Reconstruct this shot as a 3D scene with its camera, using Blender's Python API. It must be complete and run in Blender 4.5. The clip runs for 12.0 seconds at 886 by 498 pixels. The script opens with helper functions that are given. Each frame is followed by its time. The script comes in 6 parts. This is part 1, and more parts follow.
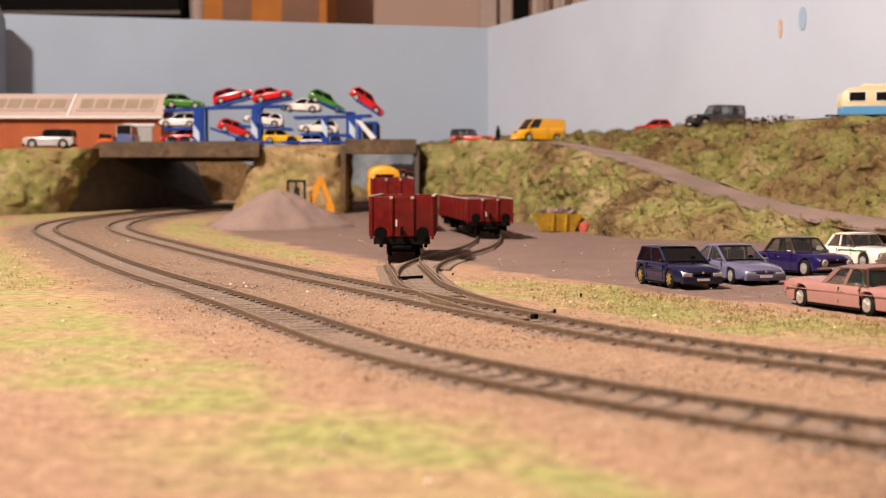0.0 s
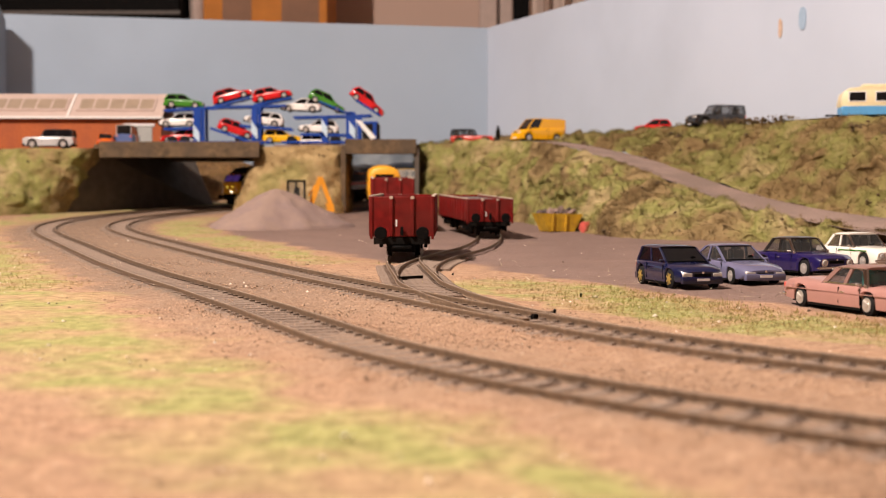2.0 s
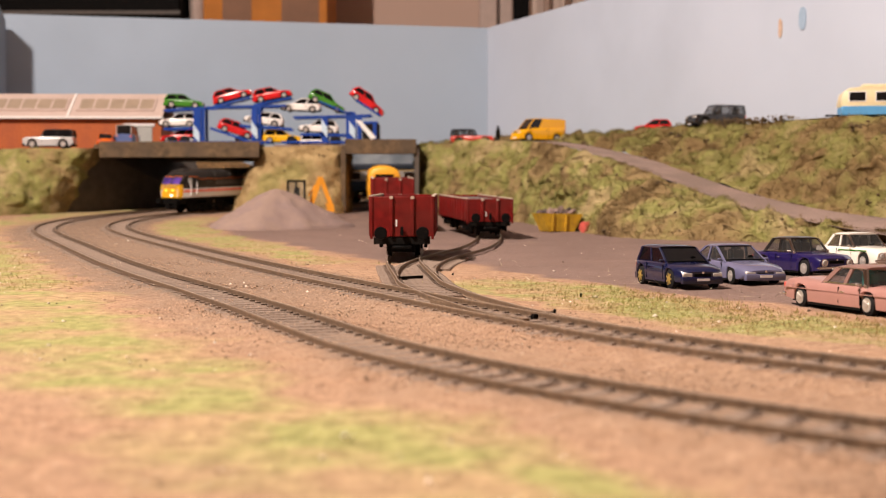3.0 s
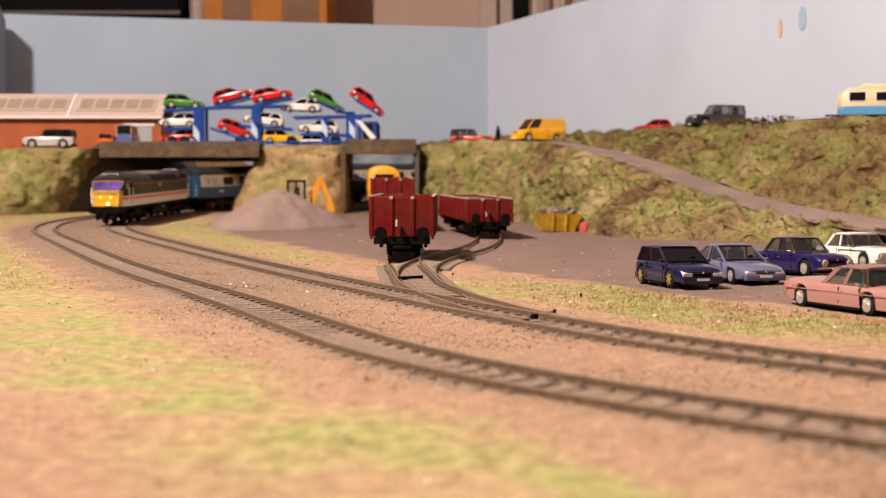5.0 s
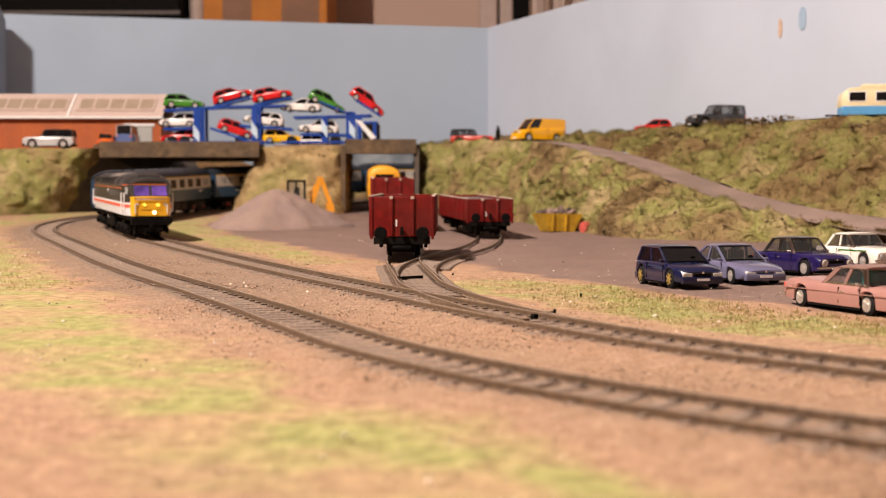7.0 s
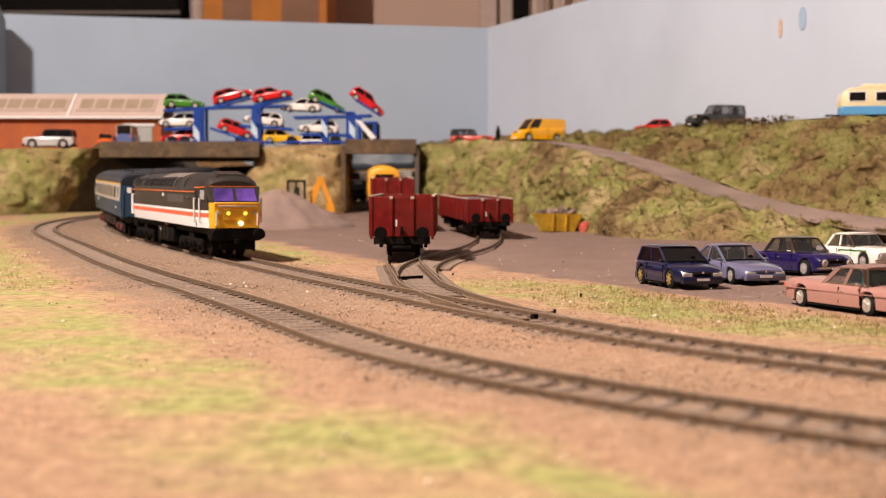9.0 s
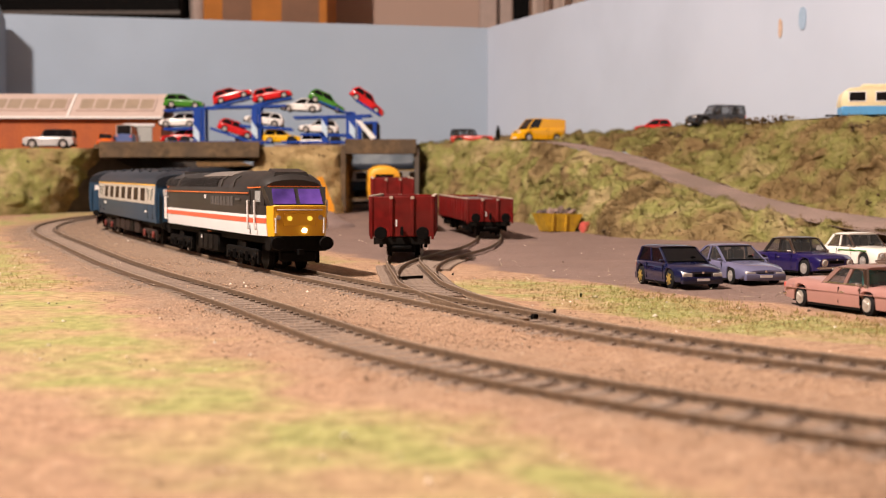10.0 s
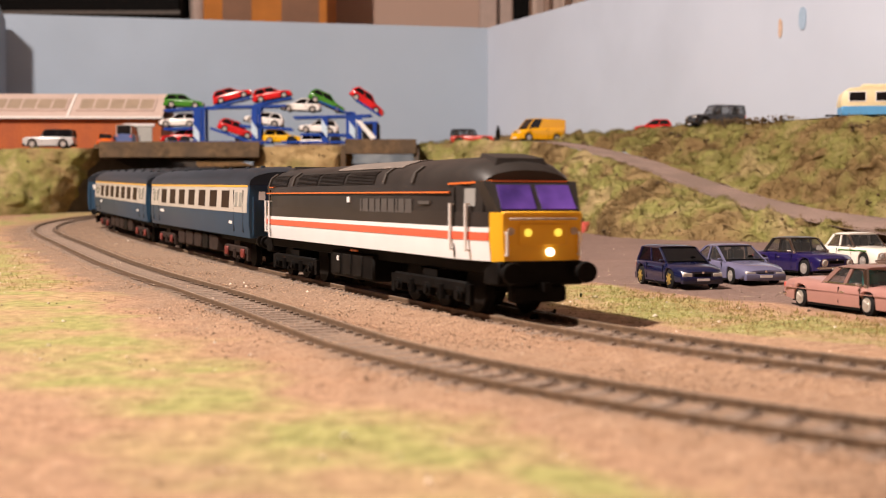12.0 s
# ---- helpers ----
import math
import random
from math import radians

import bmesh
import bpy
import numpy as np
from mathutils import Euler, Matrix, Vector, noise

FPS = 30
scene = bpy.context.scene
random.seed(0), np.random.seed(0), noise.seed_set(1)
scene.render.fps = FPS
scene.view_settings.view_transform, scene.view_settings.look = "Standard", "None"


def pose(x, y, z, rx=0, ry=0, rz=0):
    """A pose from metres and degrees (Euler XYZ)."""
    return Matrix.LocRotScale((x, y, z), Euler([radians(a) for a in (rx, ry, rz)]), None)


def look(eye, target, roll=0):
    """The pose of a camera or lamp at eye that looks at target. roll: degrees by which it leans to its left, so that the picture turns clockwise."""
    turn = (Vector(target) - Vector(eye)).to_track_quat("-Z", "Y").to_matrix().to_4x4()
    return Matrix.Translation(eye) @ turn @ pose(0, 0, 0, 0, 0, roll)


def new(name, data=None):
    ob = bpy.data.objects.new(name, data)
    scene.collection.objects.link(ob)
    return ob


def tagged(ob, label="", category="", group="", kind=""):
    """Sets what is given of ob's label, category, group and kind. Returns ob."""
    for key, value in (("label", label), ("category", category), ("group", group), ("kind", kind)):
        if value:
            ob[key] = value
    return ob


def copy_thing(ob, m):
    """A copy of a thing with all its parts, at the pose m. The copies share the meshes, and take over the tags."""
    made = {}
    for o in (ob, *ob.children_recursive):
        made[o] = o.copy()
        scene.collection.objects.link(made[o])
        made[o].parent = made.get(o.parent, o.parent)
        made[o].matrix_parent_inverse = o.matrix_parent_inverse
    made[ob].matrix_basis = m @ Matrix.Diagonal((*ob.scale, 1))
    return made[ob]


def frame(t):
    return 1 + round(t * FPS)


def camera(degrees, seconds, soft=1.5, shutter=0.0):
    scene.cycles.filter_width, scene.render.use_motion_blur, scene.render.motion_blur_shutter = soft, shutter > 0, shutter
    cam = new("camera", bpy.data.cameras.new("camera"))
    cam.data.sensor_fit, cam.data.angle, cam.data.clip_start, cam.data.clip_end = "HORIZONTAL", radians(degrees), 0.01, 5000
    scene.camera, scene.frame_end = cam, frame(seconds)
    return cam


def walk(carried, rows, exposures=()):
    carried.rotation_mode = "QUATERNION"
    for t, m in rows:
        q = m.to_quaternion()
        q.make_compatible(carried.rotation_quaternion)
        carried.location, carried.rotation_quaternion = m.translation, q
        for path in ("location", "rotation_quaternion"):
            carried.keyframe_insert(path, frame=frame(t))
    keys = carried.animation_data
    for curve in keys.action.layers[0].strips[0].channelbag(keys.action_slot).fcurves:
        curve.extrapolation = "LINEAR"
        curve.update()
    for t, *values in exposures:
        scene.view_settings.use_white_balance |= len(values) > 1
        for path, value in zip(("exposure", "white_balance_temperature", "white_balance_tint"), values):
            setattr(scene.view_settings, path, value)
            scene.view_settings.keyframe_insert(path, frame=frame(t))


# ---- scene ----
# ---- camera ----
cam = camera(37.41, 12.0, soft=1.05, shutter=0.4)
EYE = (0.0, 0.0, 0.0358)
VIEW = pose(EYE[0], EYE[1], EYE[2], 90 - 2.051, 0, 0)
walk(cam, [(0.0, VIEW), (12.0, VIEW)], exposures=[(0.0, 0.0, 6500, 10), (12.0, 0.0, 6500, 10)])
cam.data.dof.use_dof = True
cam.data.dof.focus_distance = 0.54
cam.data.dof.aperture_fstop = 27

# ---- light: one warm ceiling lamp in the room, pale walls round it ----
world = bpy.data.worlds.new("room_air")
scene.world = world
world.use_nodes = True
world.node_tree.nodes["Background"].inputs[0].default_value = (1.0, 0.84, 0.76, 1)
world.node_tree.nodes["Background"].inputs[1].default_value = 0.42
lamp_data = bpy.data.lights.new("ceiling_lamp_light", "AREA")
lamp_data.shape, lamp_data.size, lamp_data.energy = "DISK", 0.08, 75.0
lamp_data.color = (1.0, 0.85, 0.755)
lamp = new("ceiling_lamp_light", lamp_data)
lamp.matrix_world = look((-0.86, 0.16, 1.44), (0.45, 0.72, 0.05))

# ---- materials ----
def mat(name, colour, rough=0.6, metal=0.0, vary=0.12, scale=300.0, bump=0.0, second=None, second_scale=60.0, coat=0.0, glow=0.0,
        mix_low=0.42, mix_high=0.62, island=0.0):
    m = bpy.data.materials.new(name)
    m.use_nodes = True
    nt = m.node_tree
    b = nt.nodes["Principled BSDF"]
    b.inputs["Roughness"].default_value = rough
    b.inputs["Metallic"].default_value = metal
    b.inputs["Coat Weight"].default_value = coat
    geo = nt.nodes.new("ShaderNodeTexCoord")
    n1 = nt.nodes.new("ShaderNodeTexNoise")
    n1.inputs["Scale"].default_value, n1.inputs["Detail"].default_value = scale, 5.0
    nt.links.new(geo.outputs["Object"], n1.inputs["Vector"])
    dark = [c * (1 - vary) for c in colour]
    lite = [min(1.0, c * (1 + vary)) for c in colour]
    r1 = nt.nodes.new("ShaderNodeValToRGB")
    r1.color_ramp.elements[0].position, r1.color_ramp.elements[1].position = 0.3, 0.7
    r1.color_ramp.elements[0].color, r1.color_ramp.elements[1].color = (*dark, 1), (*lite, 1)
    nt.links.new(n1.outputs["Fac"], r1.inputs["Fac"])
    out = r1.outputs["Color"]
    if second:
        n2 = nt.nodes.new("ShaderNodeTexNoise")
        n2.inputs["Scale"].default_value, n2.inputs["Detail"].default_value = second_scale, 4.0
        nt.links.new(geo.outputs["Object"], n2.inputs["Vector"])
        r2 = nt.nodes.new("ShaderNodeValToRGB")
        r2.color_ramp.elements[0].position, r2.color_ramp.elements[1].position = mix_low, mix_high
        mx = nt.nodes.new("ShaderNodeMix")
        mx.data_type = "RGBA"
        nt.links.new(n2.outputs["Fac"], r2.inputs["Fac"])
        nt.links.new(r2.outputs["Color"], mx.inputs["Factor"])
        nt.links.new(out, mx.inputs[6])
        mx.inputs[7].default_value = (*second, 1)
        mul = nt.nodes.new("ShaderNodeMix")
        mul.data_type, mul.blend_type = "RGBA", "MULTIPLY"
        mul.inputs["Factor"].default_value = 0.6
        nt.links.new(mx.outputs[2], mul.inputs[6])
        r3 = nt.nodes.new("ShaderNodeValToRGB")
        r3.color_ramp.elements[0].color = (1 - vary * 1.6, 1 - vary * 1.6, 1 - vary * 1.6, 1)
        r3.color_ramp.elements[1].color = (1, 1, 1, 1)
        r3.color_ramp.elements[0].position, r3.color_ramp.elements[1].position = 0.3, 0.6
        nt.links.new(n1.outputs["Fac"], r3.inputs["Fac"])
        nt.links.new(r3.outputs["Color"], mul.inputs[7])
        out = mul.outputs[2]
    if island:
        gi = nt.nodes.new("ShaderNodeNewGeometry")
        hs = nt.nodes.new("ShaderNodeHueSaturation")
        mr = nt.nodes.new("ShaderNodeMapRange")
        mr.inputs["To Min"].default_value, mr.inputs["To Max"].default_value = 1 - island, 1 + island
        nt.links.new(gi.outputs["Random Per Island"], mr.inputs["Value"])
        nt.links.new(mr.outputs["Result"], hs.inputs["Value"])
        nt.links.new(out, hs.inputs["Color"])
        out = hs.outputs["Color"]
    nt.links.new(out, b.inputs["Base Color"])
    if bump:
        bp = nt.nodes.new("ShaderNodeBump")
        bp.inputs["Strength"].default_value, bp.inputs["Distance"].default_value = bump, 0.001
        nt.links.new(n1.outputs["Fac"], bp.inputs["Height"])
        nt.links.new(bp.outputs["Normal"], b.inputs["Normal"])
    if glow:
        b.inputs["Emission Color"].default_value = (*colour, 1)
        b.inputs["Emission Strength"].default_value = glow
    return m


def glass(name, colour, rough=0.05, alpha=0.35):
    m = bpy.data.materials.new(name)
    m.use_nodes = True
    b = m.node_tree.nodes["Principled BSDF"]
    b.inputs["Base Color"].default_value = (*colour, 1)
    b.inputs["Roughness"].default_value = rough
    b.inputs["Alpha"].default_value = alpha
    b.inputs["Specular IOR Level"].default_value = 0.3
    return m


M_YARD = mat("yard_grit", (0.235, 0.15, 0.125), 0.95, vary=0.22, scale=1300, bump=0.4, second=(0.19, 0.125, 0.11), second_scale=20)
M_GRIT = mat("grey_grit_heap", (0.285, 0.198, 0.160), 0.95, vary=0.20, scale=1500, bump=0.6, second=(0.25, 0.175, 0.155), second_scale=50)
M_ROAD = mat("ramp_road", (0.28, 0.195, 0.16), 0.95, vary=0.25, scale=1100, bump=0.4, second=(0.22, 0.155, 0.125), second_scale=25)


def turf(name, shift, brown, straw, green, pale, bounds=(0.33, 0.45, 0.56, 0.67), fibre=0.0):
    """Scenic turf: soft patches of brown, straw, green and pale straw, the same for the bank and the fibres on it."""
    m = bpy.data.materials.new(name)
    m.use_nodes = True
    nt = m.node_tree
    b = nt.nodes["Principled BSDF"]
    b.inputs["Roughness"].default_value = 0.95
    b.inputs["Specular IOR Level"].default_value = 0.15
    co = nt.nodes.new("ShaderNodeTexCoord")
    mp = nt.nodes.new("ShaderNodeMapping")
    mp.inputs["Location"].default_value = (shift, shift * 2, shift * 3)
    nt.links.new(co.outputs["Object"], mp.inputs["Vector"])

    def cloud(scale, detail, rough=0.6):
        n = nt.nodes.new("ShaderNodeTexNoise")
        n.inputs["Scale"].default_value, n.inputs["Detail"].default_value, n.inputs["Roughness"].default_value = scale, detail, rough
        nt.links.new(mp.outputs["Vector"], n.inputs["Vector"])
        return n.outputs["Fac"]

    r = nt.nodes.new("ShaderNodeValToRGB")
    els = r.color_ramp.elements
    els[0].position, els[1].position = bounds[0], bounds[3]
    els[0].color, els[1].color = (*brown, 1), (*pale, 1)
    els.new(bounds[1]).color = (*straw, 1)
    els.new(bounds[2]).color = (*green, 1)
    nt.links.new(cloud(19, 4.0, 0.52), r.inputs["Fac"])
    mul = nt.nodes.new("ShaderNodeMix")
    mul.data_type, mul.blend_type = "RGBA", "MULTIPLY"
    mul.inputs["Factor"].default_value = 1.0
    g = nt.nodes.new("ShaderNodeValToRGB")
    g.color_ramp.elements[0].position, g.color_ramp.elements[1].position = 0.32, 0.62
    g.color_ramp.elements[0].color, g.color_ramp.elements[1].color = (0.72, 0.69, 0.64, 1), (1.06, 1.05, 1.04, 1)
    nt.links.new(cloud(85, 5.0), g.inputs["Fac"])
    nt.links.new(r.outputs["Color"], mul.inputs[6])
    nt.links.new(g.outputs["Color"], mul.inputs[7])
    out = mul.outputs[2]
    if fibre:
        gi = nt.nodes.new("ShaderNodeNewGeometry")
        hs = nt.nodes.new("ShaderNodeHueSaturation")
        mr = nt.nodes.new("ShaderNodeMapRange")
        mr.inputs["To Min"].default_value, mr.inputs["To Max"].default_value = 1 - fibre, 1 + fibre
        nt.links.new(gi.outputs["Random Per Island"], mr.inputs["Value"])
        nt.links.new(mr.outputs["Result"], hs.inputs["Value"])
        nt.links.new(out, hs.inputs["Color"])
        out = hs.outputs["Color"]
        soften(m, out)
    else:
        bp = nt.nodes.new("ShaderNodeBump")
        bp.inputs["Strength"].default_value, bp.inputs["Distance"].default_value = 0.9, 0.0012
        nt.links.new(cloud(420, 5.0), bp.inputs["Height"])
        nt.links.new(bp.outputs["Normal"], b.inputs["Normal"])
    nt.links.new(out, b.inputs["Base Color"])
    return m


def soften(m, colour=None):
    """Thin fibres let light through."""
    nt = m.node_tree
    b = nt.nodes["Principled BSDF"]
    tr_ = nt.nodes.new("ShaderNodeBsdfTranslucent")
    mx = nt.nodes.new("ShaderNodeMixShader")
    mx.inputs["Fac"].default_value = 0.45
    colour = colour or b.inputs["Base Color"].links[0].from_socket
    nt.links.new(colour, tr_.inputs["Color"])
    nt.links.new(b.outputs["BSDF"], mx.inputs[1])
    nt.links.new(tr_.outputs["BSDF"], mx.inputs[2])
    nt.links.new(mx.outputs["Shader"], nt.nodes["Material Output"].inputs["Surface"])


LOWER_TURF = ((0.125, 0.082, 0.036), (0.285, 0.205, 0.100), (0.245, 0.238, 0.078), (0.40, 0.315, 0.165))
UPPER_TURF = ((0.115, 0.072, 0.030), (0.220, 0.152, 0.070), (0.205, 0.195, 0.062), (0.31, 0.245, 0.118))
M_BANK = turf("scenic_turf", 3.1, *LOWER_TURF)
M_BANK_UP = turf("scenic_turf_brown", 5.3, *UPPER_TURF)
M_BANK_FIBRE = turf("turf_fibre", 3.1, *LOWER_TURF, fibre=0.22)
M_BANK_UP_FIBRE = turf("turf_fibre_brown", 5.3, *UPPER_TURF, fibre=0.22)
M_BANK_LEFT = turf("scenic_turf_left", 7.7, *LOWER_TURF, bounds=(0.22, 0.40, 0.52, 0.62))
M_BANK_LEFT_FIBRE = turf("turf_fibre_left", 7.7, *LOWER_TURF, bounds=(0.22, 0.40, 0.52, 0.62), fibre=0.22)
STRAW_TURF = ((0.19, 0.125, 0.055), (0.34, 0.24, 0.115), (0.41, 0.30, 0.15), (0.34, 0.29, 0.12))
M_BANK_STRAW = turf("scenic_turf_straw", 2.9, *STRAW_TURF)
M_BANK_STRAW_FIBRE = turf("turf_fibre_straw", 2.9, *STRAW_TURF, fibre=0.25)
M_TUFT_STRAW = mat("straw_fibre", (0.36, 0.25, 0.11), 0.9, vary=0.3, scale=120, island=0.28)
M_TUFT_GREEN = mat("green_fibre", (0.30, 0.29, 0.08), 0.9, vary=0.3, scale=120, island=0.28)
for _m in (M_TUFT_STRAW, M_TUFT_GREEN):
    soften(_m)
M_TUFT_BROWN = mat("brown_foam", (0.10, 0.062, 0.028), 0.95, vary=0.4, scale=500, island=0.4)
M_RAIL = mat("rail_side", (0.175, 0.115, 0.072), 0.6, 0.2, vary=0.3, scale=500)
M_RAILTOP = mat("rail_top", (0.34, 0.26, 0.20), 0.38, 0.5, vary=0.25, scale=200)
M_SLEEPER = mat("sleeper_plastic", (0.175, 0.127, 0.096), 0.85, vary=0.35, scale=700, bump=0.3, island=0.2)
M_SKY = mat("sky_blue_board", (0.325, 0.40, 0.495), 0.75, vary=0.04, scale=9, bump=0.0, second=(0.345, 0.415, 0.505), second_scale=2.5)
# lighter copy of the sky colour, holding the stronger light on the side board
M_SKY_LIT = mat("sky_board_lit_copy", (0.46, 0.515, 0.615), 0.7, vary=0.04, scale=9, second=(0.48, 0.53, 0.625), second_scale=2.5)
M_PLINTH = mat("bridge_card", (0.125, 0.08, 0.04), 0.85, vary=0.3, scale=160, second=(0.09, 0.06, 0.035), second_scale=40)
M_ABUT = mat("abutment_card", (0.088, 0.070, 0.056), 0.85, vary=0.2, scale=90)
M_BLACK = mat("black_plastic", (0.0055, 0.0048, 0.0045), 0.65, vary=0.4, scale=200)
M_DARK = mat("dark_frame", (0.010, 0.0085, 0.0075), 0.6, vary=0.4, scale=300)
M_TYRE = mat("tyre_rubber", (0.018, 0.017, 0.017), 0.8)
M_RIM = mat("rim_silver", (0.62, 0.60, 0.57), 0.35, 0.7)
M_GOLD = mat("rim_gold", (0.48, 0.34, 0.09), 0.35, 0.5)
M_CHROME = mat("chrome", (0.75, 0.74, 0.72), 0.15, 1.0, vary=0.03)
M_WAGON = mat("wagon_maroon", (0.17, 0.009, 0.008), 0.45, vary=0.2, scale=150, second=(0.14, 0.015, 0.012), second_scale=60)
M_WAGON_IN = mat("wagon_inside_grey", (0.12, 0.105, 0.095), 0.8, vary=0.2, scale=200)
M_EDGE = mat("worn_pale_edge", (0.45, 0.36, 0.28), 0.7, vary=0.3, scale=400)
M_WHITE = mat("white_paint", (0.78, 0.75, 0.72), 0.5, vary=0.04, scale=100)
M_COACHGLASS = glass("coach_window", (0.030, 0.016, 0.010), 0.45, 1.0)
M_COACHGLASS.node_tree.nodes["Principled BSDF"].inputs["Specular IOR Level"].default_value = 0.12
M_SEAM = mat("shut_line", (0.05, 0.05, 0.05), 0.8)
M_GLASSD = glass("dark_window", (0.006, 0.006, 0.007), 0.08, 1.0)
M_GLASSC = glass("clear_window", (0.012, 0.011, 0.011), 0.04, 1.0)
M_PALEGLASS = glass("pale_window", (0.30, 0.30, 0.29), 0.08, 1.0)
for _m in (M_WAGON,):
    _m.node_tree.nodes["Principled BSDF"].inputs["Specular IOR Level"].default_value = 0.2
for _m in (M_BLACK, M_DARK, M_TYRE):
    _m.node_tree.nodes["Principled BSDF"].inputs["Specular IOR Level"].default_value = 0.06
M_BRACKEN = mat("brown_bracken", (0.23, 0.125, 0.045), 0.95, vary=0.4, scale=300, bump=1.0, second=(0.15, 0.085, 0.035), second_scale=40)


def paint(name, colour, rough=0.2):
    return mat(name, colour, rough, 0.0, vary=0.05, scale=80, coat=0.35)


# ---- helpers for meshes ----
MM = 0.001


def box(bm, x0, x1, y0, y1, z0, z1, bev=0.0, seg=1, turn=None):
    r = bmesh.ops.create_cube(bm, size=1)
    vs = r["verts"]
    for v in vs:
        v.co = Vector((x0 + (v.co.x + 0.5) * (x1 - x0), y0 + (v.co.y + 0.5) * (y1 - y0), z0 + (v.co.z + 0.5) * (z1 - z0)))
        if turn:
            v.co = turn @ v.co
    if bev:
        es = list({e for v in vs for e in v.link_edges})
        bmesh.ops.bevel(bm, geom=es, offset=bev, segments=seg, affect="EDGES", profile=0.6)
    return bm


def cyl(bm, c, axis, r, depth, seg=16, r2=None):
    r2 = r if r2 is None else r2
    m = Vector((0, 0, 1)).rotation_difference(Vector(axis)).to_matrix().to_4x4()
    bmesh.ops.create_cone(bm, cap_ends=True, segments=seg, radius1=r, radius2=r2, depth=depth, matrix=Matrix.Translation(c) @ m)
    return bm


def loft(bm, loops, closed=True, caps=True):
    rows = [[bm.verts.new(p) for p in lp] for lp in loops]
    n = len(rows[0])
    for a, b in zip(rows, rows[1:]):
        for i in range(n if closed else n - 1):
            j = (i + 1) % n
            bm.faces.new((a[i], a[j], b[j], b[i]))
    if caps and closed:
        bm.faces.new(rows[0][::-1])
        bm.faces.new(rows[-1])
    return rows


def finish(name, bm, material, smooth=40):
    bmesh.ops.recalc_face_normals(bm, faces=bm.faces)
    if smooth:
        for f in bm.faces:
            f.smooth = True
        lim = radians(smooth)
        for e in bm.edges:
            if len(e.link_faces) == 2 and e.calc_face_angle(0) > lim:
                e.smooth = False
    me = bpy.data.meshes.new(name)
    bm.to_mesh(me)
    bm.free()
    for m in (material if isinstance(material, (list, tuple)) else [material]):
        me.materials.append(m)
    return me


def part(name, bm, material, parent, label="", smooth=40):
    ob = new(name, finish(name, bm, material, smooth))
    ob.parent = parent
    return tagged(ob, label)


def thing(name, label, category, m=None, group="", kind=""):
    ob = new(name)
    ob.empty_display_size = 0.01
    if m is not None:
        ob.matrix_world = m
    return tagged(ob, label, category, group, kind)


def bx(name, dims, material, parent, label="", bev=0.0, seg=1):
    return part(name, box(bmesh.new(), *[d * MM for d in dims], bev * MM, seg), material, parent, label)


def share(ob, parent, m):
    c = ob.copy()
    scene.collection.objects.link(c)
    c.parent = parent
    c.matrix_basis = m
    return c


def rise(y):
    """Height of the board, which climbs gently towards the back."""
    return 0.0191 * max(0.0, min(y, 1.75) - 0.35) ** 2


def wob(x, y, z, s, a):
    return a * noise.noise(Vector((x * s, y * s, z * s)))

# ---- setting: room, sky boards, ground ----
def plain(name, bm, material, label, category, smooth=0):
    ob = new(name, finish(name, bm, material, smooth))
    return tagged(ob, label, category, kind="structure")


CORNER = Vector((0.066, 1.95, 0))
BACK_DIR = Vector((-0.676, -0.147, 0)).normalized()
SIDE_DIR = Vector((0.1255, -0.283, 0)).normalized()
BOARD_TOP = 0.294


def upright_board(name, a, direction, length, out, z0, z1, label, material, thick=0.009):
    bm = bmesh.new()
    n = Vector((direction.y, -direction.x, 0)) * out
    p = [a, a + direction * length, a + direction * length + n * thick, a + n * thick]
    loft(bm, [[(q.x, q.y, z) for q in p] for z in (z0, z1)])
    return plain(name, bm, material, label, "backscene board")


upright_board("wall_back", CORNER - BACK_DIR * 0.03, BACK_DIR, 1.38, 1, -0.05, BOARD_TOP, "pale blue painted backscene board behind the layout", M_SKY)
upright_board("wall_side", CORNER + SIDE_DIR * 0.0006, SIDE_DIR, 1.6, -1, 0.085, BOARD_TOP, "pale blue side backscene board, brighter light put into its colour, with two paint marks", M_SKY_LIT)

# painted clouds, darkened to hold the shade behind the narrow bridge
M_CLOUD = mat("cloud_grey_with_shade", (0.155, 0.185, 0.215), 0.8, vary=0.10, scale=30, second=(0.30, 0.335, 0.36), second_scale=26, mix_low=0.50, mix_high=0.66)
upright_board("backdrop_panel", CORNER + BACK_DIR * 0.075 + Vector((0.21, -0.977, 0)) * 0.004, BACK_DIR, 0.15, 1, 0.02, 0.112, "grey cloudy backscene panel behind the narrow bridge, the bridge's shade put into its colour", M_CLOUD, 0.002)

# ---- the line of the main track, from near to far ----
STEP = 0.1
TURN = [2.55, 2.42, 2.25, 1.995, 1.957, 1.962, 1.957, 1.96, 1.96, 1.97, 1.968, 1.92, 1.77, 1.555, 1.35, 1.165, 1.0, 0.835, 0.67, 0.505, 0.34, 0.18,
        0.02, -0.1, -0.15] + [-0.15] * 12
S0 = -0.2
FINE = 20
LINE = []
_x, _y = 0.0408, 0.3406
_h = np.interp(np.arange(0, len(TURN) - 1, 1 / FINE), np.arange(len(TURN)), TURN)
_c = np.concatenate([[[0, 0]], np.cumsum(np.stack([np.cos(_h), np.sin(_h)], 1) * STEP / FINE, 0)])
_k = int(round((0.1 - S0) / STEP * FINE))
_c = _c - _c[_k] + np.array([_x, _y])
_c = _c[:-1]
_s = S0 + np.arange(len(_c)) * STEP / FINE


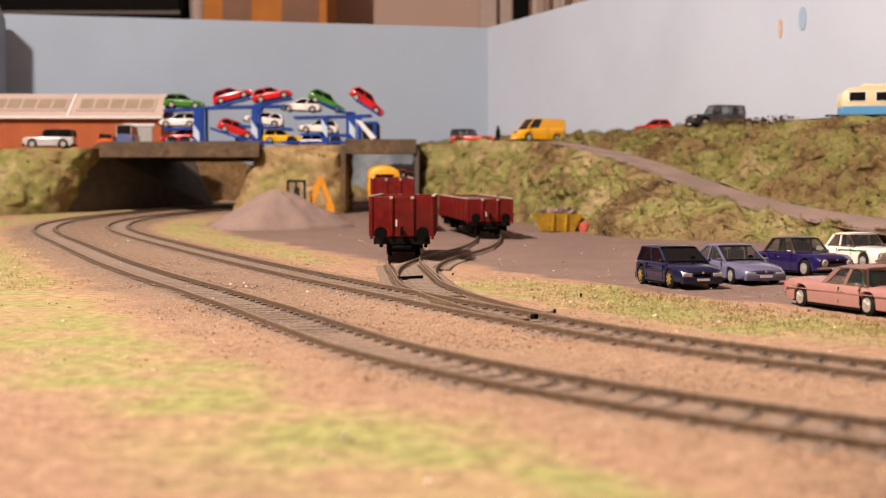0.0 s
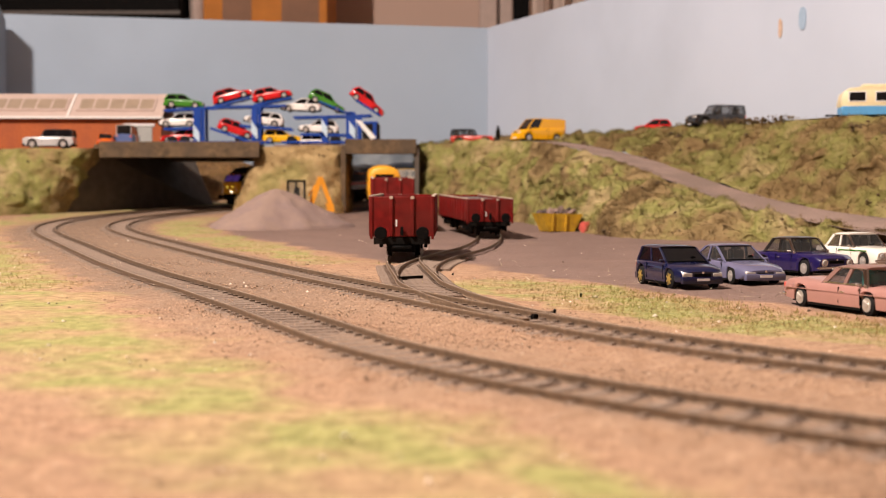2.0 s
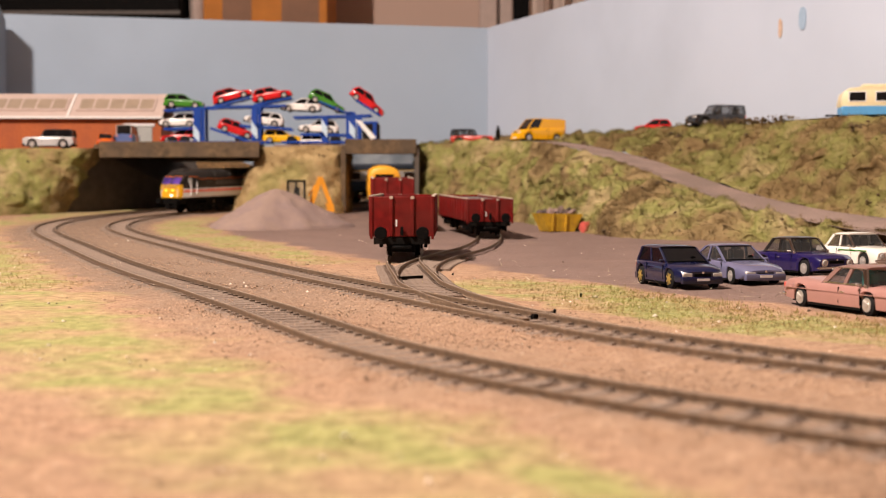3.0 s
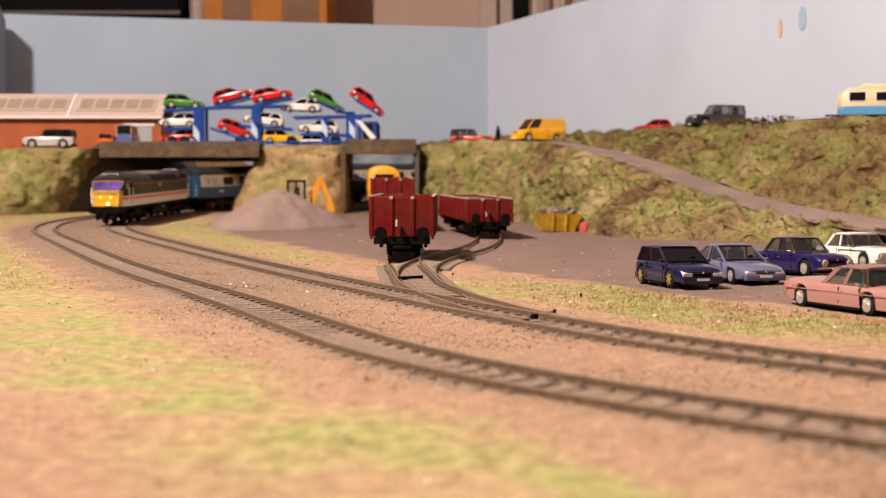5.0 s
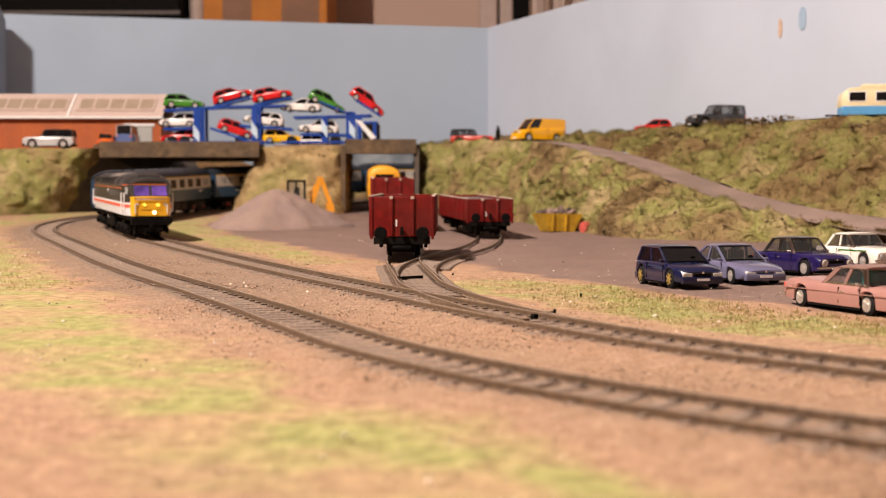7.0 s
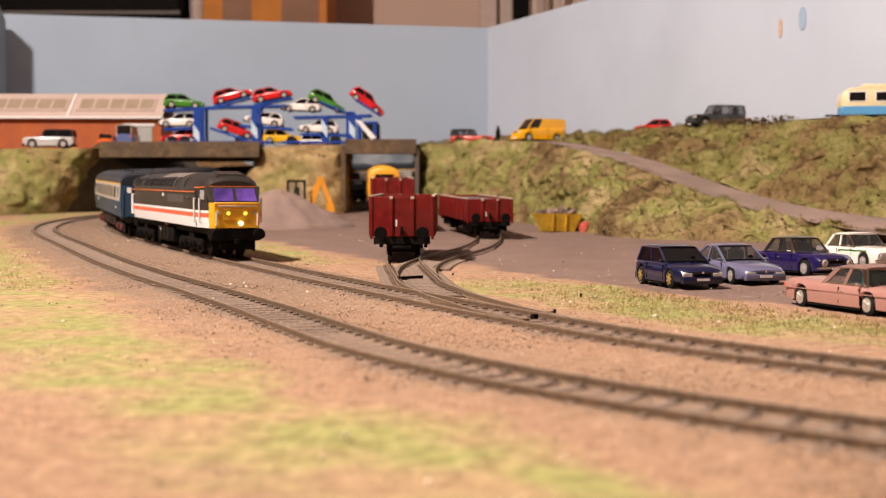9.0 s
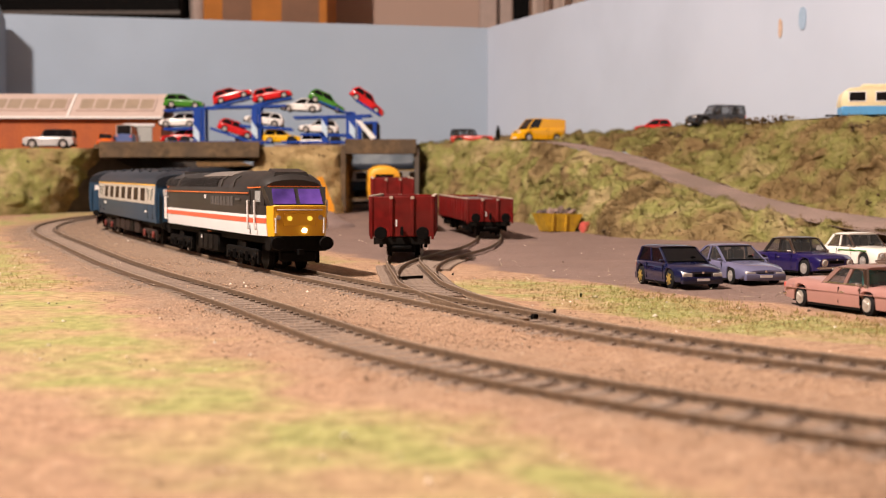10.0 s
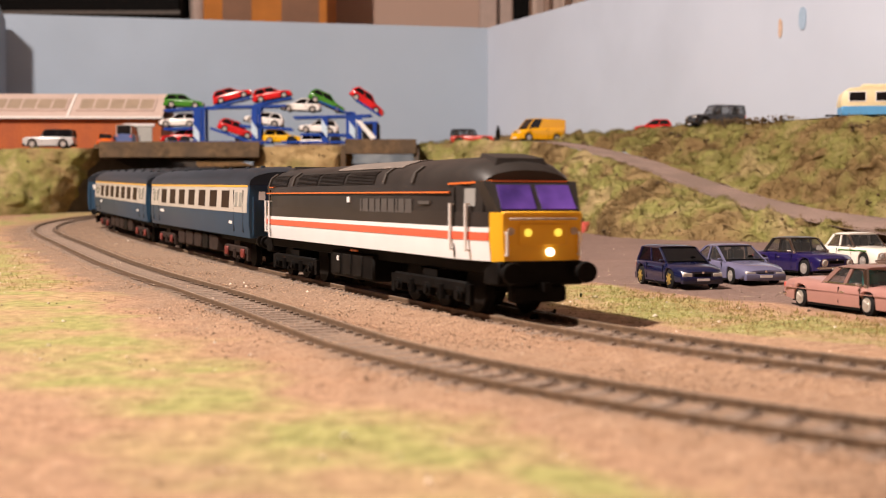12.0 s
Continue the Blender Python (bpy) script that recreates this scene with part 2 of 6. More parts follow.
OUTER_S, OUTER_OFF = (-0.12, -0.04, 0.03, 0.1, 0.15, 0.2, 0.3, 0.4, 0.5, 0.6, 0.75), (0.0630, 0.0660, 0.0680, 0.0668, 0.0638, 0.0618, 0.0618, 0.0638, 0.0645, 0.0632, 0.0610)


def on_line(s, off=0.0):
    """Plan point on the main track at s metres along it, off metres to its near side."""
    x, y, h = np.interp(s, _s, _c[:, 0]), np.interp(s, _s, _c[:, 1]), np.interp(s, _s, _h)
    return Vector((x - math.sin(h) * off, y + math.cos(h) * off, 0))


def side_of_line(x, y):
    """(distance to the near side of the main track, metres along it)"""
    d = (_c[:, 0] - x) ** 2 + (_c[:, 1] - y) ** 2
    i = int(np.argmin(d))
    return -math.sin(_h[i]) * (x - _c[i, 0]) + math.cos(_h[i]) * (y - _c[i, 1]), _s[i]


def fade(v, a, b):
    t = max(0.0, min(1.0, (v - a) / (b - a)))
    return t * t * (3 - 2 * t)


def turf_amount(x, y):
    d, s = side_of_line(x, y)
    n = wob(x, y, 7, 22, 0.016) + wob(x, y, 9, 60, 0.008)
    near = 0.9 * fade(d + n, 0.086, 0.116) * (1 - fade(d + n * 1.5, 0.130, 0.176))
    right = fade(-d + n, 0.036, 0.048) * (1 - fade(-d + n, 0.092, 0.108)) * (1 - fade(s, 0.30, 0.36)) if s < 0.4 else 0
    left = fade(-d + n * 0.6, 0.026, 0.036) * (1 - fade(-d + n, 0.066, 0.08)) * fade(s, 0.44, 0.56) * (1 - fade(s, 1.1, 1.3))
    return max(near, right, left)


def yard_amount(x, y):
    d, s = side_of_line(x, y)
    n = wob(x, y, 5, 30, 0.012)
    a = fade(-d + n, 0.10, 0.118) * (1 - fade(s, 0.40, 0.5))
    b = fade(-d + n, 0.07, 0.09) * fade(s, 0.42, 0.5)
    return min(1.0, a + b) * fade(y, 0.40, 0.46)


def bed_amount(x, y):
    """Soot-stained ballast under the two running lines."""
    d, s = side_of_line(x, y)
    o = float(np.interp(s, OUTER_S, OUTER_OFF))
    wide = (0.30 + 0.30 * (1 - fade(d, -0.01, 0.012)) * (1 - fade(s, 0.2, 0.4)) + 0.30 * fade(s, 0.12, 0.36)) * fade(d + wob(x, y, 4, 40, 0.008), -0.034, -0.02) * (1 - fade(d + wob(x, y, 2, 40, 0.010), 0.086, 0.104))
    stain = 0.55 + 0.45 * fade(s + wob(x, y, 6, 30, 0.08), 0.06, 0.34)
    return max(wide, stain * under_track(x, y))


def under_track(x, y):
    """1 between and just beside the rails of the two running lines, 0 away from them."""
    d, s = side_of_line(x, y)
    o = float(np.interp(s, OUTER_S, OUTER_OFF))
    n = wob(x, y, 8, 90, 0.003)
    return max(1 - fade(abs(d) + n, 0.0105, 0.0165), 1 - fade(abs(d - o) + n, 0.0105, 0.0165))


def ballast(x, y):
    """Height of the ballast: heaped over the sleepers' ends, lower between the rails."""
    d, s = side_of_line(x, y)
    o = float(np.interp(s, OUTER_S, OUTER_OFF))
    n = wob(x, y, 8, 70, 0.004)
    e = min(abs(d), abs(d - o))
    heaped = 0.00125 * (1 - fade(e + n, 0.0155, 0.024))
    return heaped - (0.0005 + wob(x, y, 11, 60, 0.0005)) * (1 - fade(e, 0.0078, 0.0094))


# the board's ground: one sheet that climbs towards the back
gm = bpy.data.materials.new("layout_ground")
gm.use_nodes = True
_nt = gm.node_tree
_b = _nt.nodes["Principled BSDF"]
_b.inputs["Roughness"].default_value = 0.95
_tc = _nt.nodes.new("ShaderNodeTexCoord")


def g_noise(scale, detail=5.0):
    n = _nt.nodes.new("ShaderNodeTexNoise")
    n.inputs["Scale"].default_value, n.inputs["Detail"].default_value = scale, detail
    _nt.links.new(_tc.outputs["Object"], n.inputs["Vector"])
    return n.outputs["Fac"]


def g_ramp(fac, a, b, ca, cb):
    r = _nt.nodes.new("ShaderNodeValToRGB")
    r.color_ramp.elements[0].position, r.color_ramp.elements[1].position = a, b
    r.color_ramp.elements[0].color, r.color_ramp.elements[1].color = (*ca, 1), (*cb, 1)
    _nt.links.new(fac, r.inputs["Fac"])
    return r.outputs["Color"]


def g_mix(fac, a, b, kind="MIX", amount=None):
    m = _nt.nodes.new("ShaderNodeMix")
    m.data_type, m.blend_type = "RGBA", kind
    if amount is None:
        _nt.links.new(fac, m.inputs["Factor"])
    else:
        m.inputs["Factor"].default_value = amount
    _nt.links.new(a, m.inputs[6])
    _nt.links.new(b, m.inputs[7])
    return m.outputs[2]


def g_mask(attribute, noise_out, soft):
    a = _nt.nodes.new("ShaderNodeAttribute")
    a.attribute_name = attribute
    add = _nt.nodes.new("ShaderNodeMath")
    add.operation = "MULTIPLY_ADD"
    _nt.links.new(noise_out, add.inputs[0])
    add.inputs[1].default_value = soft
    _nt.links.new(a.outputs["Fac"], add.inputs[2])
    off = _nt.nodes.new("ShaderNodeMath")
    off.operation = "SUBTRACT"
    _nt.links.new(add.outputs[0], off.inputs[0])
    off.inputs[1].default_value = soft * 0.5
    return g_ramp(off.outputs[0], 0.18, 0.82, (0, 0, 0), (1, 1, 1))


_fine, _mid, _big = g_noise(1500), g_noise(240), g_noise(18, 3.0)
_earth = g_mix(None, g_ramp(_fine, 0.36, 0.66, (0.30, 0.187, 0.115), (0.615, 0.425, 0.275)), g_ramp(_mid, 0.3, 0.7, (0.62, 0.59, 0.56), (1.0, 1.0, 1.0)), "MULTIPLY", 1.0)
_earth = g_mix(_big, _earth, g_mix(None, _earth, g_ramp(_mid, 0, 1, (0.9, 0.72, 0.64), (0.95, 0.80, 0.74)), "MULTIPLY", 0.9))
_yard = g_mix(None, g_ramp(_fine, 0.35, 0.65, (0.150, 0.096, 0.076), (0.255, 0.166, 0.134)), g_ramp(_big, 0.3, 0.7, (0.82, 0.80, 0.80), (1, 1, 1)), "MULTIPLY", 1.0)
_turf = g_mix(g_ramp(g_noise(34, 5.0), 0.40, 0.58, (0, 0, 0), (1, 1, 1)), g_ramp(_mid, 0.35, 0.65, (0.29, 0.20, 0.092), (0.48, 0.345, 0.175)), g_ramp(_mid, 0.35, 0.65, (0.195, 0.225, 0.050), (0.355, 0.375, 0.115)))
_col = g_mix(g_mask("yard", _mid, 0.5), _earth, _yard)
_bed = g_mix(None, g_ramp(_fine, 0.36, 0.66, (0.11, 0.078, 0.057), (0.275, 0.20, 0.145)), g_ramp(_mid, 0.3, 0.7, (0.75, 0.75, 0.75), (1, 1, 1)), "MULTIPLY", 1.0)
_col = g_mix(g_mask("bed", _mid, 0.6), _col, _bed)
_half = g_mix(None, _col, _turf, "MIX", 0.74)
_col = g_mix(g_mask("turf", g_noise(60, 7.0), 1.05), _col, _half)
_nt.links.new(_col, _b.inputs["Base Color"])
_bp = _nt.nodes.new("ShaderNodeBump")
_bp.inputs["Strength"].default_value, _bp.inputs["Distance"].default_value = 0.8, 0.0008
_bp2 = _nt.nodes.new("ShaderNodeBump")
_bp2.inputs["Strength"].default_value, _bp2.inputs["Distance"].default_value = 0.7, 0.0022
_nt.links.new(_mid, _bp2.inputs["Height"])
_nt.links.new(_bp2.outputs["Normal"], _bp.inputs["Normal"])
_nt.links.new(_fine, _bp.inputs["Height"])
_nt.links.new(_bp.outputs["Normal"], _b.inputs["Normal"])

ys = list(np.concatenate([np.arange(-0.6, 0.1, 0.05), np.arange(0.1, 0.8, 0.004), np.arange(0.8, 2.1, 0.01)]))
bm = bmesh.new()
NX = 200
rows, tv, yv, bv = [], [], [], []
for y in ys:
    row = []
    half = 0.16 + 0.55 * max(y, 0.1)
    for i in range(NX + 1):
        u = 2 * i / NX - 1
        x = half * u if abs(u) < 0.99 else half * u + math.copysign(0.6, u)
        live = 0.1 < y < 1.8
        lift = ballast(x, y) if live else 0
        row.append(bm.verts.new((x, y, rise(y) + lift + wob(x, y, 0, 25, 0.0005) + wob(x, y, 3, 150, 0.00035))))
        tv.append(turf_amount(x, y) if live else 0)
        yv.append(yard_amount(x, y) if live else 0)
        bv.append(bed_amount(x, y) if live else 0)
    rows.append(row)
for a, b in zip(rows, rows[1:]):
    for i in range(NX):
        bm.faces.new((a[i], a[i + 1], b[i + 1], b[i]))
ground = plain("ground", bm, gm, "sandy brown scatter-covered layout ground with turf patches", "ground", 180)
for nm, vals in (("turf", tv), ("yard", yv), ("bed", bv)):
    ground.data.attributes.new(nm, "FLOAT", "POINT").data.foreach_set("value", vals)

# ---- tracks ----
RAIL_TOP = 0.003


def sweep(bm, pts, profile):
    loops = []
    for i, p in enumerate(pts):
        t = (pts[min(i + 1, len(pts) - 1)] - pts[max(i - 1, 0)])
        n = Vector((-t.y, t.x, 0)).normalized()
        loops.append([p + n * a + Vector((0, 0, c)) for a, c in profile])
    loft(bm, loops)


def smooth_line(ctrl, n=16):
    out = []
    P = [Vector(c) for c in ctrl]
    P = [2 * P[0] - P[1]] + P + [2 * P[-1] - P[-2]]
    for i in range(1, len(P) - 2):
        for k in range(n):
            t = k / n
            a, b, c, d = P[i - 1:i + 3]
            out.append(0.5 * (2 * b + (c - a) * t + (2 * a - 5 * b + 4 * c - d) * t * t + (3 * b - a - 3 * c + d) * t ** 3))
    out.append(P[-2])
    return out


def offset_line(pts, off):
    out = []
    for i, p in enumerate(pts):
        t = pts[min(i + 1, len(pts) - 1)] - pts[max(i - 1, 0)]
        n = Vector((-t.y, t.x, 0)).normalized()
        q = p + n * off
        out.append(Vector((q.x, q.y, rise(q.y))))
    return out


def length_marks(pts, gap, start=0.0):
    d, want = 0.0, start
    for a, b in zip(pts, pts[1:]):
        L = (b - a).length
        while want <= d + L and L > 0:
            yield a.lerp(b, (want - d) / L), (b - a).normalized()
            want += gap
        d += L


_bm = bmesh.new()
box(_bm, -0.0150, 0.0150, -0.00165, 0.00165, -0.0012, 0.00122, 0.0003)
for sx in (-1, 1):
    for ex in (-0.0017, 0.0017):
        box(_bm, sx * 0.0087 + ex - 0.0009, sx * 0.0087 + ex + 0.0009, -0.0008, 0.0008, 0.0011, 0.0017)
SLEEPER = finish("sleeper", _bm, M_SLEEPER, 0)
HEAD = [(-0.00034, 0.0029), (-0.00034, 0.0024), (-0.0002, 0.0021), (-0.0002, 0.0012), (-0.0006, 0.0009), (0.0006, 0.0009), (0.0002, 0.0012),
        (0.0002, 0.0021), (0.00034, 0.0024), (0.00034, 0.0029), (0.00025, 0.003), (-0.00025, 0.003)]


def track(name, pts, label, sleepers=(0, 300), gap=0.0082, trim=(0, 0)):
    t = thing(name, label, "railway track", kind="structure")
    for sg in (-1, 1):
        bm = bmesh.new()
        sweep(bm, offset_line(pts, sg * 0.0087), HEAD)
        me = finish("rail", bm, [M_RAIL, M_RAILTOP], 50)
        for f in me.polygons:
            if f.normal.z > 0.8 and f.center.z - rise(f.center.y) > 0.0027:
                f.material_index = 1
        ob = new("rail", me)
        ob.parent = t
    k = 0
    for p, d in length_marks(pts, gap, trim[0]):
        if k >= sleepers[1]:
            break
        k += 1
        ob = new("sleeper", SLEEPER)
        ob.parent = t
        ob.matrix_basis = Matrix.LocRotScale((p.x, p.y, rise(p.y)), Euler((0, 0, math.atan2(d.y, d.x) - math.pi / 2 + random.uniform(-0.02, 0.02))), None)
    return t


MAIN = [on_line(s) for s in np.arange(-0.2, 2.15, 0.02)]
OUTER = [on_line(s, float(np.interp(s, OUTER_S, OUTER_OFF))) for s in np.arange(-0.2, 1.75, 0.02)]
SIDING_A = smooth_line([on_line(s, o) for s, o in ((0.125, 0.0), (0.16, -0.0035), (0.185, -0.0068), (0.23, -0.0135), (0.255, -0.0188), (0.295, -0.028), (0.345, -0.044), (0.40, -0.0615))]
                       + [Vector(p) for p in ((-0.0212, 0.70, 0), (-0.0222, 0.76, 0), (-0.0228, 0.85, 0), (-0.0406, 1.08, 0), (-0.063, 1.40, 0), (-0.078, 1.62, 0))])
SIDING_B = smooth_line([(-0.0108, 0.568, 0), (-0.0122, 0.60, 0), (-0.0116, 0.645, 0), (-0.0065, 0.70, 0), (0.0072, 0.7735, 0), (0.0190, 0.83, 0), (0.0292, 0.905, 0), (0.0350, 0.985, 0), (0.0345, 1.04, 0), (0.0255, 1.12, 0), (0.011, 1.22, 0)])
track("main_track", MAIN, "rusty brown model track curving through the left bridge")
track("outer_track", OUTER, "rusty brown model track with brown sleepers, empty")
track("siding_track", SIDING_A, "rusty brown siding track leaving the main line by a turnout", sleepers=(0, 24), trim=(0.125, 0))
track("siding_track", SIDING_B, "rusty brown siding track ending beside the embankment", sleepers=(0, 14), trim=(0.085, 0))

switch = thing("turnout_fittings", "dark tie bar, check rail and switch box of the turnout", "turnout")
for s0, o0, s1, o1, w, h, nm in ((0.335, -0.0335, 0.339, -0.0455, 0.0008, 0.0024, "tie_bar"), (0.140, 0.0005, 0.166, 0.0035, 0.0011, 0.0022, "check_rail"), (0.185, 0.0005, 0.215, -0.0005, 0.0005, 0.0024, "check_rail"),
                                 (0.150, -0.0065, 0.1515, -0.0100, 0.0006, 0.0024, "switch_end"), (0.158, -0.0125, 0.156, -0.0165, 0.0004, 0.0024, "switch_pin")):
    bm = bmesh.new()
    sweep(bm, [on_line(s0, o0) + Vector((0, 0, rise(on_line(s0, o0).y))), on_line(s1, o1) + Vector((0, 0, rise(on_line(s1, o1).y)))], [(-w, 0.0002), (w, 0.0002), (w, h), (-w, h)])
    part(nm, bm, M_RAIL if nm == "check_rail" else M_DARK, switch)

# ---- embankments and bridges ----
def catmull(rows, n):
    """Rows of stations (each a list of points), smoothed along the stations."""
    lines = list(zip(*rows))
    return [list(r) for r in zip(*[smooth_line(l, n) for l in lines])]


def bank_strip(name, a, b, cuts, amp, material, label, bulge=0.0, scale=70):
    """A rough strip between two lines of points."""
    bm = bmesh.new()
    grid = []
    for p, q in zip(a, b):
        row = []
        for k in range(cuts + 1):
            t = k / cuts
            c = p.lerp(q, t) + Vector((0, 0, bulge * math.sin(math.pi * t)))
            e = min(1.0, 4 * min(t, 1 - t) + 0.25)
            c += Vector((wob(c.x, c.y, c.z, scale, amp), wob(c.x, c.y + 5, c.z, scale, amp), wob(c.x + 3, c.y, c.z, scale, amp))) * e
            c += Vector((wob(c.x, c.y + 2, c.z, scale * 0.42, amp * 0.8), wob(c.x, c.y + 9, c.z, scale * 0.42, amp * 0.8), wob(c.x + 7, c.y, c.z, scale * 0.42, amp * 0.5))) * e
            c += Vector((wob(c.x, c.y, c.z, scale * 2.3, amp * 0.34), wob(c.x, c.y, c.z + 2, scale * 2.3, amp * 0.34), wob(c.x, c.y, c.z + 8, scale * 2.3, amp * 0.34))) * e
            c += Vector((0, wob(c.x, c.y, c.z + 2, scale * 6, amp * 0.10), wob(c.x, c.y, c.z + 8, scale * 6, amp * 0.10))) * e
            row.append(bm.verts.new(c))
        grid.append(row)
    for r, s in zip(grid, grid[1:]):
        for i in range(cuts):
            bm.faces.new((r[i], r[i + 1], s[i + 1], s[i]))
    return plain(name, bm, material, label, "embankment", 180)


TOE = smooth_line([(-0.03, 1.465, 0.022), (0.03, 1.36, 0.017), (0.0767, 1.259, 0.014), (0.122, 1.063, 0.008), (0.150, 0.985, 0.006), (0.222, 0.945, 0.005), (0.294, 0.872, 0.003), (0.36, 0.80, 0.0)], 30)
LOW = smooth_line([(-0.030, 1.50, 0.099), (0.0335, 1.45, 0.104), (0.087, 1.38, 0.100), (0.125, 1.28, 0.089), (0.172, 1.15, 0.0646), (0.2295, 1.03, 0.034), (0.2675, 0.93, 0.0205), (0.30, 0.84, 0.012)], 30)
UPP = smooth_line([(-0.030, 1.58, 0.100), (0.035, 1.55, 0.105), (0.0997, 1.48, 0.105), (0.1386, 1.36, 0.0963), (0.193, 1.22, 0.0753), (0.250, 1.10, 0.0453), (0.292, 1.00, 0.0298), (0.335, 0.92, 0.0223)], 30)
CREST = smooth_line([(-0.030, 1.70, 0.101), (0.040, 1.65, 0.106), (0.105, 1.58, 0.107), (0.151, 1.44, 0.107), (0.216, 1.33, 0.111), (0.2825, 1.22, 0.1085), (0.322, 1.12, 0.1075), (0.370, 1.03, 0.103)], 30)
WALLSIDE = smooth_line([(0.05, 1.91, 0.101), (0.09, 1.86, 0.106), (0.142, 1.75, 0.107), (0.20, 1.61, 0.107), (0.26, 1.48, 0.110), (0.335, 1.31, 0.1085), (0.39, 1.19, 0.1075), (0.44, 1.08, 0.103)], 30)
bank_strip("embankment_lower", TOE, LOW, 60, 0.0085, M_BANK, "rough grassy embankment below the ramp road", 0.004)
bank_strip("ramp_road", LOW, UPP, 8, 0.0006, M_ROAD, "grey-brown dirt road ramp climbing the embankment", 0.0)
bank_strip("embankment_upper", UPP, CREST, 60, 0.0085, M_BANK_UP, "rough grassy embankment above the ramp road", 0.005)
bank_strip("embankment_top", CREST, WALLSIDE, 8, 0.001, M_BANK_UP, "grassy flat top of the embankment")

# left bank, with its slanted end at the bridge
L_TOE = smooth_line([(-0.95, 1.33, 0.014), (-0.62, 1.35, 0.016), (-0.50, 1.385, 0.018), (-0.455, 1.425, 0.02), (-0.428, 1.455, 0.021), (-0.42, 1.50, 0.022)])
L_TOP = smooth_line([(-0.95, 1.46, 0.094), (-0.62, 1.46, 0.0945), (-0.50, 1.455, 0.095), (-0.43, 1.455, 0.0955), (-0.392, 1.465, 0.096), (-0.385, 1.50, 0.098)])
L_BACK = smooth_line([(-1.0, 1.72, 0.096), (-0.66, 1.79, 0.096), (-0.52, 1.82, 0.096), (-0.45, 1.83, 0.097), (-0.40, 1.84, 0.098), (-0.385, 1.83, 0.098)])
bank_strip("embankment_left", L_TOE, L_TOP, 48, 0.0055, M_BANK_LEFT, "straw-coloured grassy embankment under the factory building", 0.006)
bank_strip("yard_left", L_TOP, L_BACK, 8, 0.0008, M_YARD, "dusty flat yard beside the factory building")

# pillar bank between the bridges
P_TOE = smooth_line([(-0.205, 1.56, 0.028), (-0.235, 1.48, 0.022), (-0.228, 1.455, 0.02), (-0.17, 1.44, 0.02), (-0.112, 1.45, 0.021), (-0.107, 1.54, 0.025)])
P_TOP = smooth_line([(-0.192, 1.555, 0.098), (-0.203, 1.50, 0.098), (-0.200, 1.468, 0.097), (-0.16, 1.462, 0.0985), (-0.112, 1.465, 0.0985), (-0.107, 1.54, 0.099)])
bank_strip("embankment_pillar", P_TOE, P_TOP, 36, 0.004, M_BANK_STRAW, "straw-coloured grassy bank between the two bridges", 0.003)

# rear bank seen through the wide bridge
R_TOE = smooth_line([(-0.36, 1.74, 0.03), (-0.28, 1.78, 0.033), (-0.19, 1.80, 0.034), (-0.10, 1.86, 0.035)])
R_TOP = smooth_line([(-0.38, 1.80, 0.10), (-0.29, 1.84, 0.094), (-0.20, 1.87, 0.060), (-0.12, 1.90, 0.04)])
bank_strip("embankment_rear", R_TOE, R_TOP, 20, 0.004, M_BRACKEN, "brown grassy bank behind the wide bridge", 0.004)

# green hill seen under the narrow bridge
H_TOE = smooth_line([(-0.17, 1.86, 0.03), (-0.13, 1.86, 0.032), (-0.09, 1.87, 0.033), (-0.05, 1.88, 0.034)])
H_TOP = smooth_line([(-0.17, 1.89, 0.070), (-0.133, 1.89, 0.064), (-0.105, 1.90, 0.052), (-0.06, 1.91, 0.040)])
bank_strip("embankment_hill", H_TOE, H_TOP, 16, 0.003, M_BANK, "low green grassy bank behind the narrow bridge", 0.002)


def card(name, pts, thick, material, label, parent):
    """A plate through four corners with thickness towards its back."""
    bm = bmesh.new()
    P = [Vector(p) for p in pts]
    n = (P[1] - P[0]).cross(P[3] - P[0]).normalized() * thick
    loft(bm, [P, [p + n for p in P]])
    return part(name, bm, material, parent, label, 0)


wide = thing("wide_bridge", "dark brown card girder bridge over the main tracks", "bridge", kind="structure")
part("girder", box(bmesh.new(), -0.381, -0.2035, 1.452, 1.459, 0.0852, 0.1030, 0.0006), M_PLINTH, wide)
part("deck", box(bmesh.new(), -0.3890, -0.2040, 1.4595, 1.632, 0.0955, 0.1000, 0.0004), M_PLINTH, wide)
part("rear_girder", box(bmesh.new(), -0.381, -0.2035, 1.633, 1.639, 0.0862, 0.1010, 0.0006), M_PLINTH, wide)
card("abutment", [(-0.425, 1.462, 0.018), (-0.288, 1.655, 0.028), (-0.322, 1.690, 0.0945), (-0.395, 1.50, 0.0945)], -0.004, M_ABUT, "dark sloping abutment wall", wide)
narrow = thing("narrow_bridge", "dark brown card girder bridge over the siding", "bridge", kind="structure")
part("girder", box(bmesh.new(), -0.1085, -0.0295, 1.452, 1.459, 0.0892, 0.1056, 0.0006), M_PLINTH, narrow)
part("deck", box(bmesh.new(), -0.112, -0.026, 1.4595, 1.632, 0.0955, 0.1000, 0.0004), M_PLINTH, narrow)
part("pier", box(bmesh.new(), -0.1135, -0.1080, 1.455, 1.53, 0.0195, 0.0950, 0.0004), M_PLINTH, narrow)
part("pier", box(bmesh.new(), -0.0315, -0.0265, 1.455, 1.53, 0.0195, 0.0950, 0.0004), M_ABUT, narrow)
fill = thing("bridge_road", "narrow grey road deck joining the two bridges", "road", kind="structure")
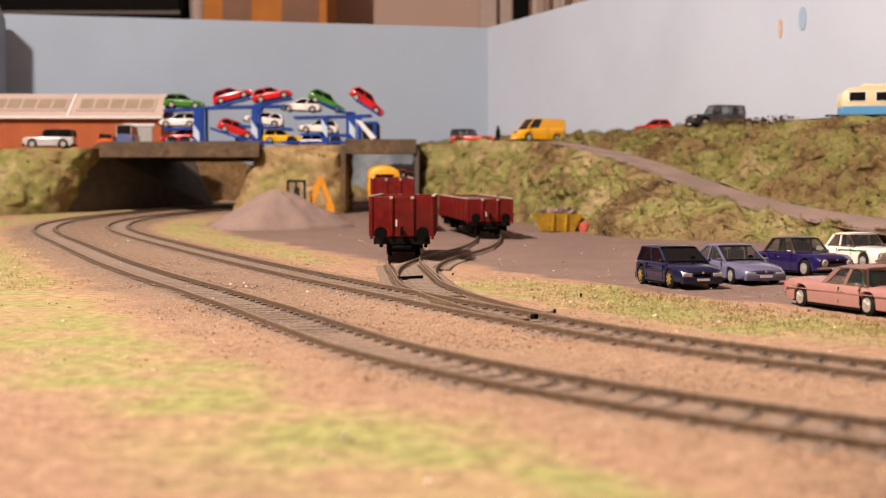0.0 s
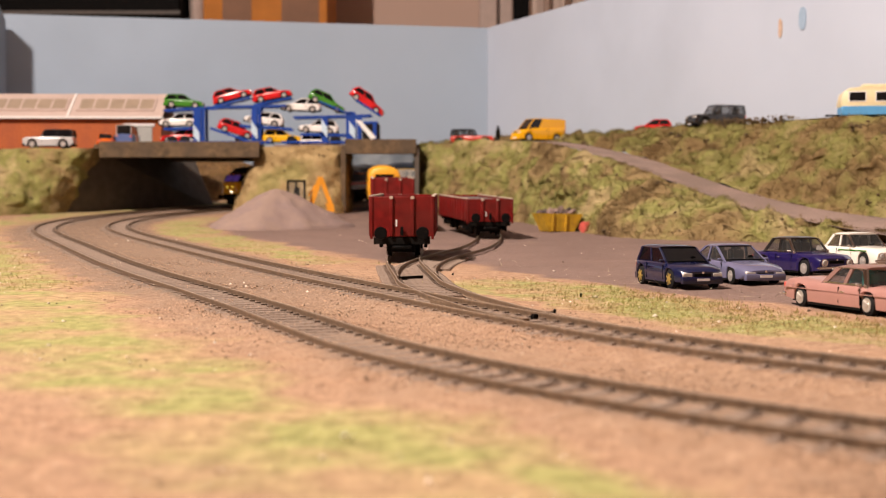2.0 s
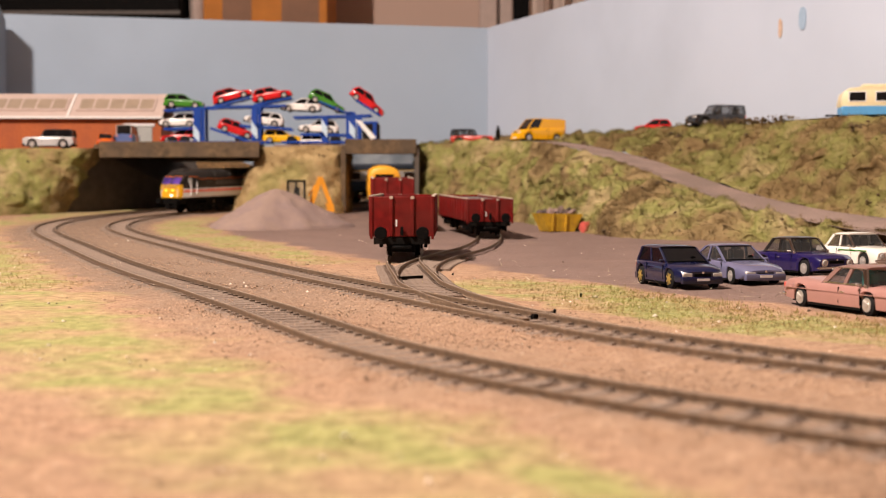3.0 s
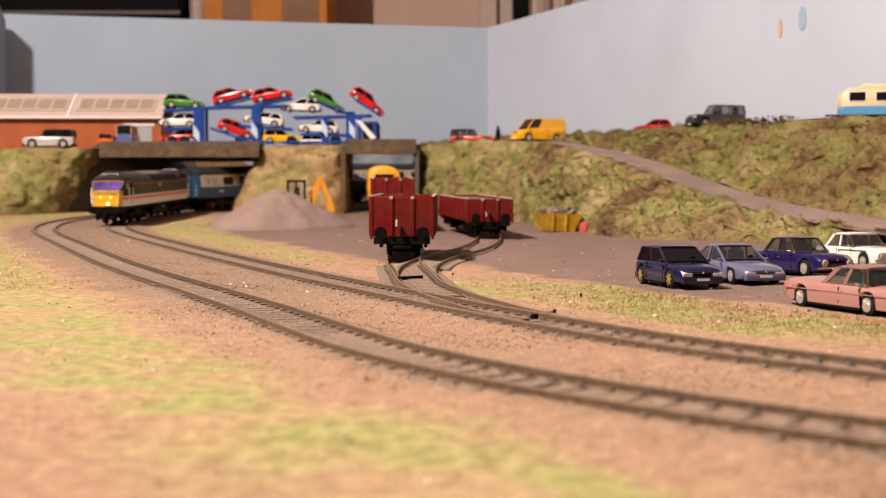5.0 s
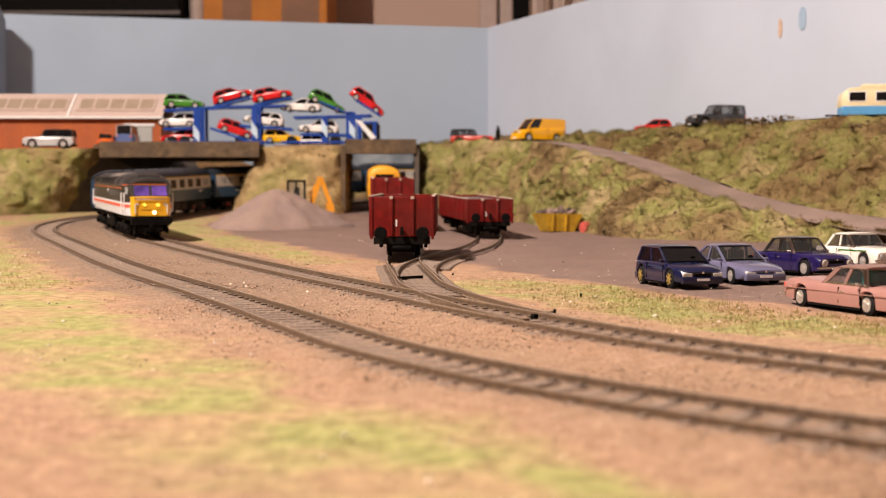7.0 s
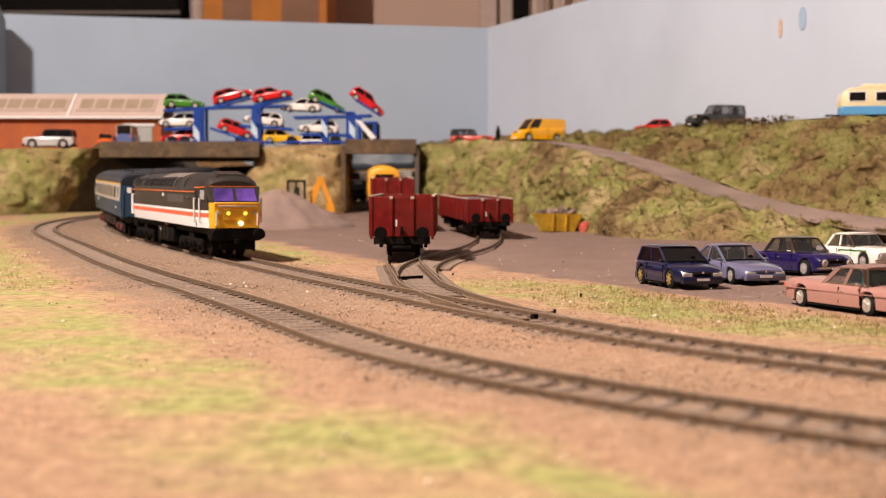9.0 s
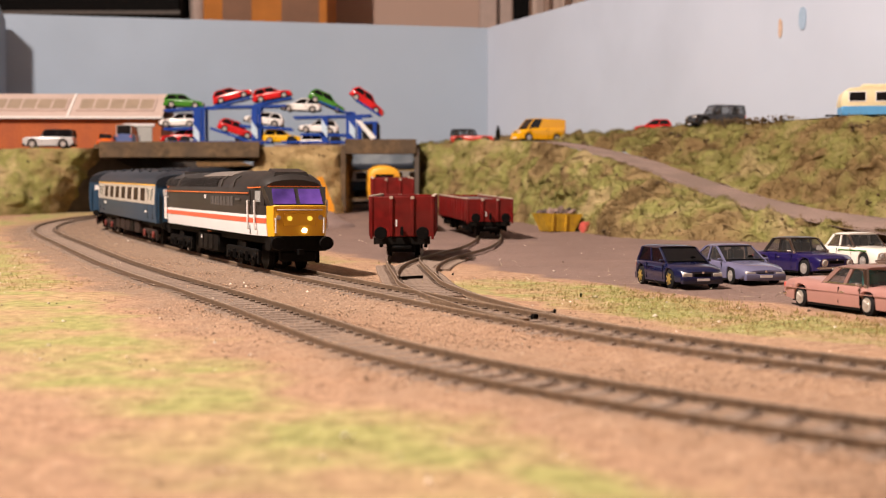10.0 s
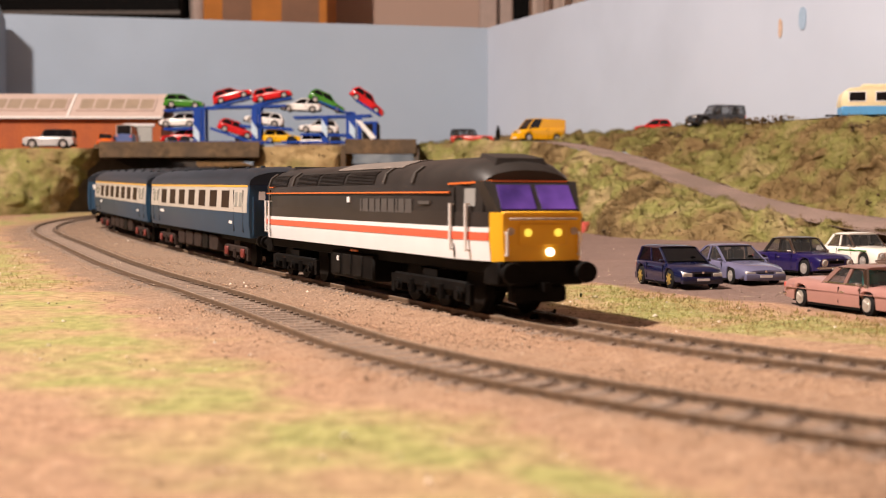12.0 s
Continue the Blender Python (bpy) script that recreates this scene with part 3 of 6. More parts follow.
part("slab", box(bmesh.new(), -0.1895, -0.1125, 1.470, 1.632, 0.0958, 0.1002, 0.0004), M_ROAD, fill)

# ---- train: locomotive and coaches ----
M_LBLACK = mat("loco_charcoal", (0.032, 0.027, 0.025), 0.42, vary=0.12, scale=60)
M_LWHITE = mat("loco_white", (0.80, 0.80, 0.81), 0.4, vary=0.03, scale=60)
M_LRED = mat("loco_red_stripe", (0.80, 0.12, 0.06), 0.4, vary=0.04, scale=60)
M_LORANGE = mat("loco_orange_line", (0.75, 0.17, 0.03), 0.4, vary=0.04)
M_LYELLOW = mat("loco_yellow", (0.80, 0.42, 0.015), 0.4, vary=0.05, scale=60)
M_LROOF = mat("loco_roof", (0.028, 0.024, 0.022), 0.4, vary=0.2, scale=80)
M_LGREY = mat("loco_roof_panel", (0.15, 0.125, 0.108), 0.6, vary=0.2, scale=200)
M_LRIB = mat("loco_roof_rib", (0.06, 0.052, 0.046), 0.5, vary=0.2, scale=200)
M_LAMPY = mat("marker_lamp_lit", (0.95, 0.80, 0.10), 0.4, glow=0.9)
M_LAMPW = mat("head_lamp_lit", (1.0, 0.93, 0.70), 0.4, glow=3.0)
M_CABIN = mat("cab_violet_light", (0.085, 0.04, 0.22), 0.08, vary=0.85, scale=55, glow=0.40)
M_LETTER = mat("faded_grey_lettering", (0.075, 0.068, 0.064), 0.6, vary=0.1)
M_CBLUE = mat("coach_blue", (0.016, 0.052, 0.100), 0.38, vary=0.08, scale=60)
M_CCREAM = mat("coach_grey_cream", (0.50, 0.455, 0.40), 0.42, vary=0.05, scale=60)
M_CYEL = mat("coach_yellow_line", (0.80, 0.46, 0.06), 0.45, vary=0.05)
M_CROOF = mat("coach_roof", (0.022, 0.027, 0.036), 0.36, vary=0.2, scale=60)
M_UNDER = mat("underframe_brown", (0.030, 0.018, 0.014), 0.75, vary=0.35, scale=200)
M_REDBOX = mat("underframe_red", (0.16, 0.020, 0.014), 0.6, vary=0.2)


for _m in (M_LBLACK, M_LROOF, M_CROOF, M_UNDER):
    _m.node_tree.nodes["Principled BSDF"].inputs["Specular IOR Level"].default_value = 0.25


def section(half, z0, z1, ztop, xs, n=7, tumble=0.94):
    """Half-width, sill, cantrail and crown to one closed loop across a body."""
    pts = [(-half * tumble, z0), (-half, z0 + (z1 - z0) * 0.35), (-half * 0.985, z1)]
    for k in range(1, n):
        a = math.pi * k / n
        pts.append((-half * 0.985 * math.cos(a), z1 + (ztop - z1) * math.sin(a) ** 0.8))
    pts += [(half * 0.985, z1), (half, z0 + (z1 - z0) * 0.35), (half * tumble, z0)]
    return [(xs, y * 1.0, z) for y, z in pts]


def scaled(loop):
    return [Vector(p) * MM for p in loop]


def wheelset(parent, x, r=6.0, gauge=8.2):
    bm = bmesh.new()
    for sg in (-1, 1):
        cyl(bm, (x * MM, sg * gauge * MM, r * MM), (0, 1, 0), r * MM, 2.2 * MM, 20)
        cyl(bm, (x * MM, sg * (gauge - 1.3) * MM, r * MM), (0, 1, 0), (r + 0.7) * MM, 0.6 * MM, 20)
    cyl(bm, (x * MM, 0, r * MM), (0, 1, 0), 1.2 * MM, 2 * gauge * MM, 8)
    return part("wheelset", bm, M_DARK, parent)


def bogie(parent, x, axles, r, material=None, half=14.0):
    bm = bmesh.new()
    w = max(axles) - min(axles)
    for sg in (-1, 1):
        y = sg * half
        box(bm, (x - w / 2 - 5) * MM, (x + w / 2 + 5) * MM, (y - 0.9) * MM, (y + 0.9) * MM, 6.2 * MM, 9.6 * MM, 0.0004)
        for a in axles:
            box(bm, (x + a - 2.2) * MM, (x + a + 2.2) * MM, (y - 1.1) * MM, (y + 1.3) * MM, 3.6 * MM, 8.0 * MM, 0.0004)
            cyl(bm, ((x + a) * MM, (y + sg * 1.5) * MM, 5.6 * MM), (0, 1, 0), 1.5 * MM, 0.8 * MM, 10)
        for a, b in zip(axles, axles[1:]):
            cyl(bm, ((x + (a + b) / 2) * MM, (y + sg * 0.9) * MM, 5.8 * MM), (0, 0, 1), 1.3 * MM, 4.4 * MM, 8)
            box(bm, (x + (a + b) / 2 - 4) * MM, (x + (a + b) / 2 + 4) * MM, (y - 0.5) * MM, (y + 1.1) * MM, 3.4 * MM, 4.6 * MM)
        box(bm, (x - w / 2 - 8) * MM, (x - w / 2 - 5) * MM, (y - 0.7) * MM, (y + 0.7) * MM, 3.0 * MM, 9.0 * MM)
        box(bm, (x + w / 2 + 5) * MM, (x + w / 2 + 8) * MM, (y - 0.7) * MM, (y + 0.7) * MM, 3.0 * MM, 9.0 * MM)
    box(bm, (x - 6) * MM, (x + 6) * MM, -half * MM, half * MM, 8 * MM, 12 * MM)
    b = part("bogie", bm, material or M_BLACK, parent)
    for a in axles:
        wheelset(b, x + a, r)
    return b


def roof_at(u, sy, out):
    """(y, z) on the locomotive's roof: u steps up its facets, out millimetres proud."""
    P = ((17.0, 40.0), (15.7, 44.5), (12.0, 47.6), (6.5, 49.5), (0.0, 50.2))
    k = min(3, int(u))
    f = u - k
    y, z = P[k][0] + (P[k + 1][0] - P[k][0]) * f, P[k][1] + (P[k + 1][1] - P[k][1]) * f
    return sy * y * (1 + out / 18), z + out * (0.25 + 0.2 * u)


def make_loco():
    t = thing("diesel_locomotive", "charcoal, white and yellow diesel locomotive with red stripe, lamps lit", "locomotive")
    L, HW, ZB, ZC, ZT = 123.0, 17.4, 16.8, 40.0, 50.2
    # cab fronts: windscreens lean back above the yellow nose
    def half_at(x):
        e = max(0.0, abs(x) - 101) / 22
        return HW - 5.2 * e ** 1.6

    lower = bmesh.new()
    loops = []
    for x in (-122, -121, -118, -112, -101, -60, 0, 60, 101, 112, 118, 121, 122):
        h = half_at(x) * (0.93 if abs(x) > 121.5 else 1)
        loops.append(scaled([(x, -h * 0.955, ZB), (x, -h, 23), (x, -h, 30.6), (x, h, 30.6), (x, h, 23), (x, h * 0.955, ZB)]))
    loft(lower, loops)
    body = part("body", lower, M_LBLACK, t)
    upper = bmesh.new()
    loops = []
    for x, lean in ((-113, 1), (-111, 0.5), (-107, 0), (-101, 0), (-60, 0), (0, 0), (60, 0), (101, 0), (107, 0), (111, 0.5), (113, 1)):
        h = half_at(x) - 0.15 - 1.3 * max(0.0, (abs(x) - 99) / 14)
        zt = ZT - 4.2 * lean - (1.2 if abs(x) > 106 else 0)
        zc = ZC - 0.4 * lean
        lp = [(x, -h, 30.6), (x, -h * 0.985, zc)]
        for k in range(1, 8):
            a = math.pi * k / 8
            lp.append((x, -h * 0.985 * math.cos(a), zc + (zt - zc) * math.sin(a) ** 0.85))
        lp += [(x, h * 0.985, zc), (x, h, 30.6)]
        loops.append(scaled(lp))
    loft(upper, loops)
    part("upper_body", upper, M_LROOF, body)
    # charcoal side panels between nose and windows are the body itself; cab face under the windscreens
    for sg in (1, -1):
        # windscreen band: slopes from the nose top back to the roof's peak
        bm = bmesh.new()
        w0, w1 = half_at(121) - 0.3, half_at(113) - 0.6
        loft(bm, [scaled([(sg * 121.2, -w0, 30.4), (sg * 121.2, w0, 30.4), (sg * 108, w0 + 1, 30.4), (sg * 108, -w0 - 1, 30.4)]),
                  scaled([(sg * 114.6, -w1, 41.0), (sg * 114.6, w1, 41.0), (sg * 106, w1, 41.0), (sg * 106, -w1, 41.0)])])
        part("cab_face", bm, M_LROOF, body)
        for sy in (-1, 1):
            pts = [Vector((sg * (121.6 - 1.2), sy * 1.0, 31.6)), Vector((sg * (121.6 - 1.2), sy * 11.7, 31.6)), Vector((sg * 116.1, sy * 11.2, 39.6)), Vector((sg * 116.1, sy * 1.0, 39.6))]
            bm = bmesh.new()
            n = Vector((sg * 0.82, 0, 0.5)) * 0.35
            loft(bm, [[(p - n) * MM for p in pts], [(p + n) * MM for p in pts]])
            part("windscreen", bm, M_CABIN, body, "violet-lit cab windscreen")
        # side cab window and door
        for sy in (-1, 1):
            bm = bmesh.new()
            loft(bm, [scaled([(sg * x, sy * (y - 0.5), 32.5), (sg * x, sy * (y + 0.14), 32.5), (sg * x, sy * (y * 0.992 + 0.14), 38.6), (sg * x, sy * (y - 0.5), 38.6)]) for x, y in ((105.2, 16.22), (107.0, 15.86), (110.0, 14.97))])
            part("cab_window", bm, M_PALEGLASS, body, "pale cab side window")
            for xx in (99.5, 108.5):
                bm = bmesh.new()
                cyl(bm, (sg * xx * MM, sy * (half_at(xx) + 0.9) * MM, 26.5 * MM), (0, 0, 1), 0.5 * MM, 14 * MM, 8)
                for zz in (19.8, 33.2):
                    box(bm, (sg * xx - 0.4) * MM, (sg * xx + 0.4) * MM, *[k * MM for k in sorted((sy * (half_at(xx) - 0.4), sy * (half_at(xx) + 1.0)))], (zz - 0.3) * MM, (zz + 0.3) * MM)
                part("handrail", bm, M_WHITE, body, "white cab door handrail")
            bx("door_seam", (*sorted((sg * 100.9, sg * 100.5)), *sorted((sy * 17.2, sy * 17.5)), 17.5, 39), M_BLACK, body)
        # yellow nose
        bm = bmesh.new()
        loops = []
        for x, k in ((117.8, 1.0), (121.3, 1.0), (122.4, 0.955)):
            h = half_at(min(x, 122)) + 0.18
            loops.append(scaled([(sg * x, -h * k * 0.955, ZB + (1 - k) * 8), (sg * x, -h * k, 23), (sg * x, -h * k, 30.6 - (1 - k) * 8), (sg * x, h * k, 30.6 - (1 - k) * 8), (sg * x, h * k, 23), (sg * x, h * k * 0.955, ZB + (1 - k) * 8)]))
        loft(bm, loops)
        nose = part("nose_panel", bm, M_LYELLOW, t, "yellow nose end panel")
        bx("nose_ledge", (*sorted((sg * 120.6, sg * 123.0)), -12.2, 12.2, 29.8, 30.9), M_LYELLOW, nose, "", 0.3)
        bx("nose_handrail", (*sorted((sg * 122.9, sg * 123.5)), -10.6, 10.6, 28.6, 29.2), M_EDGE, nose, "pale beige handrail across the nose", 0.15)
        bm = bmesh.new()
        box(bm, *[k * MM for k in sorted((sg * 122.3, sg * 122.75))], -7.6 * MM, 7.6 * MM, 21.6 * MM, 27.6 * MM, 0.0002)
        part("code_panel", bm, M_LYELLOW, nose)
        for sy in (-1, 1):
            part("marker_lamp", cyl(bmesh.new(), (sg * 122.8 * MM, sy * 4.7 * MM, 25.2 * MM), (1, 0, 0), 1.1 * MM, 0.7 * MM, 16), M_LAMPY if sg > 0 else M_CHROME, nose, "lit yellow marker lamp" if sg > 0 else "")
            part("tail_lamp", cyl(bmesh.new(), (sg * 122.6 * MM, sy * 9.9 * MM, 25.6 * MM), (1, 0, 0), 1.1 * MM, 0.5 * MM, 14), M_EDGE, nose)
            bm = bmesh.new()
            cyl(bm, (sg * 123.2 * MM, sy * 11.3 * MM, 22.0 * MM), (0, 0, 1), 0.36 * MM, 7 * MM, 8)
            for zz in (18.9, 25.1):
                box(bm, *[k * MM for k in sorted((sg * 121.8, sg * 123.3))], (sy * 11.3 - 0.3) * MM, (sy * 11.3 + 0.3) * MM, (zz - 0.25) * MM, (zz + 0.25) * MM)
            part("nose_rail", bm, M_WHITE, nose)
            # buffers
            bm = bmesh.new()
            cyl(bm, (sg * 124.2 * MM, sy * 11.4 * MM, 13.6 * MM), (1, 0, 0), 1.9 * MM, 4.5 * MM, 14)
            cyl(bm, (sg * 127.2 * MM, sy * 11.4 * MM, 13.6 * MM), (1, 0, 0), 3.4 * MM, 1.3 * MM, 20, 3.1 * MM)
            part("buffer", bm, M_BLACK, t)
        part("head_lamp", cyl(bmesh.new(), (sg * 122.9 * MM, sg * 2.2 * MM, 19.6 * MM), (1, 0, 0), 1.2 * MM, 0.8 * MM, 18), M_LAMPW if sg > 0 else M_CHROME, nose, "bright lit headlamp" if sg > 0 else "")
        bm = bmesh.new()
        box(bm, *[k * MM for k in sorted((sg * 112, sg * 122.2))], -13.4 * MM, 13.4 * MM, 9.5 * MM, 17.0 * MM, 0.0006)
        box(bm, *[k * MM for k in sorted((sg * 117, sg * 121.5))], -8.5 * MM, 8.5 * MM, 4.6 * MM, 9.6 * MM, 0.0008)
        box(bm, *[k * MM for k in sorted((sg * 121, sg * 126))], -1.2 * MM, 1.2 * MM, 8.0 * MM, 10.5 * MM)
        part("buffer_beam", bm, M_BLACK, t)
        # roof pod and orange lines
        bm = bmesh.new()
        loft(bm, [scaled([(sg * 96, -8, 48.5), (sg * 96, 8, 48.5), (sg * 109.5, 8.5, 46.5), (sg * 109.5, -8.5, 46.5)]), scaled([(sg * 97, -7, 50.9), (sg * 97, 7, 50.9), (sg * 108.6, 7.4, 49.0), (sg * 108.6, -7.4, 49.0)])])
        part("horn_cover", bm, M_LROOF, body)
        bm = bmesh.new()
        box(bm, *[k * MM for k in sorted((sg * 113.9, sg * 114.9))], -11.9 * MM, 11.9 * MM, 40.7 * MM, 41.3 * MM)
        part("roof_line", bm, M_LORANGE, body)
        for sy in (-1, 1):
            bm = bmesh.new()
            loft(bm, [scaled([(sg * 96, sy * 17.0, 39.9), (sg * 96, sy * 17.45, 39.9), (sg * 96, sy * 17.45, 40.5), (sg * 96, sy * 17.0, 40.5)]),
                      scaled([(sg * 107, sy * 15.6, 40.1), (sg * 107, sy * 16.2, 40.1), (sg * 107, sy * 16.2, 40.7), (sg * 107, sy * 15.6, 40.7)]),
                      scaled([(sg * 114.4, sy * 11.7, 40.7), (sg * 114.6, sy * 12.1, 40.7), (sg * 114.6, sy * 12.1, 41.3), (sg * 114.4, sy * 11.7, 41.3)])])
            part("cab_line", bm, M_LORANGE, body)
    for sy in (-1, 1):
        y0, y1 = sorted((sy * 17.1, sy * 17.62))
        bm = bmesh.new()
        loops = []
        for x in (-117.6, -112, -101, 0, 101, 112, 117.6):
            h = half_at(x)
            loops.append(scaled([(x, sy * (h * 0.957 - 0.3), ZB + 0.1), (x, sy * (h * 0.957 + 0.22), ZB + 0.1), (x, sy * (h + 0.25), 22.8), (x, sy * (h + 0.25), 26.6), (x, sy * (h - 0.3), 26.6)]))
        loft(bm, loops)
        part("white_band", bm, M_LWHITE, body)
        bm = bmesh.new()
        loops = []
        for x in (-117.6, -112, -101, 0, 101, 112, 117.6):
            h = half_at(x)
            loops.append(scaled([(x, sy * (h - 0.2), 22.9), (x, sy * (h + 0.4), 22.9), (x, sy * (h + 0.4), 25.2), (x, sy * (h - 0.2), 25.2)]))
        loft(bm, loops)
        part("red_stripe", bm, M_LRED, body)
        bx("cantrail_line", (-106, 97, y0, y1, 37.0, 37.55), M_LORANGE, body)
        # faded lettering on the side, cast as raised strokes
        for k, (wd, gap) in enumerate(((1.4, 0), (4.6, 2.2), (4.2, 7.8), (3.6, 13), (4.6, 17.4), (4.4, 23.0), (1.4, 28.4), (4.2, 30.6), (4.6, 35.6))):
            bx("lettering_block", (18 + gap * 1.22, 18 + (gap + wd) * 1.22, *sorted((sy * 17.2, sy * 17.48)), 29.8, 34.9), M_LETTER, body)
        for x0, x1 in ((-101, -76), (-62, -34), (-32, -2), (0, 31)):
            panel = bmesh.new()
            loft(panel, [scaled([(x, *roof_at(u, sy, 0.06)) for u in (0.12, 1.0, 1.5)] + [(x, *roof_at(u, sy, -0.5)) for u in (1.5, 1.0, 0.12)]) for x in (x0, x1)])
            panel = part("roof_grille", panel, M_BLACK, body, "ribbed roof grille")
            for k in range(10):
                u = 0.16 + k * 0.136
                bm = bmesh.new()
                loft(bm, [scaled([(x, *roof_at(u, sy, -0.1)), (x, *roof_at(u, sy, 0.34)), (x, *roof_at(u + 0.055, sy, 0.34)), (x, *roof_at(u + 0.055, sy, -0.1))]) for x in (x0 + 0.5, x1 - 0.5)])
                part("slat", bm, M_LROOF, panel)
        for xx in (-104, -68, 40, 66):
            bm = bmesh.new()
            loft(bm, [scaled([(x, *roof_at(u, sy, 0.75)) for u in (0.15, 1.0, 1.75)] + [(x, *roof_at(u, sy, -0.3)) for u in (1.75, 1.0, 0.15)]) for x in (xx, xx + 2.0)])
            part("roof_rib", bm, M_LRIB, body)
        bm = bmesh.new()
        loft(bm, [scaled([(x, *roof_at(u, sy, 0.45)) for u in (1.75, 2.0, 3.0, 3.6)] + [(x, *roof_at(u, sy, -0.3)) for u in (3.6, 3.0, 2.0, 1.75)]) for x in (-19, 49)])
        part("roof_fan_panel", bm, M_LGREY, body, "grey roof fan grille panel")
        bx("number_panel", (4.0, 7.0, y0, y1 - 0.05, 33.2, 35.6), M_LWHITE, body)
        bx("number_bar", (73, 82, y0, y1 - 0.1, 33.0, 34.2), M_LETTER, body)
        bx("fuel_tank", (-24, 24, *sorted((sy * 4, sy * 14.8)), 4.5, 14.5), M_BLACK, t, "", 0.8)
        for k, xx in enumerate((-20, -8, 4)):
            bx("tank_panel", (xx, xx + 9, *sorted((sy * 14.7, sy * 15.3)), 5.5, 13.5), M_DARK, t, "", 0.3)
        bx("warning_plate", (-14, -12, *sorted((sy * 15.2, sy * 15.5)), 10.5, 12.5), M_WHITE, t)
        bx("orange_pipe", (2, 9, *sorted((sy * 15.0, sy * 15.6)), 15.0, 15.7), M_LORANGE, t)
    bx("frame", (-118, 118, -13, 13, 12.5, 17.0), M_BLACK, t, "", 0.5)
    # settle the heights of the body onto its true outline
    for o in t.children_recursive:
        for v in o.data.vertices:
            v.co.x *= 1.035
            v.co.z = float(np.interp(v.co.z, (0.0, 0.010, 0.0168, 0.0266, 0.0306, 0.0502, 0.06), (0.0, 0.010, 0.0162, 0.0258, 0.0301, 0.0467, 0.056)))
    for x in (-76.5, 76.5):
        bogie(t, x, (-25, 0, 25), 7.2)
    return t


def make_coach():
    t = thing("passenger_coach", "blue and cream-grey passenger coach with yellow cantrail stripe", "coach", group="coaches behind the locomotive")
    L, HW = 131.5, 17.6
    bm = bmesh.new()
    loops = []
    for x in (-L, -L + 0.6, 0, L - 0.6, L):
        k = 0.985 if abs(x) == L else 1
        loops.append(scaled([(x, -HW * 0.95 * k, 14.6), (x, -HW * k, 21), (x, -HW * k, 30), (x, -HW * 0.965 * k, 39.4), (x, HW * 0.965 * k, 39.4), (x, HW * k, 30), (x, HW * k, 21), (x, HW * 0.95 * k, 14.6)]))
    loft(bm, loops)
    body = part("body", bm, M_CBLUE, t)
    bm = bmesh.new()
    loops = []
    for x, k in ((-L - 0.5, 0.0), (-L + 3, 0.6), (-L + 9, 1), (0, 1), (L - 9, 1), (L - 3, 0.6), (L + 0.5, 0.0)):
        lp = []
        for q in range(0, 13):
            a = math.pi * q / 12
            lp.append((x, -17.2 * math.cos(a), 39.4 + (9.0 - 2.5 * (1 - k)) * math.sin(a) ** 0.75))
        loops.append(scaled(lp))
    loft(bm, loops)
    part("roof", bm, M_CROOF, t, "dark blue-grey coach roof")
    for sy in (-1, 1):
        bm = bmesh.new()
        loft(bm, [scaled([(x, sy * (HW - 0.4), 26.4), (x, sy * (HW + 0.14), 26.4), (x, sy * (HW + 0.10), 30), (x, sy * (HW * 0.965 + 0.14), 38.6), (x, sy * (HW * 0.965 - 0.5), 38.6)]) for x in (-L + 2.5, L - 2.5)])
        part("cream_band", bm, M_CCREAM, body)
        bx("yellow_line", (-L + 2.5, L - 2.5, *sorted((sy * (HW * 0.965 - 0.4), sy * (HW * 0.965 + 0.25))), 38.6, 39.5), M_CYEL, body)
        for k in range(7):
            x = -84 + k * 28 - (0 if sy < 0 else 0)
            bm = bmesh.new()
            loft(bm, [scaled([(x - 8.2, sy * (HW + 0.30), 28.4), (x + 8.2, sy * (HW + 0.30), 28.4), (x + 8.2, sy * (HW - 0.15), 36.8), (x - 8.2, sy * (HW - 0.15), 36.8)]),
                      scaled([(x - 8.2, sy * (HW - 0.5), 28.4), (x + 8.2, sy * (HW - 0.5), 28.4), (x + 8.2, sy * (HW - 0.8), 36.8), (x - 8.2, sy * (HW - 0.8), 36.8)])])
            part("window", bm, M_COACHGLASS, body)
        for x in (-116, -107, 107, 116):
            bm = bmesh.new()
            loft(bm, [scaled([(x - 2.6, sy * (HW + 0.28), 29.2), (x + 2.6, sy * (HW + 0.28), 29.2), (x + 2.6, sy * (HW - 0.18), 36.0), (x - 2.6, sy * (HW - 0.18), 36.0)]),
                      scaled([(x - 2.6, sy * (HW - 0.5), 29.2), (x + 2.6, sy * (HW - 0.5), 29.2), (x + 2.6, sy * (HW - 0.8), 36.0), (x - 2.6, sy * (HW - 0.8), 36.0)])])
            part("door_window", bm, M_PALEGLASS, body)
        for x in (-121, -102, 102, 121):
            bx("door_seam", (x - 0.12, x + 0.12, *sorted((sy * (HW - 0.5), sy * (HW + 0.16))), 17.0, 37.0), M_SEAM, body)
        bx("lettering_bar", (-97, -84, *sorted((sy * (HW - 0.5), sy * (HW + 0.1))), 22.8, 24.4), M_WHITE, body)
        bx("lettering_bar", (92, 99, *sorted((sy * (HW - 0.5), sy * (HW + 0.1))), 20.6, 22.0), M_WHITE, body)
        for x0, x1, m in ((-52, -34, M_UNDER), (-30, -10, M_UNDER), (-6, 12, M_UNDER), (16, 30, M_DARK), (34, 54, M_UNDER)):
            bx("equipment_box", (x0, x1, *sorted((sy * 6, sy * 15.0)), 5.0, 13.2), m, t, "", 0.5)
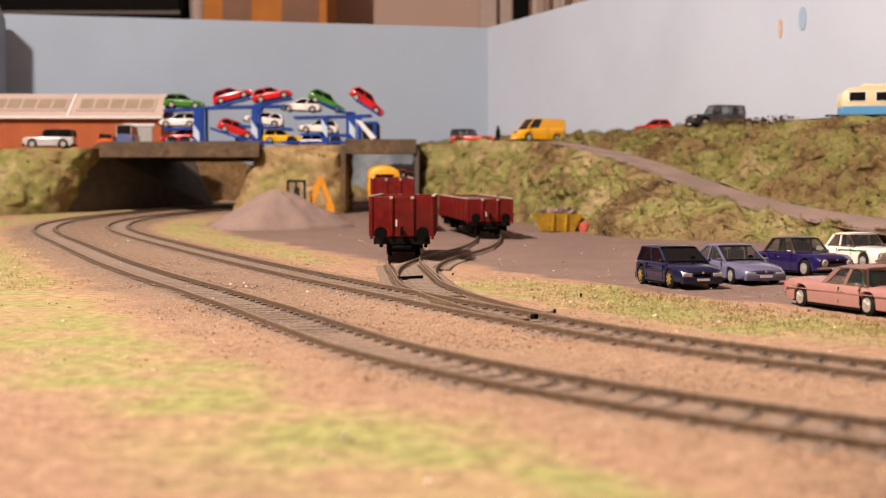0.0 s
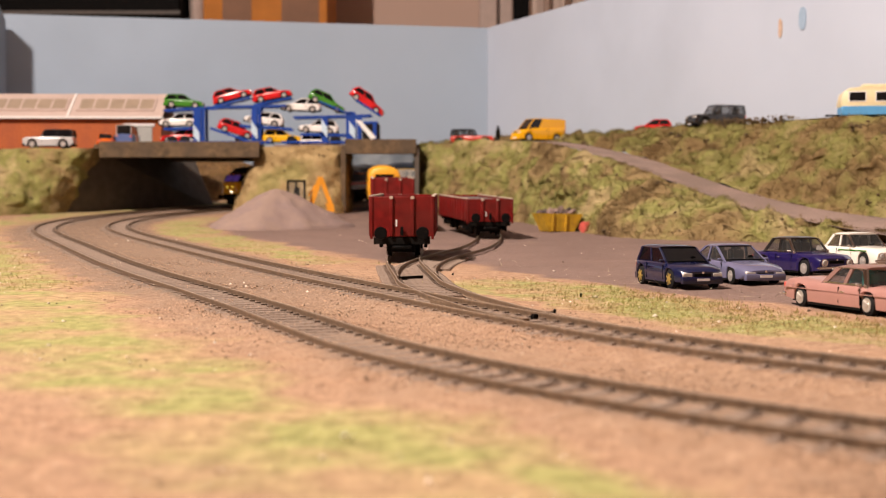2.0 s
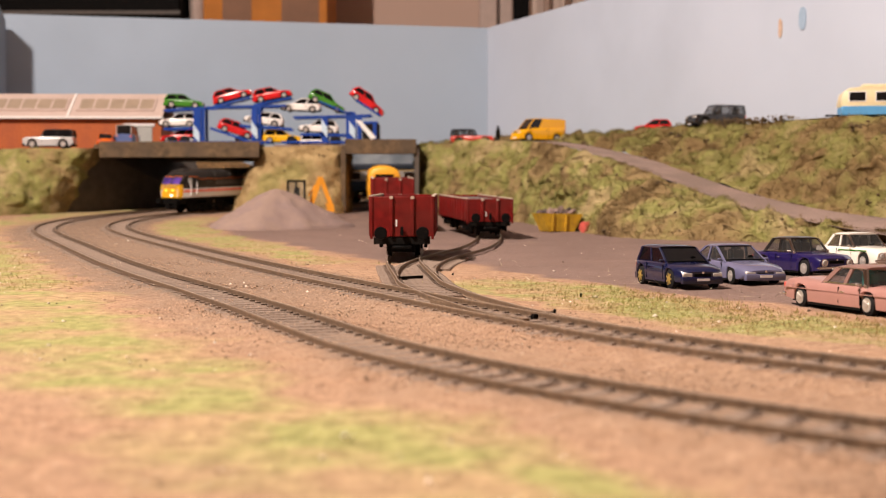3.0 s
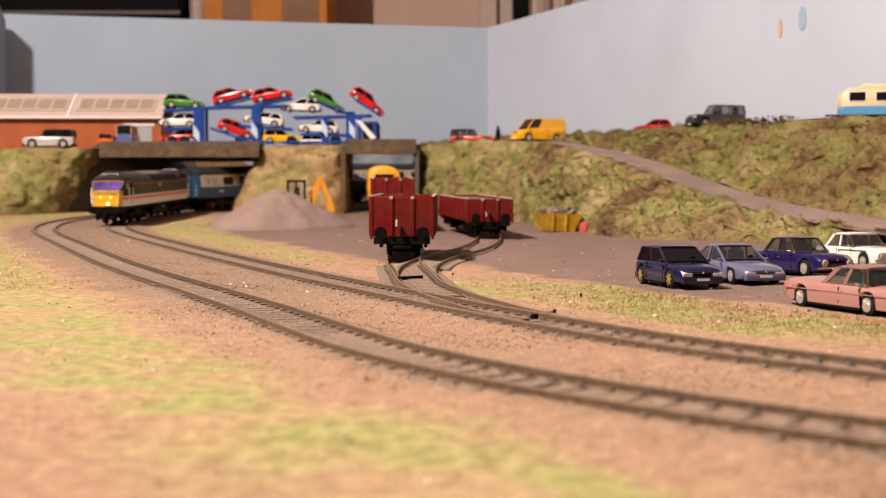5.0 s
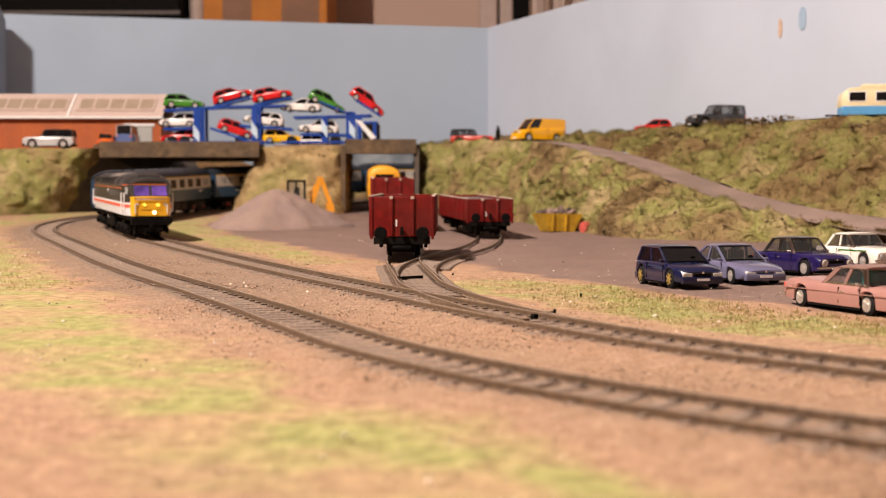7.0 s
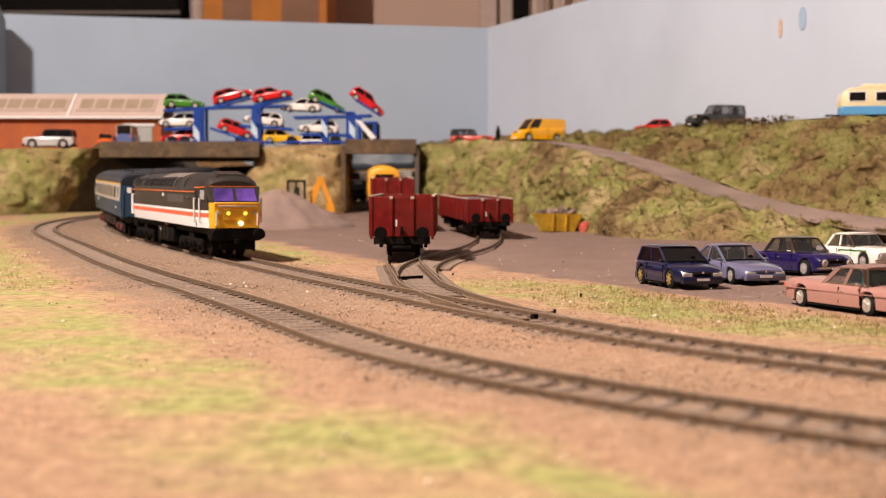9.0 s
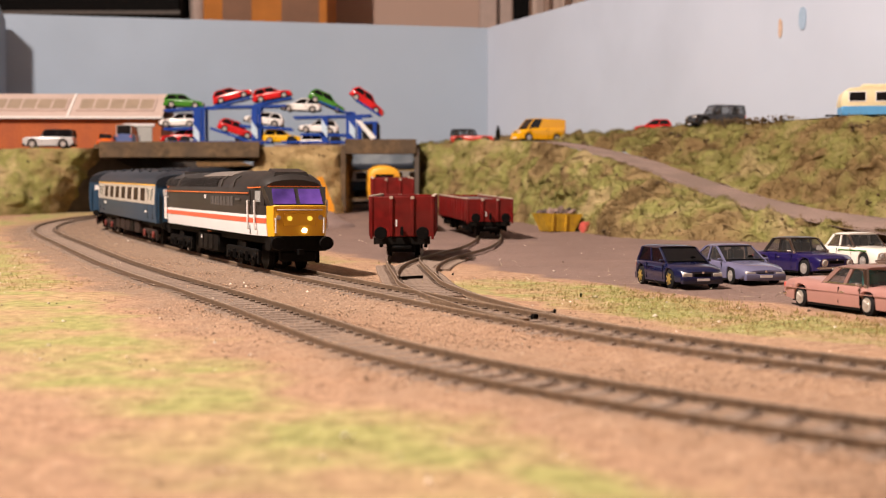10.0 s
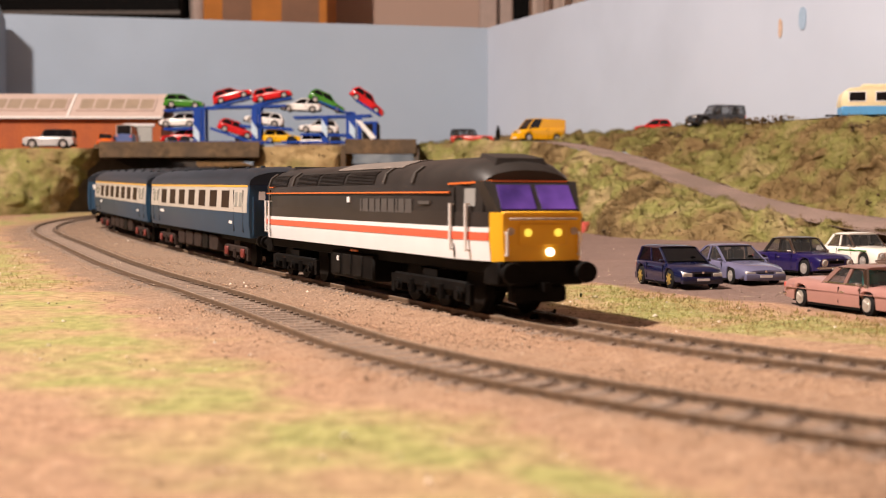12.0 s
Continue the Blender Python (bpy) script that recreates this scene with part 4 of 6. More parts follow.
    for sg in (-1, 1):
        bx("end_door", (*sorted((sg * (L - 0.4), sg * (L + 2.6))), -6.2, 6.2, 15.5, 38.5), M_CBLUE, body, "", 0.4)
        bx("end_plate", (*sorted((sg * (L - 0.5), sg * (L + 0.3))), -12.5, -9.5, 32.5, 36.5), M_WHITE, body)
        for sy in (-1, 1):
            bm = bmesh.new()
            cyl(bm, (sg * (L + 1.5) * MM, sy * 11.4 * MM, 13.2 * MM), (1, 0, 0), 2.6 * MM, 2.5 * MM, 16)
            part("buffer", bm, M_DARK, t)
        for zz in (18.5, 23.0, 27.5):
            bx("end_step", (*sorted((sg * (L - 0.2), sg * (L + 0.9))), 12.0, 14.6, zz, zz + 0.6), M_WHITE, body)
        bm = bmesh.new()
        for yy in (-15.2, 15.2):
            cyl(bm, (sg * (L + 0.5) * MM, yy * MM, 25 * MM), (0, 0, 1), 0.4 * MM, 18 * MM, 8)
        part("end_pipe", bm, M_CBLUE, body)
    for x in (-112, -70, -30, 10, 50, 88, 116):
        for sy in (-1, 1):
            part("roof_ventilator", cyl(bmesh.new(), (x * MM, sy * 6.5 * MM, 47.9 * MM), (0, 0, 1), 1.5 * MM, 1.6 * MM, 12, 1.1 * MM), M_CROOF, t)
    bx("frame", (-L + 2, L - 2, -13, 13, 11.5, 14.8), M_DARK, t, "", 0.4)
    for x in (-92, 92):
        b = bogie(t, x, (-17, 17), 6.0, M_UNDER, 13.4)
        for sy in (-1, 1):
            for a in (-1, 1):
                bx("axle_box", (x + a * 17 - 3, x + a * 17 + 3, *sorted((sy * 14.2, sy * 15.4)), 4.2, 8.6), M_REDBOX, b, "", 0.4)
    return t


LOCO = make_loco()
COACHES = [make_coach()]
for _ in range(4):
    COACHES.append(copy_thing(COACHES[0], pose(0, 0, 0)))


def stand(s, pivot):
    """Pose of a vehicle whose bogie pins lie on the main track at s -/+ pivot."""
    a, b = on_line(s - pivot), on_line(s + pivot)
    a.z, b.z = rise(a.y) + RAIL_TOP, rise(b.y) + RAIL_TOP
    d = a - b
    return Matrix.LocRotScale((a + b) / 2, Euler((0, -math.atan2(d.z, math.hypot(d.x, d.y)), math.atan2(d.y, d.x))), None)


def loco_at(t):
    ts = [0.0, 2.5, 3.0, 5.0, 6.0, 7.0, 9.5, 10.5, 11.3, 12.0]
    ss = [1.728, 1.4075, 1.3487, 1.114, 0.9952, 0.871, 0.5609, 0.4379, 0.3407, 0.2533]
    # gentle cubic through the places
    i = max(1, min(len(ts) - 1, sum(1 for q in ts if q <= t)))
    m = [(ss[min(k + 1, len(ts) - 1)] - ss[max(k - 1, 0)]) / (ts[min(k + 1, len(ts) - 1)] - ts[max(k - 1, 0)]) for k in range(len(ts))]
    h = ts[i] - ts[i - 1]
    u = (t - ts[i - 1]) / h
    return ((2 * u ** 3 - 3 * u * u + 1) * ss[i - 1] + (u ** 3 - 2 * u * u + u) * h * m[i - 1] + (3 * u * u - 2 * u ** 3) * ss[i] + (u ** 3 - u * u) * h * m[i])


def motions():
    times = [k * 0.25 for k in range(49)]
    walk(LOCO, [(t, stand(loco_at(t) + 0.0034, 0.0765)) for t in times])
    for k, c in enumerate(COACHES):
        walk(c, [(t, stand(loco_at(t) + 0.2795 + 0.2765 * k, 0.093)) for t in times])

# ---- wagons and yard things ----
def rest(line_a, line_b, lift=RAIL_TOP):
    """Pose on the board with the nose at line_a, tail at line_b."""
    a, b = Vector((*line_a, rise(line_a[1]) + lift)), Vector((*line_b, rise(line_b[1]) + lift))
    d = a - b
    return Matrix.LocRotScale((a + b) / 2, Euler((0, -math.atan2(d.z, math.hypot(d.x, d.y)), math.atan2(d.y, d.x))), None)


def make_wagon(label, L, HW, z0, z1, floor, ribs, bogies=False):
    t = thing("open_wagon", label, "wagon", group="maroon open wagons")
    h = L / 2
    bm = bmesh.new()
    for sy in (-1, 1):
        box(bm, -h * MM, h * MM, *[k * MM for k in sorted((sy * HW, sy * (HW - 1.0)))], z0 * MM, z1 * MM, 0.0002)
    box(bm, (-h + 1) * MM, (h - 1) * MM, (-HW + 1) * MM, (HW - 1) * MM, (z0 + 0.2) * MM, (z0 + 1.6) * MM)
    tub = part("tub", bm, M_WAGON, t, "maroon wagon body")
    for sg in (-1, 1):
        bm = bmesh.new()
        box(bm, *[k * MM for k in sorted((sg * h, sg * (h - 1.1)))], (-HW + 0.05) * MM, (HW - 0.05) * MM, (z0 - 0.2) * MM, (z1 - 0.1) * MM, 0.0002)
        part("end_panel", bm, M_WAGON, tub)
        for y in ribs:
            bx("end_rib", (*sorted((sg * (h - 0.2), sg * (h + 1.0))), y - 0.9, y + 0.9, z0, z1), M_WAGON, tub, "", 0.25)
            bx("rib_cap", (*sorted((sg * (h - 0.1), sg * (h + 1.05))), y - 0.95, y + 0.95, z1 - 1.4, z1 + 0.15), M_EDGE, tub)
        for y in (-HW + 0.7, HW - 0.7):
            bx("corner_post", (*sorted((sg * (h - 0.6), sg * (h + 0.5))), y - 0.8, y + 0.8, z0 - 1.5, z1), M_WAGON, tub, "", 0.2)
        bx("end_mark", (*sorted((sg * (h - 0.1), sg * (h + 0.18))), -3.4, -2.6, z0 + (z1 - z0) * 0.24, z0 + (z1 - z0) * 0.42), M_WHITE, tub)
        bx("buffer_beam", (*sorted((sg * (h - 2.5), sg * (h - 0.3))), -HW + 2, HW - 2, 7.2, 11.0), M_DARK, t)
        for sy in (-1, 1):
            bm = bmesh.new()
            cyl(bm, (sg * (h + 2.0) * MM, sy * 11.4 * MM, 13.4 * MM), (1, 0, 0), 1.7 * MM, 4.6 * MM, 12)
            cyl(bm, (sg * (h + 4.6) * MM, sy * 11.4 * MM, 13.4 * MM), (1, 0, 0), 3.6 * MM, 1.0 * MM, 20, 3.3 * MM)
            part("buffer", bm, M_BLACK, t)
        bm = bmesh.new()
        box(bm, *[k * MM for k in sorted((sg * (h - 2), sg * (h + 3)))], -5.4 * MM, 5.4 * MM, 4.6 * MM, 6.4 * MM, 0.0004)
        box(bm, *[k * MM for k in sorted((sg * (h + 0.5), sg * (h + 2.5)))], -0.8 * MM, 0.8 * MM, 12 * MM, 15.5 * MM)
        cyl(bm, (sg * (h + 1.6) * MM, 0, 16 * MM), (1, 0, 0), 0.9 * MM, 1.6 * MM, 10)
        part("coupling", bm, M_BLACK, t)
    for sy in (-1, 1):
        bx("rim", (-h, h, *sorted((sy * (HW - 1.2), sy * (HW + 0.5))), z1 - 0.15, z1 + 0.5), M_EDGE, tub, "pale worn top rim")
        n = int(L // 13)
        for k in range(n + 1):
            x = -h + 3 + (L - 6) * k / n
            bx("side_rib", (x - 0.7, x + 0.7, *sorted((sy * (HW - 0.1), sy * (HW + 0.8))), z0, z1), M_WAGON, tub, "", 0.2)
    bm = bmesh.new()
    n = 10
    grid = [[bm.verts.new(((-h + 1.1 + (L - 2.2) * i / 30) * MM, (-HW + 1.05 + (2 * HW - 2.1) * j / n) * MM, (floor + wob(i, j, 1, 0.7, 0.5)) * MM)) for j in range(n + 1)] for i in range(31)]
    for a, b in zip(grid, grid[1:]):
        for j in range(n):
            bm.faces.new((a[j], a[j + 1], b[j + 1], b[j]))
    part("inside_floor", bm, M_WAGON_IN, tub, "grey dusty inside", 180)
    bx("frame", (-h + 2, h - 2, -10, 10, 8.0, z0), M_DARK, t)
    # black box added for the shade between the wheels
    bx("brake_gear", (-h + 6, h - 6, -6.8, 6.8, 2.6, 8.2), M_BLACK, t)
    if bogies:
        for x in (-h * 0.68, h * 0.68):
            bogie(t, x, (-12, 12), 5.6, M_BLACK, 13.2)
    else:
        for x in (-h * 0.6, h * 0.6):
            wheelset(t, x, 6.0)
            for sy in (-1, 1):
                bm = bmesh.new()
                box(bm, (x - 2.2) * MM, (x + 2.2) * MM, *[k * MM for k in sorted((sy * 11.6, sy * 13.6))], 4.4 * MM, 10.8 * MM, 0.0003)
                box(bm, (x - 9) * MM, (x + 9) * MM, *[k * MM for k in sorted((sy * 12, sy * 13.2))], 8.6 * MM, 9.8 * MM, 0.0003)
                part("axle_guard", bm, M_BLACK, t)
    return t


wa = make_wagon("maroon open box wagon with ribbed end, on the siding", 118, 17.4, 11.6, 33.4, 31.0, (-5.8, 5.8))
wa.matrix_world = rest((-0.0225, 0.716), (-0.0215, 0.834))
wb = make_wagon("tall maroon open wagon coupled before the yellow locomotive", 118, 17.0, 13.8, 42.0, 38, (-5.8, 5.8))
wb.matrix_world = rest((-0.0412, 1.085), (-0.049, 1.203))
wc = make_wagon("low maroon open wagon, empty and grey inside, beside the embankment", 150, 17.6, 10.6, 27.6, 25.8, (-5.8, 5.8), True)
wc.matrix_world = rest((0.0352, 0.985), (0.0140, 1.133))

# parked yellow locomotive on the siding
yl = thing("yellow_locomotive", "yellow diesel locomotive standing on the siding under the bridge", "locomotive")
M_YLOCO = paint("loco_amber", (0.78, 0.36, 0.02), 0.45)
bm = bmesh.new()
loops = []
for x, k in ((-60, 1), (58, 1), (60, 0.96), (61, 0.9)):
    loops.append(scaled([(x, y * k, 15 + (z - 15) * k) for _, y, z in section(17.2, 15, 40, 50.5, 0)]))
loft(bm, loops)
ybody = part("body", bm, M_YLOCO, yl)
bx("front_window", (60.6, 61.6, -9.5, 9.5, 36.2, 42.0), M_GLASSD, ybody, "", 0.4)
bx("window_bar", (60.6, 62.0, -10.5, 10.5, 42.0, 43.0), M_YLOCO, ybody)
bx("frame", (-58, 60, -14.5, 14.5, 8, 15.2), M_BLACK, yl)
for sy in (-1, 1):
    part("buffer", cyl(bmesh.new(), (63 * MM, sy * 11.4 * MM, 13.4 * MM), (1, 0, 0), 3.2 * MM, 5 * MM, 16), M_BLACK, yl)
    bx("side_window", (44, 54, *sorted((sy * 16.5, sy * 17.3)), 34, 40), M_GLASSD, ybody, "", 0.3)
for x in (-36, 36):
    bogie(yl, x, (-14, 14), 6.4)
yl.matrix_world = rest((-0.0615, 1.375), (-0.070, 1.495))

# heap of grit
bm = bmesh.new()
N = 64
rings = []
for r in range(26):
    k = r / 25
    row = []
    for i in range(N):
        a = 2 * math.pi * i / N
        rr = k * (0.062 + 0.006 * math.sin(a * 3 + 1) + wob(math.cos(a), math.sin(a), 0, 2, 0.005))
        hgt = 0.0345 * (1 - math.sqrt(k * k + 0.018) + 0.009) / (1 - 0.13 + 0.009) * 1.0
        x, y = rr * math.cos(a) * 1.08, rr * math.sin(a) * 0.95
        hgt += wob(x, y, 2, 90, 0.0022) * min(1, 4 * k) + wob(x, y, 4, 320, 0.0007)
        row.append(bm.verts.new((x, y, hgt - (0.004 if r == 25 else 0.0006) + 0.031 * y)))
    rings.append(row)
for a, b in zip(rings, rings[1:]):
    for i in range(N):
        bm.faces.new((a[i], b[i], b[(i + 1) % N], a[(i + 1) % N]))
heap = new("gravel_mound", finish("gravel_mound", bm, M_GRIT, 180))
heap.location = (-0.151, 1.185, rise(1.185) + 0.0006)
tagged(heap, "conical heap of pale grey-pink grit on the yard", "gravel heap")

# backhoe digger behind the heap
M_JCB = paint("digger_orange", (0.75, 0.30, 0.02), 0.45)
dg = thing("backhoe_digger", "orange backhoe digger with dark cab parked behind the heap", "digger")
bx("chassis", (-24, 18, -8, 8, 8, 15), M_JCB, dg, "", 0.8)
bx("bonnet", (-26, -6, -6.5, 6.5, 14, 22), M_JCB, dg, "", 1.2)
cabp = bx("cab_roof", (-7, 12, -10.5, 10.5, 38.0, 40.0), M_DARK, dg, "", 0.6)
for x in (-6, 2.5, 11):
    for y in (-9.8, 9.8):
        bx("cab_post", (x - 0.8, x + 0.8, y - 0.6, y + 0.6, 15, 38.2), M_DARK, dg)
bx("cab_glass", (-5.8, 10.8, -9.6, 9.6, 22, 38), glass("digger_glass", (0.4, 0.38, 0.34), 0.08, 0.2), dg)
bx("cab_base", (-7, 12, -10, 10, 14, 22), M_DARK, dg, "", 0.5)
bx("seat", (0, 6, -3.5, 3.5, 20, 32), M_BLACK, dg, "", 0.6)
for x, r in ((-18, 6.5), (8, 9.5)):
    for sy in (-1, 1):
        w = part("wheel", cyl(bmesh.new(), (x * MM, sy * 10.5 * MM, r * MM), (0, 1, 0), r * MM, 6 * MM, 22), M_TYRE, dg)
        part("hub", cyl(bmesh.new(), (x * MM, sy * 13.6 * MM, r * MM), (0, 1, 0), r * 0.5 * MM, 0.8 * MM, 14), M_JCB, w)


def beam(bm, a, b, w, d):
    a, b = Vector(a) * MM, Vector(b) * MM
    t = (b - a).normalized()
    n = Vector((0, 1, 0)) * w * MM
    u = t.cross(Vector((0, 1, 0))) * d * MM
    loft(bm, [[p + n + u, p + n - u, p - n - u, p - n + u] for p in (a, b)])


for nm, a, b, w, d in (("boom", (17, 0, 14), (27, 0, 43), 2.2, 2.6), ("dipper", (27, 0, 43), (37, 0, 16), 1.8, 2.2), ("ram", (15, 0, 24), (25, 0, 40), 0.9, 0.9), ("stabiliser", (18, 7, 14), (22, 8, 2), 1.4, 1.4), ("stabiliser", (18, -7, 14), (22, -8, 2), 1.4, 1.4)):
    bm = bmesh.new()
    beam(bm, a, b, w, d)
    part(nm, bm, M_JCB, dg)
bm = bmesh.new()
loft(bm, [scaled([(32, -5, 17), (40, -5, 16), (41, -5, 8), (34, -5, 6)]), scaled([(32, 5, 17), (40, 5, 16), (41, 5, 8), (34, 5, 6)])])
part("bucket", bm, M_JCB, dg)
dg.matrix_world = pose(-0.151, 1.325, rise(1.325), 0, 0, 8)

# yellow rubbish skip with its load
M_SKIP = mat("skip_yellow", (0.55, 0.33, 0.02), 0.55, vary=0.18, scale=120, second=(0.38, 0.20, 0.03), second_scale=90, mix_low=0.55, mix_high=0.75)
sk = thing("rubbish_skip", "worn yellow rubbish skip filled with scrap", "skip")
bm = bmesh.new()
loft(bm, [scaled([(-12, -9, 0), (12, -9, 0), (12, 9, 0), (-12, 9, 0)]), scaled([(-19, -10.5, 15), (19, -10.5, 15), (19, 10.5, 15), (-19, 10.5, 15)]),
          scaled([(-18, -9.6, 15), (18, -9.6, 15), (18, 9.6, 15), (-18, 9.6, 15)]), scaled([(-15, -8.6, 9), (15, -8.6, 9), (15, 8.6, 9), (-15, 8.6, 9)])])
part("tub", bm, M_SKIP, sk, "", 20)
for x in (-9, 3):
    for sy in (-1, 1):
        bm = bmesh.new()
        loft(bm, [scaled([(x, sy * 8.9, 0.3), (x + 1.5, sy * 8.9, 0.3), (x + 1.5, sy * 9.9, 0.3), (x, sy * 9.9, 0.3)]), scaled([(x, sy * 10.3, 14.6), (x + 1.5, sy * 10.3, 14.6), (x + 1.5, sy * 11.3, 14.6), (x, sy * 11.3, 14.6)])])
        part("rib", bm, M_SKIP, sk)
sk.matrix_world = pose(0.0962, 1.105, rise(1.105) + 0.0003, 0, 1.2, 20)
M_SCRAP = mat("scrap", (0.20, 0.135, 0.115), 0.8, vary=0.5, scale=500, island=0.7)
bm = bmesh.new()
rnd = random.Random(5)
for k in range(90):
    x, y = rnd.uniform(-16, 16), rnd.uniform(-8, 8)
    z = 14.5 + rnd.uniform(0, 8) * (1 - abs(x - 3) / 20) * (1 - abs(y) / 13)
    m = Matrix.LocRotScale((x * MM, y * MM, z * MM), Euler([rnd.uniform(0, 3) for _ in "abc"]), None)
    s = [rnd.uniform(0.5, 2.6) * MM for _ in "abc"]
    box(bm, -s[0], s[0], -s[1], s[1], -s[2] * 0.6, s[2] * 0.6, 0, 1, m)
scrap = new("scrap_load", finish("scrap_load", bm, M_SCRAP, 0))
scrap.matrix_world = sk.matrix_world @ pose(0, 0, 0)
tagged(scrap, "heaped brown and grey scrap lying in the skip", "scrap", kind="stuff")

M_DRUM = mat("drum_red", (0.50, 0.09, 0.07), 0.5, vary=0.2, scale=200)
dr = thing("oil_drum", "faded red drum lying on the grass by the skip", "drum")
part("shell", cyl(bmesh.new(), (0, 0, 4.6 * MM), (1, 0.2, 0), 4.6 * MM, 11 * MM, 22), M_DRUM, dr)
part("lid", cyl(bmesh.new(), (5.4 * MM, 1.08 * MM, 4.6 * MM), (1, 0.2, 0), 4.2 * MM, 0.8 * MM, 22), M_EDGE, dr)
dr.matrix_world = pose(0.1205, 1.09, rise(1.09), 0, 0, 25)

# small dark blocks and stumps lying by the turnout
for x, y, a, s in ((0.0358, 0.4197, 10, 0.85), (0.0054, 0.392, 40, 0.8), (0.0045, 0.6144, 15, 0.75), (0.0013, 0.5128, 60, 0.7), (0.0517, 0.4898, 30, 0.8)):
    bl = thing("dark_block", "small dark plastic block lying beside the turnout", "block", group="blocks by the turnout")
    bx("lump", (-0.6 * s, 0.6 * s, -0.5 * s, 0.5 * s, -0.3, 1.7 * s), M_DARK, bl, "", 0.3)
    bl.matrix_world = pose(x, y, rise(y), 4, 6, a)

flake = thing("white_flake", "curled white flake lying glossy on the turf", "flake")
M_FLAKE = mat("white_flake", (0.85, 0.83, 0.78), 0.12, vary=0.04)
bm = bmesh.new()
loft(bm, [[Vector((-0.0007 + 0.0014 * k / 4, s * 0.0006, 0.0001 + u + 0.0012 * abs(k / 4 - 0.5) ** 1.4)) for s, u in ((-1, 0), (1, 0), (1, 0.0002), (-1, 0.0002))] for k in range(5)])
part("curl", bm, M_FLAKE, flake)
flake.matrix_world = pose(-0.0143, 0.1946, 0.0004, -28, 20, 35)

# ---- model road vehicles ----
M_LENS = mat("lamp_lens_grey", (0.50, 0.47, 0.44), 0.15, vary=0.2, scale=500)
M_TRIM_IN = mat("car_interior", (0.10, 0.075, 0.06), 0.8, vary=0.2)
M_CLEAR = glass("clear_pane", (0.05, 0.05, 0.05), 0.03, 0.28)
_WHEEL = {}


def wheel_mesh(r, w, rim):
    key = (r, w, rim.name)
    if key not in _WHEEL:
        bm = bmesh.new()
        loops = []
        for y, rr in ((-w / 2, r * 0.86), (-w * 0.38, r), (w * 0.38, r), (w / 2, r * 0.86)):
            loops.append([Vector((rr * math.cos(2 * math.pi * i / 24), y, rr * math.sin(2 * math.pi * i / 24))) * MM for i in range(24)])
        loft(bm, loops)
        tyre = finish("tyre", bm, M_TYRE, 40)
        bm = bmesh.new()
        open_spokes = rim is M_GOLD
        cyl(bm, (0, -w * 0.5 * MM, 0), (0, 1, 0), r * (0.30 if open_spokes else 0.64) * MM, 0.3 * MM, 20)
        cyl(bm, (0, -w * 0.55 * MM, 0), (0, 1, 0), r * 0.22 * MM, 0.5 * MM, 10)
        for k in range(7 if open_spokes else 5):
            m = Matrix.Rotation(2 * math.pi * k / (7 if open_spokes else 5), 4, "Y")
            box(bm, r * 0.2 * MM, r * 0.64 * MM, -w * 0.58 * MM, -w * 0.5 * MM, -r * 0.09 * MM, r * 0.09 * MM, 0, 1, m)
        _WHEEL[key] = (tyre, finish("rim", bm, rim, 40))
    return _WHEEL[key]


def quad_plate(name, pts, thick, material, parent, label=""):
    P = [Vector(p) * MM for p in pts]
    n = (P[1] - P[0]).cross(P[2] - P[0]).normalized() * thick * MM
    bm = bmesh.new()
    loft(bm, [[p - n for p in P], [p + n for p in P]])
    return part(name, bm, material, parent, label)


def inset(pts, k):
    P = [Vector(p) for p in pts]
    c = sum(P, Vector()) / len(P)
    return [c + (p - c) * k for p in P]


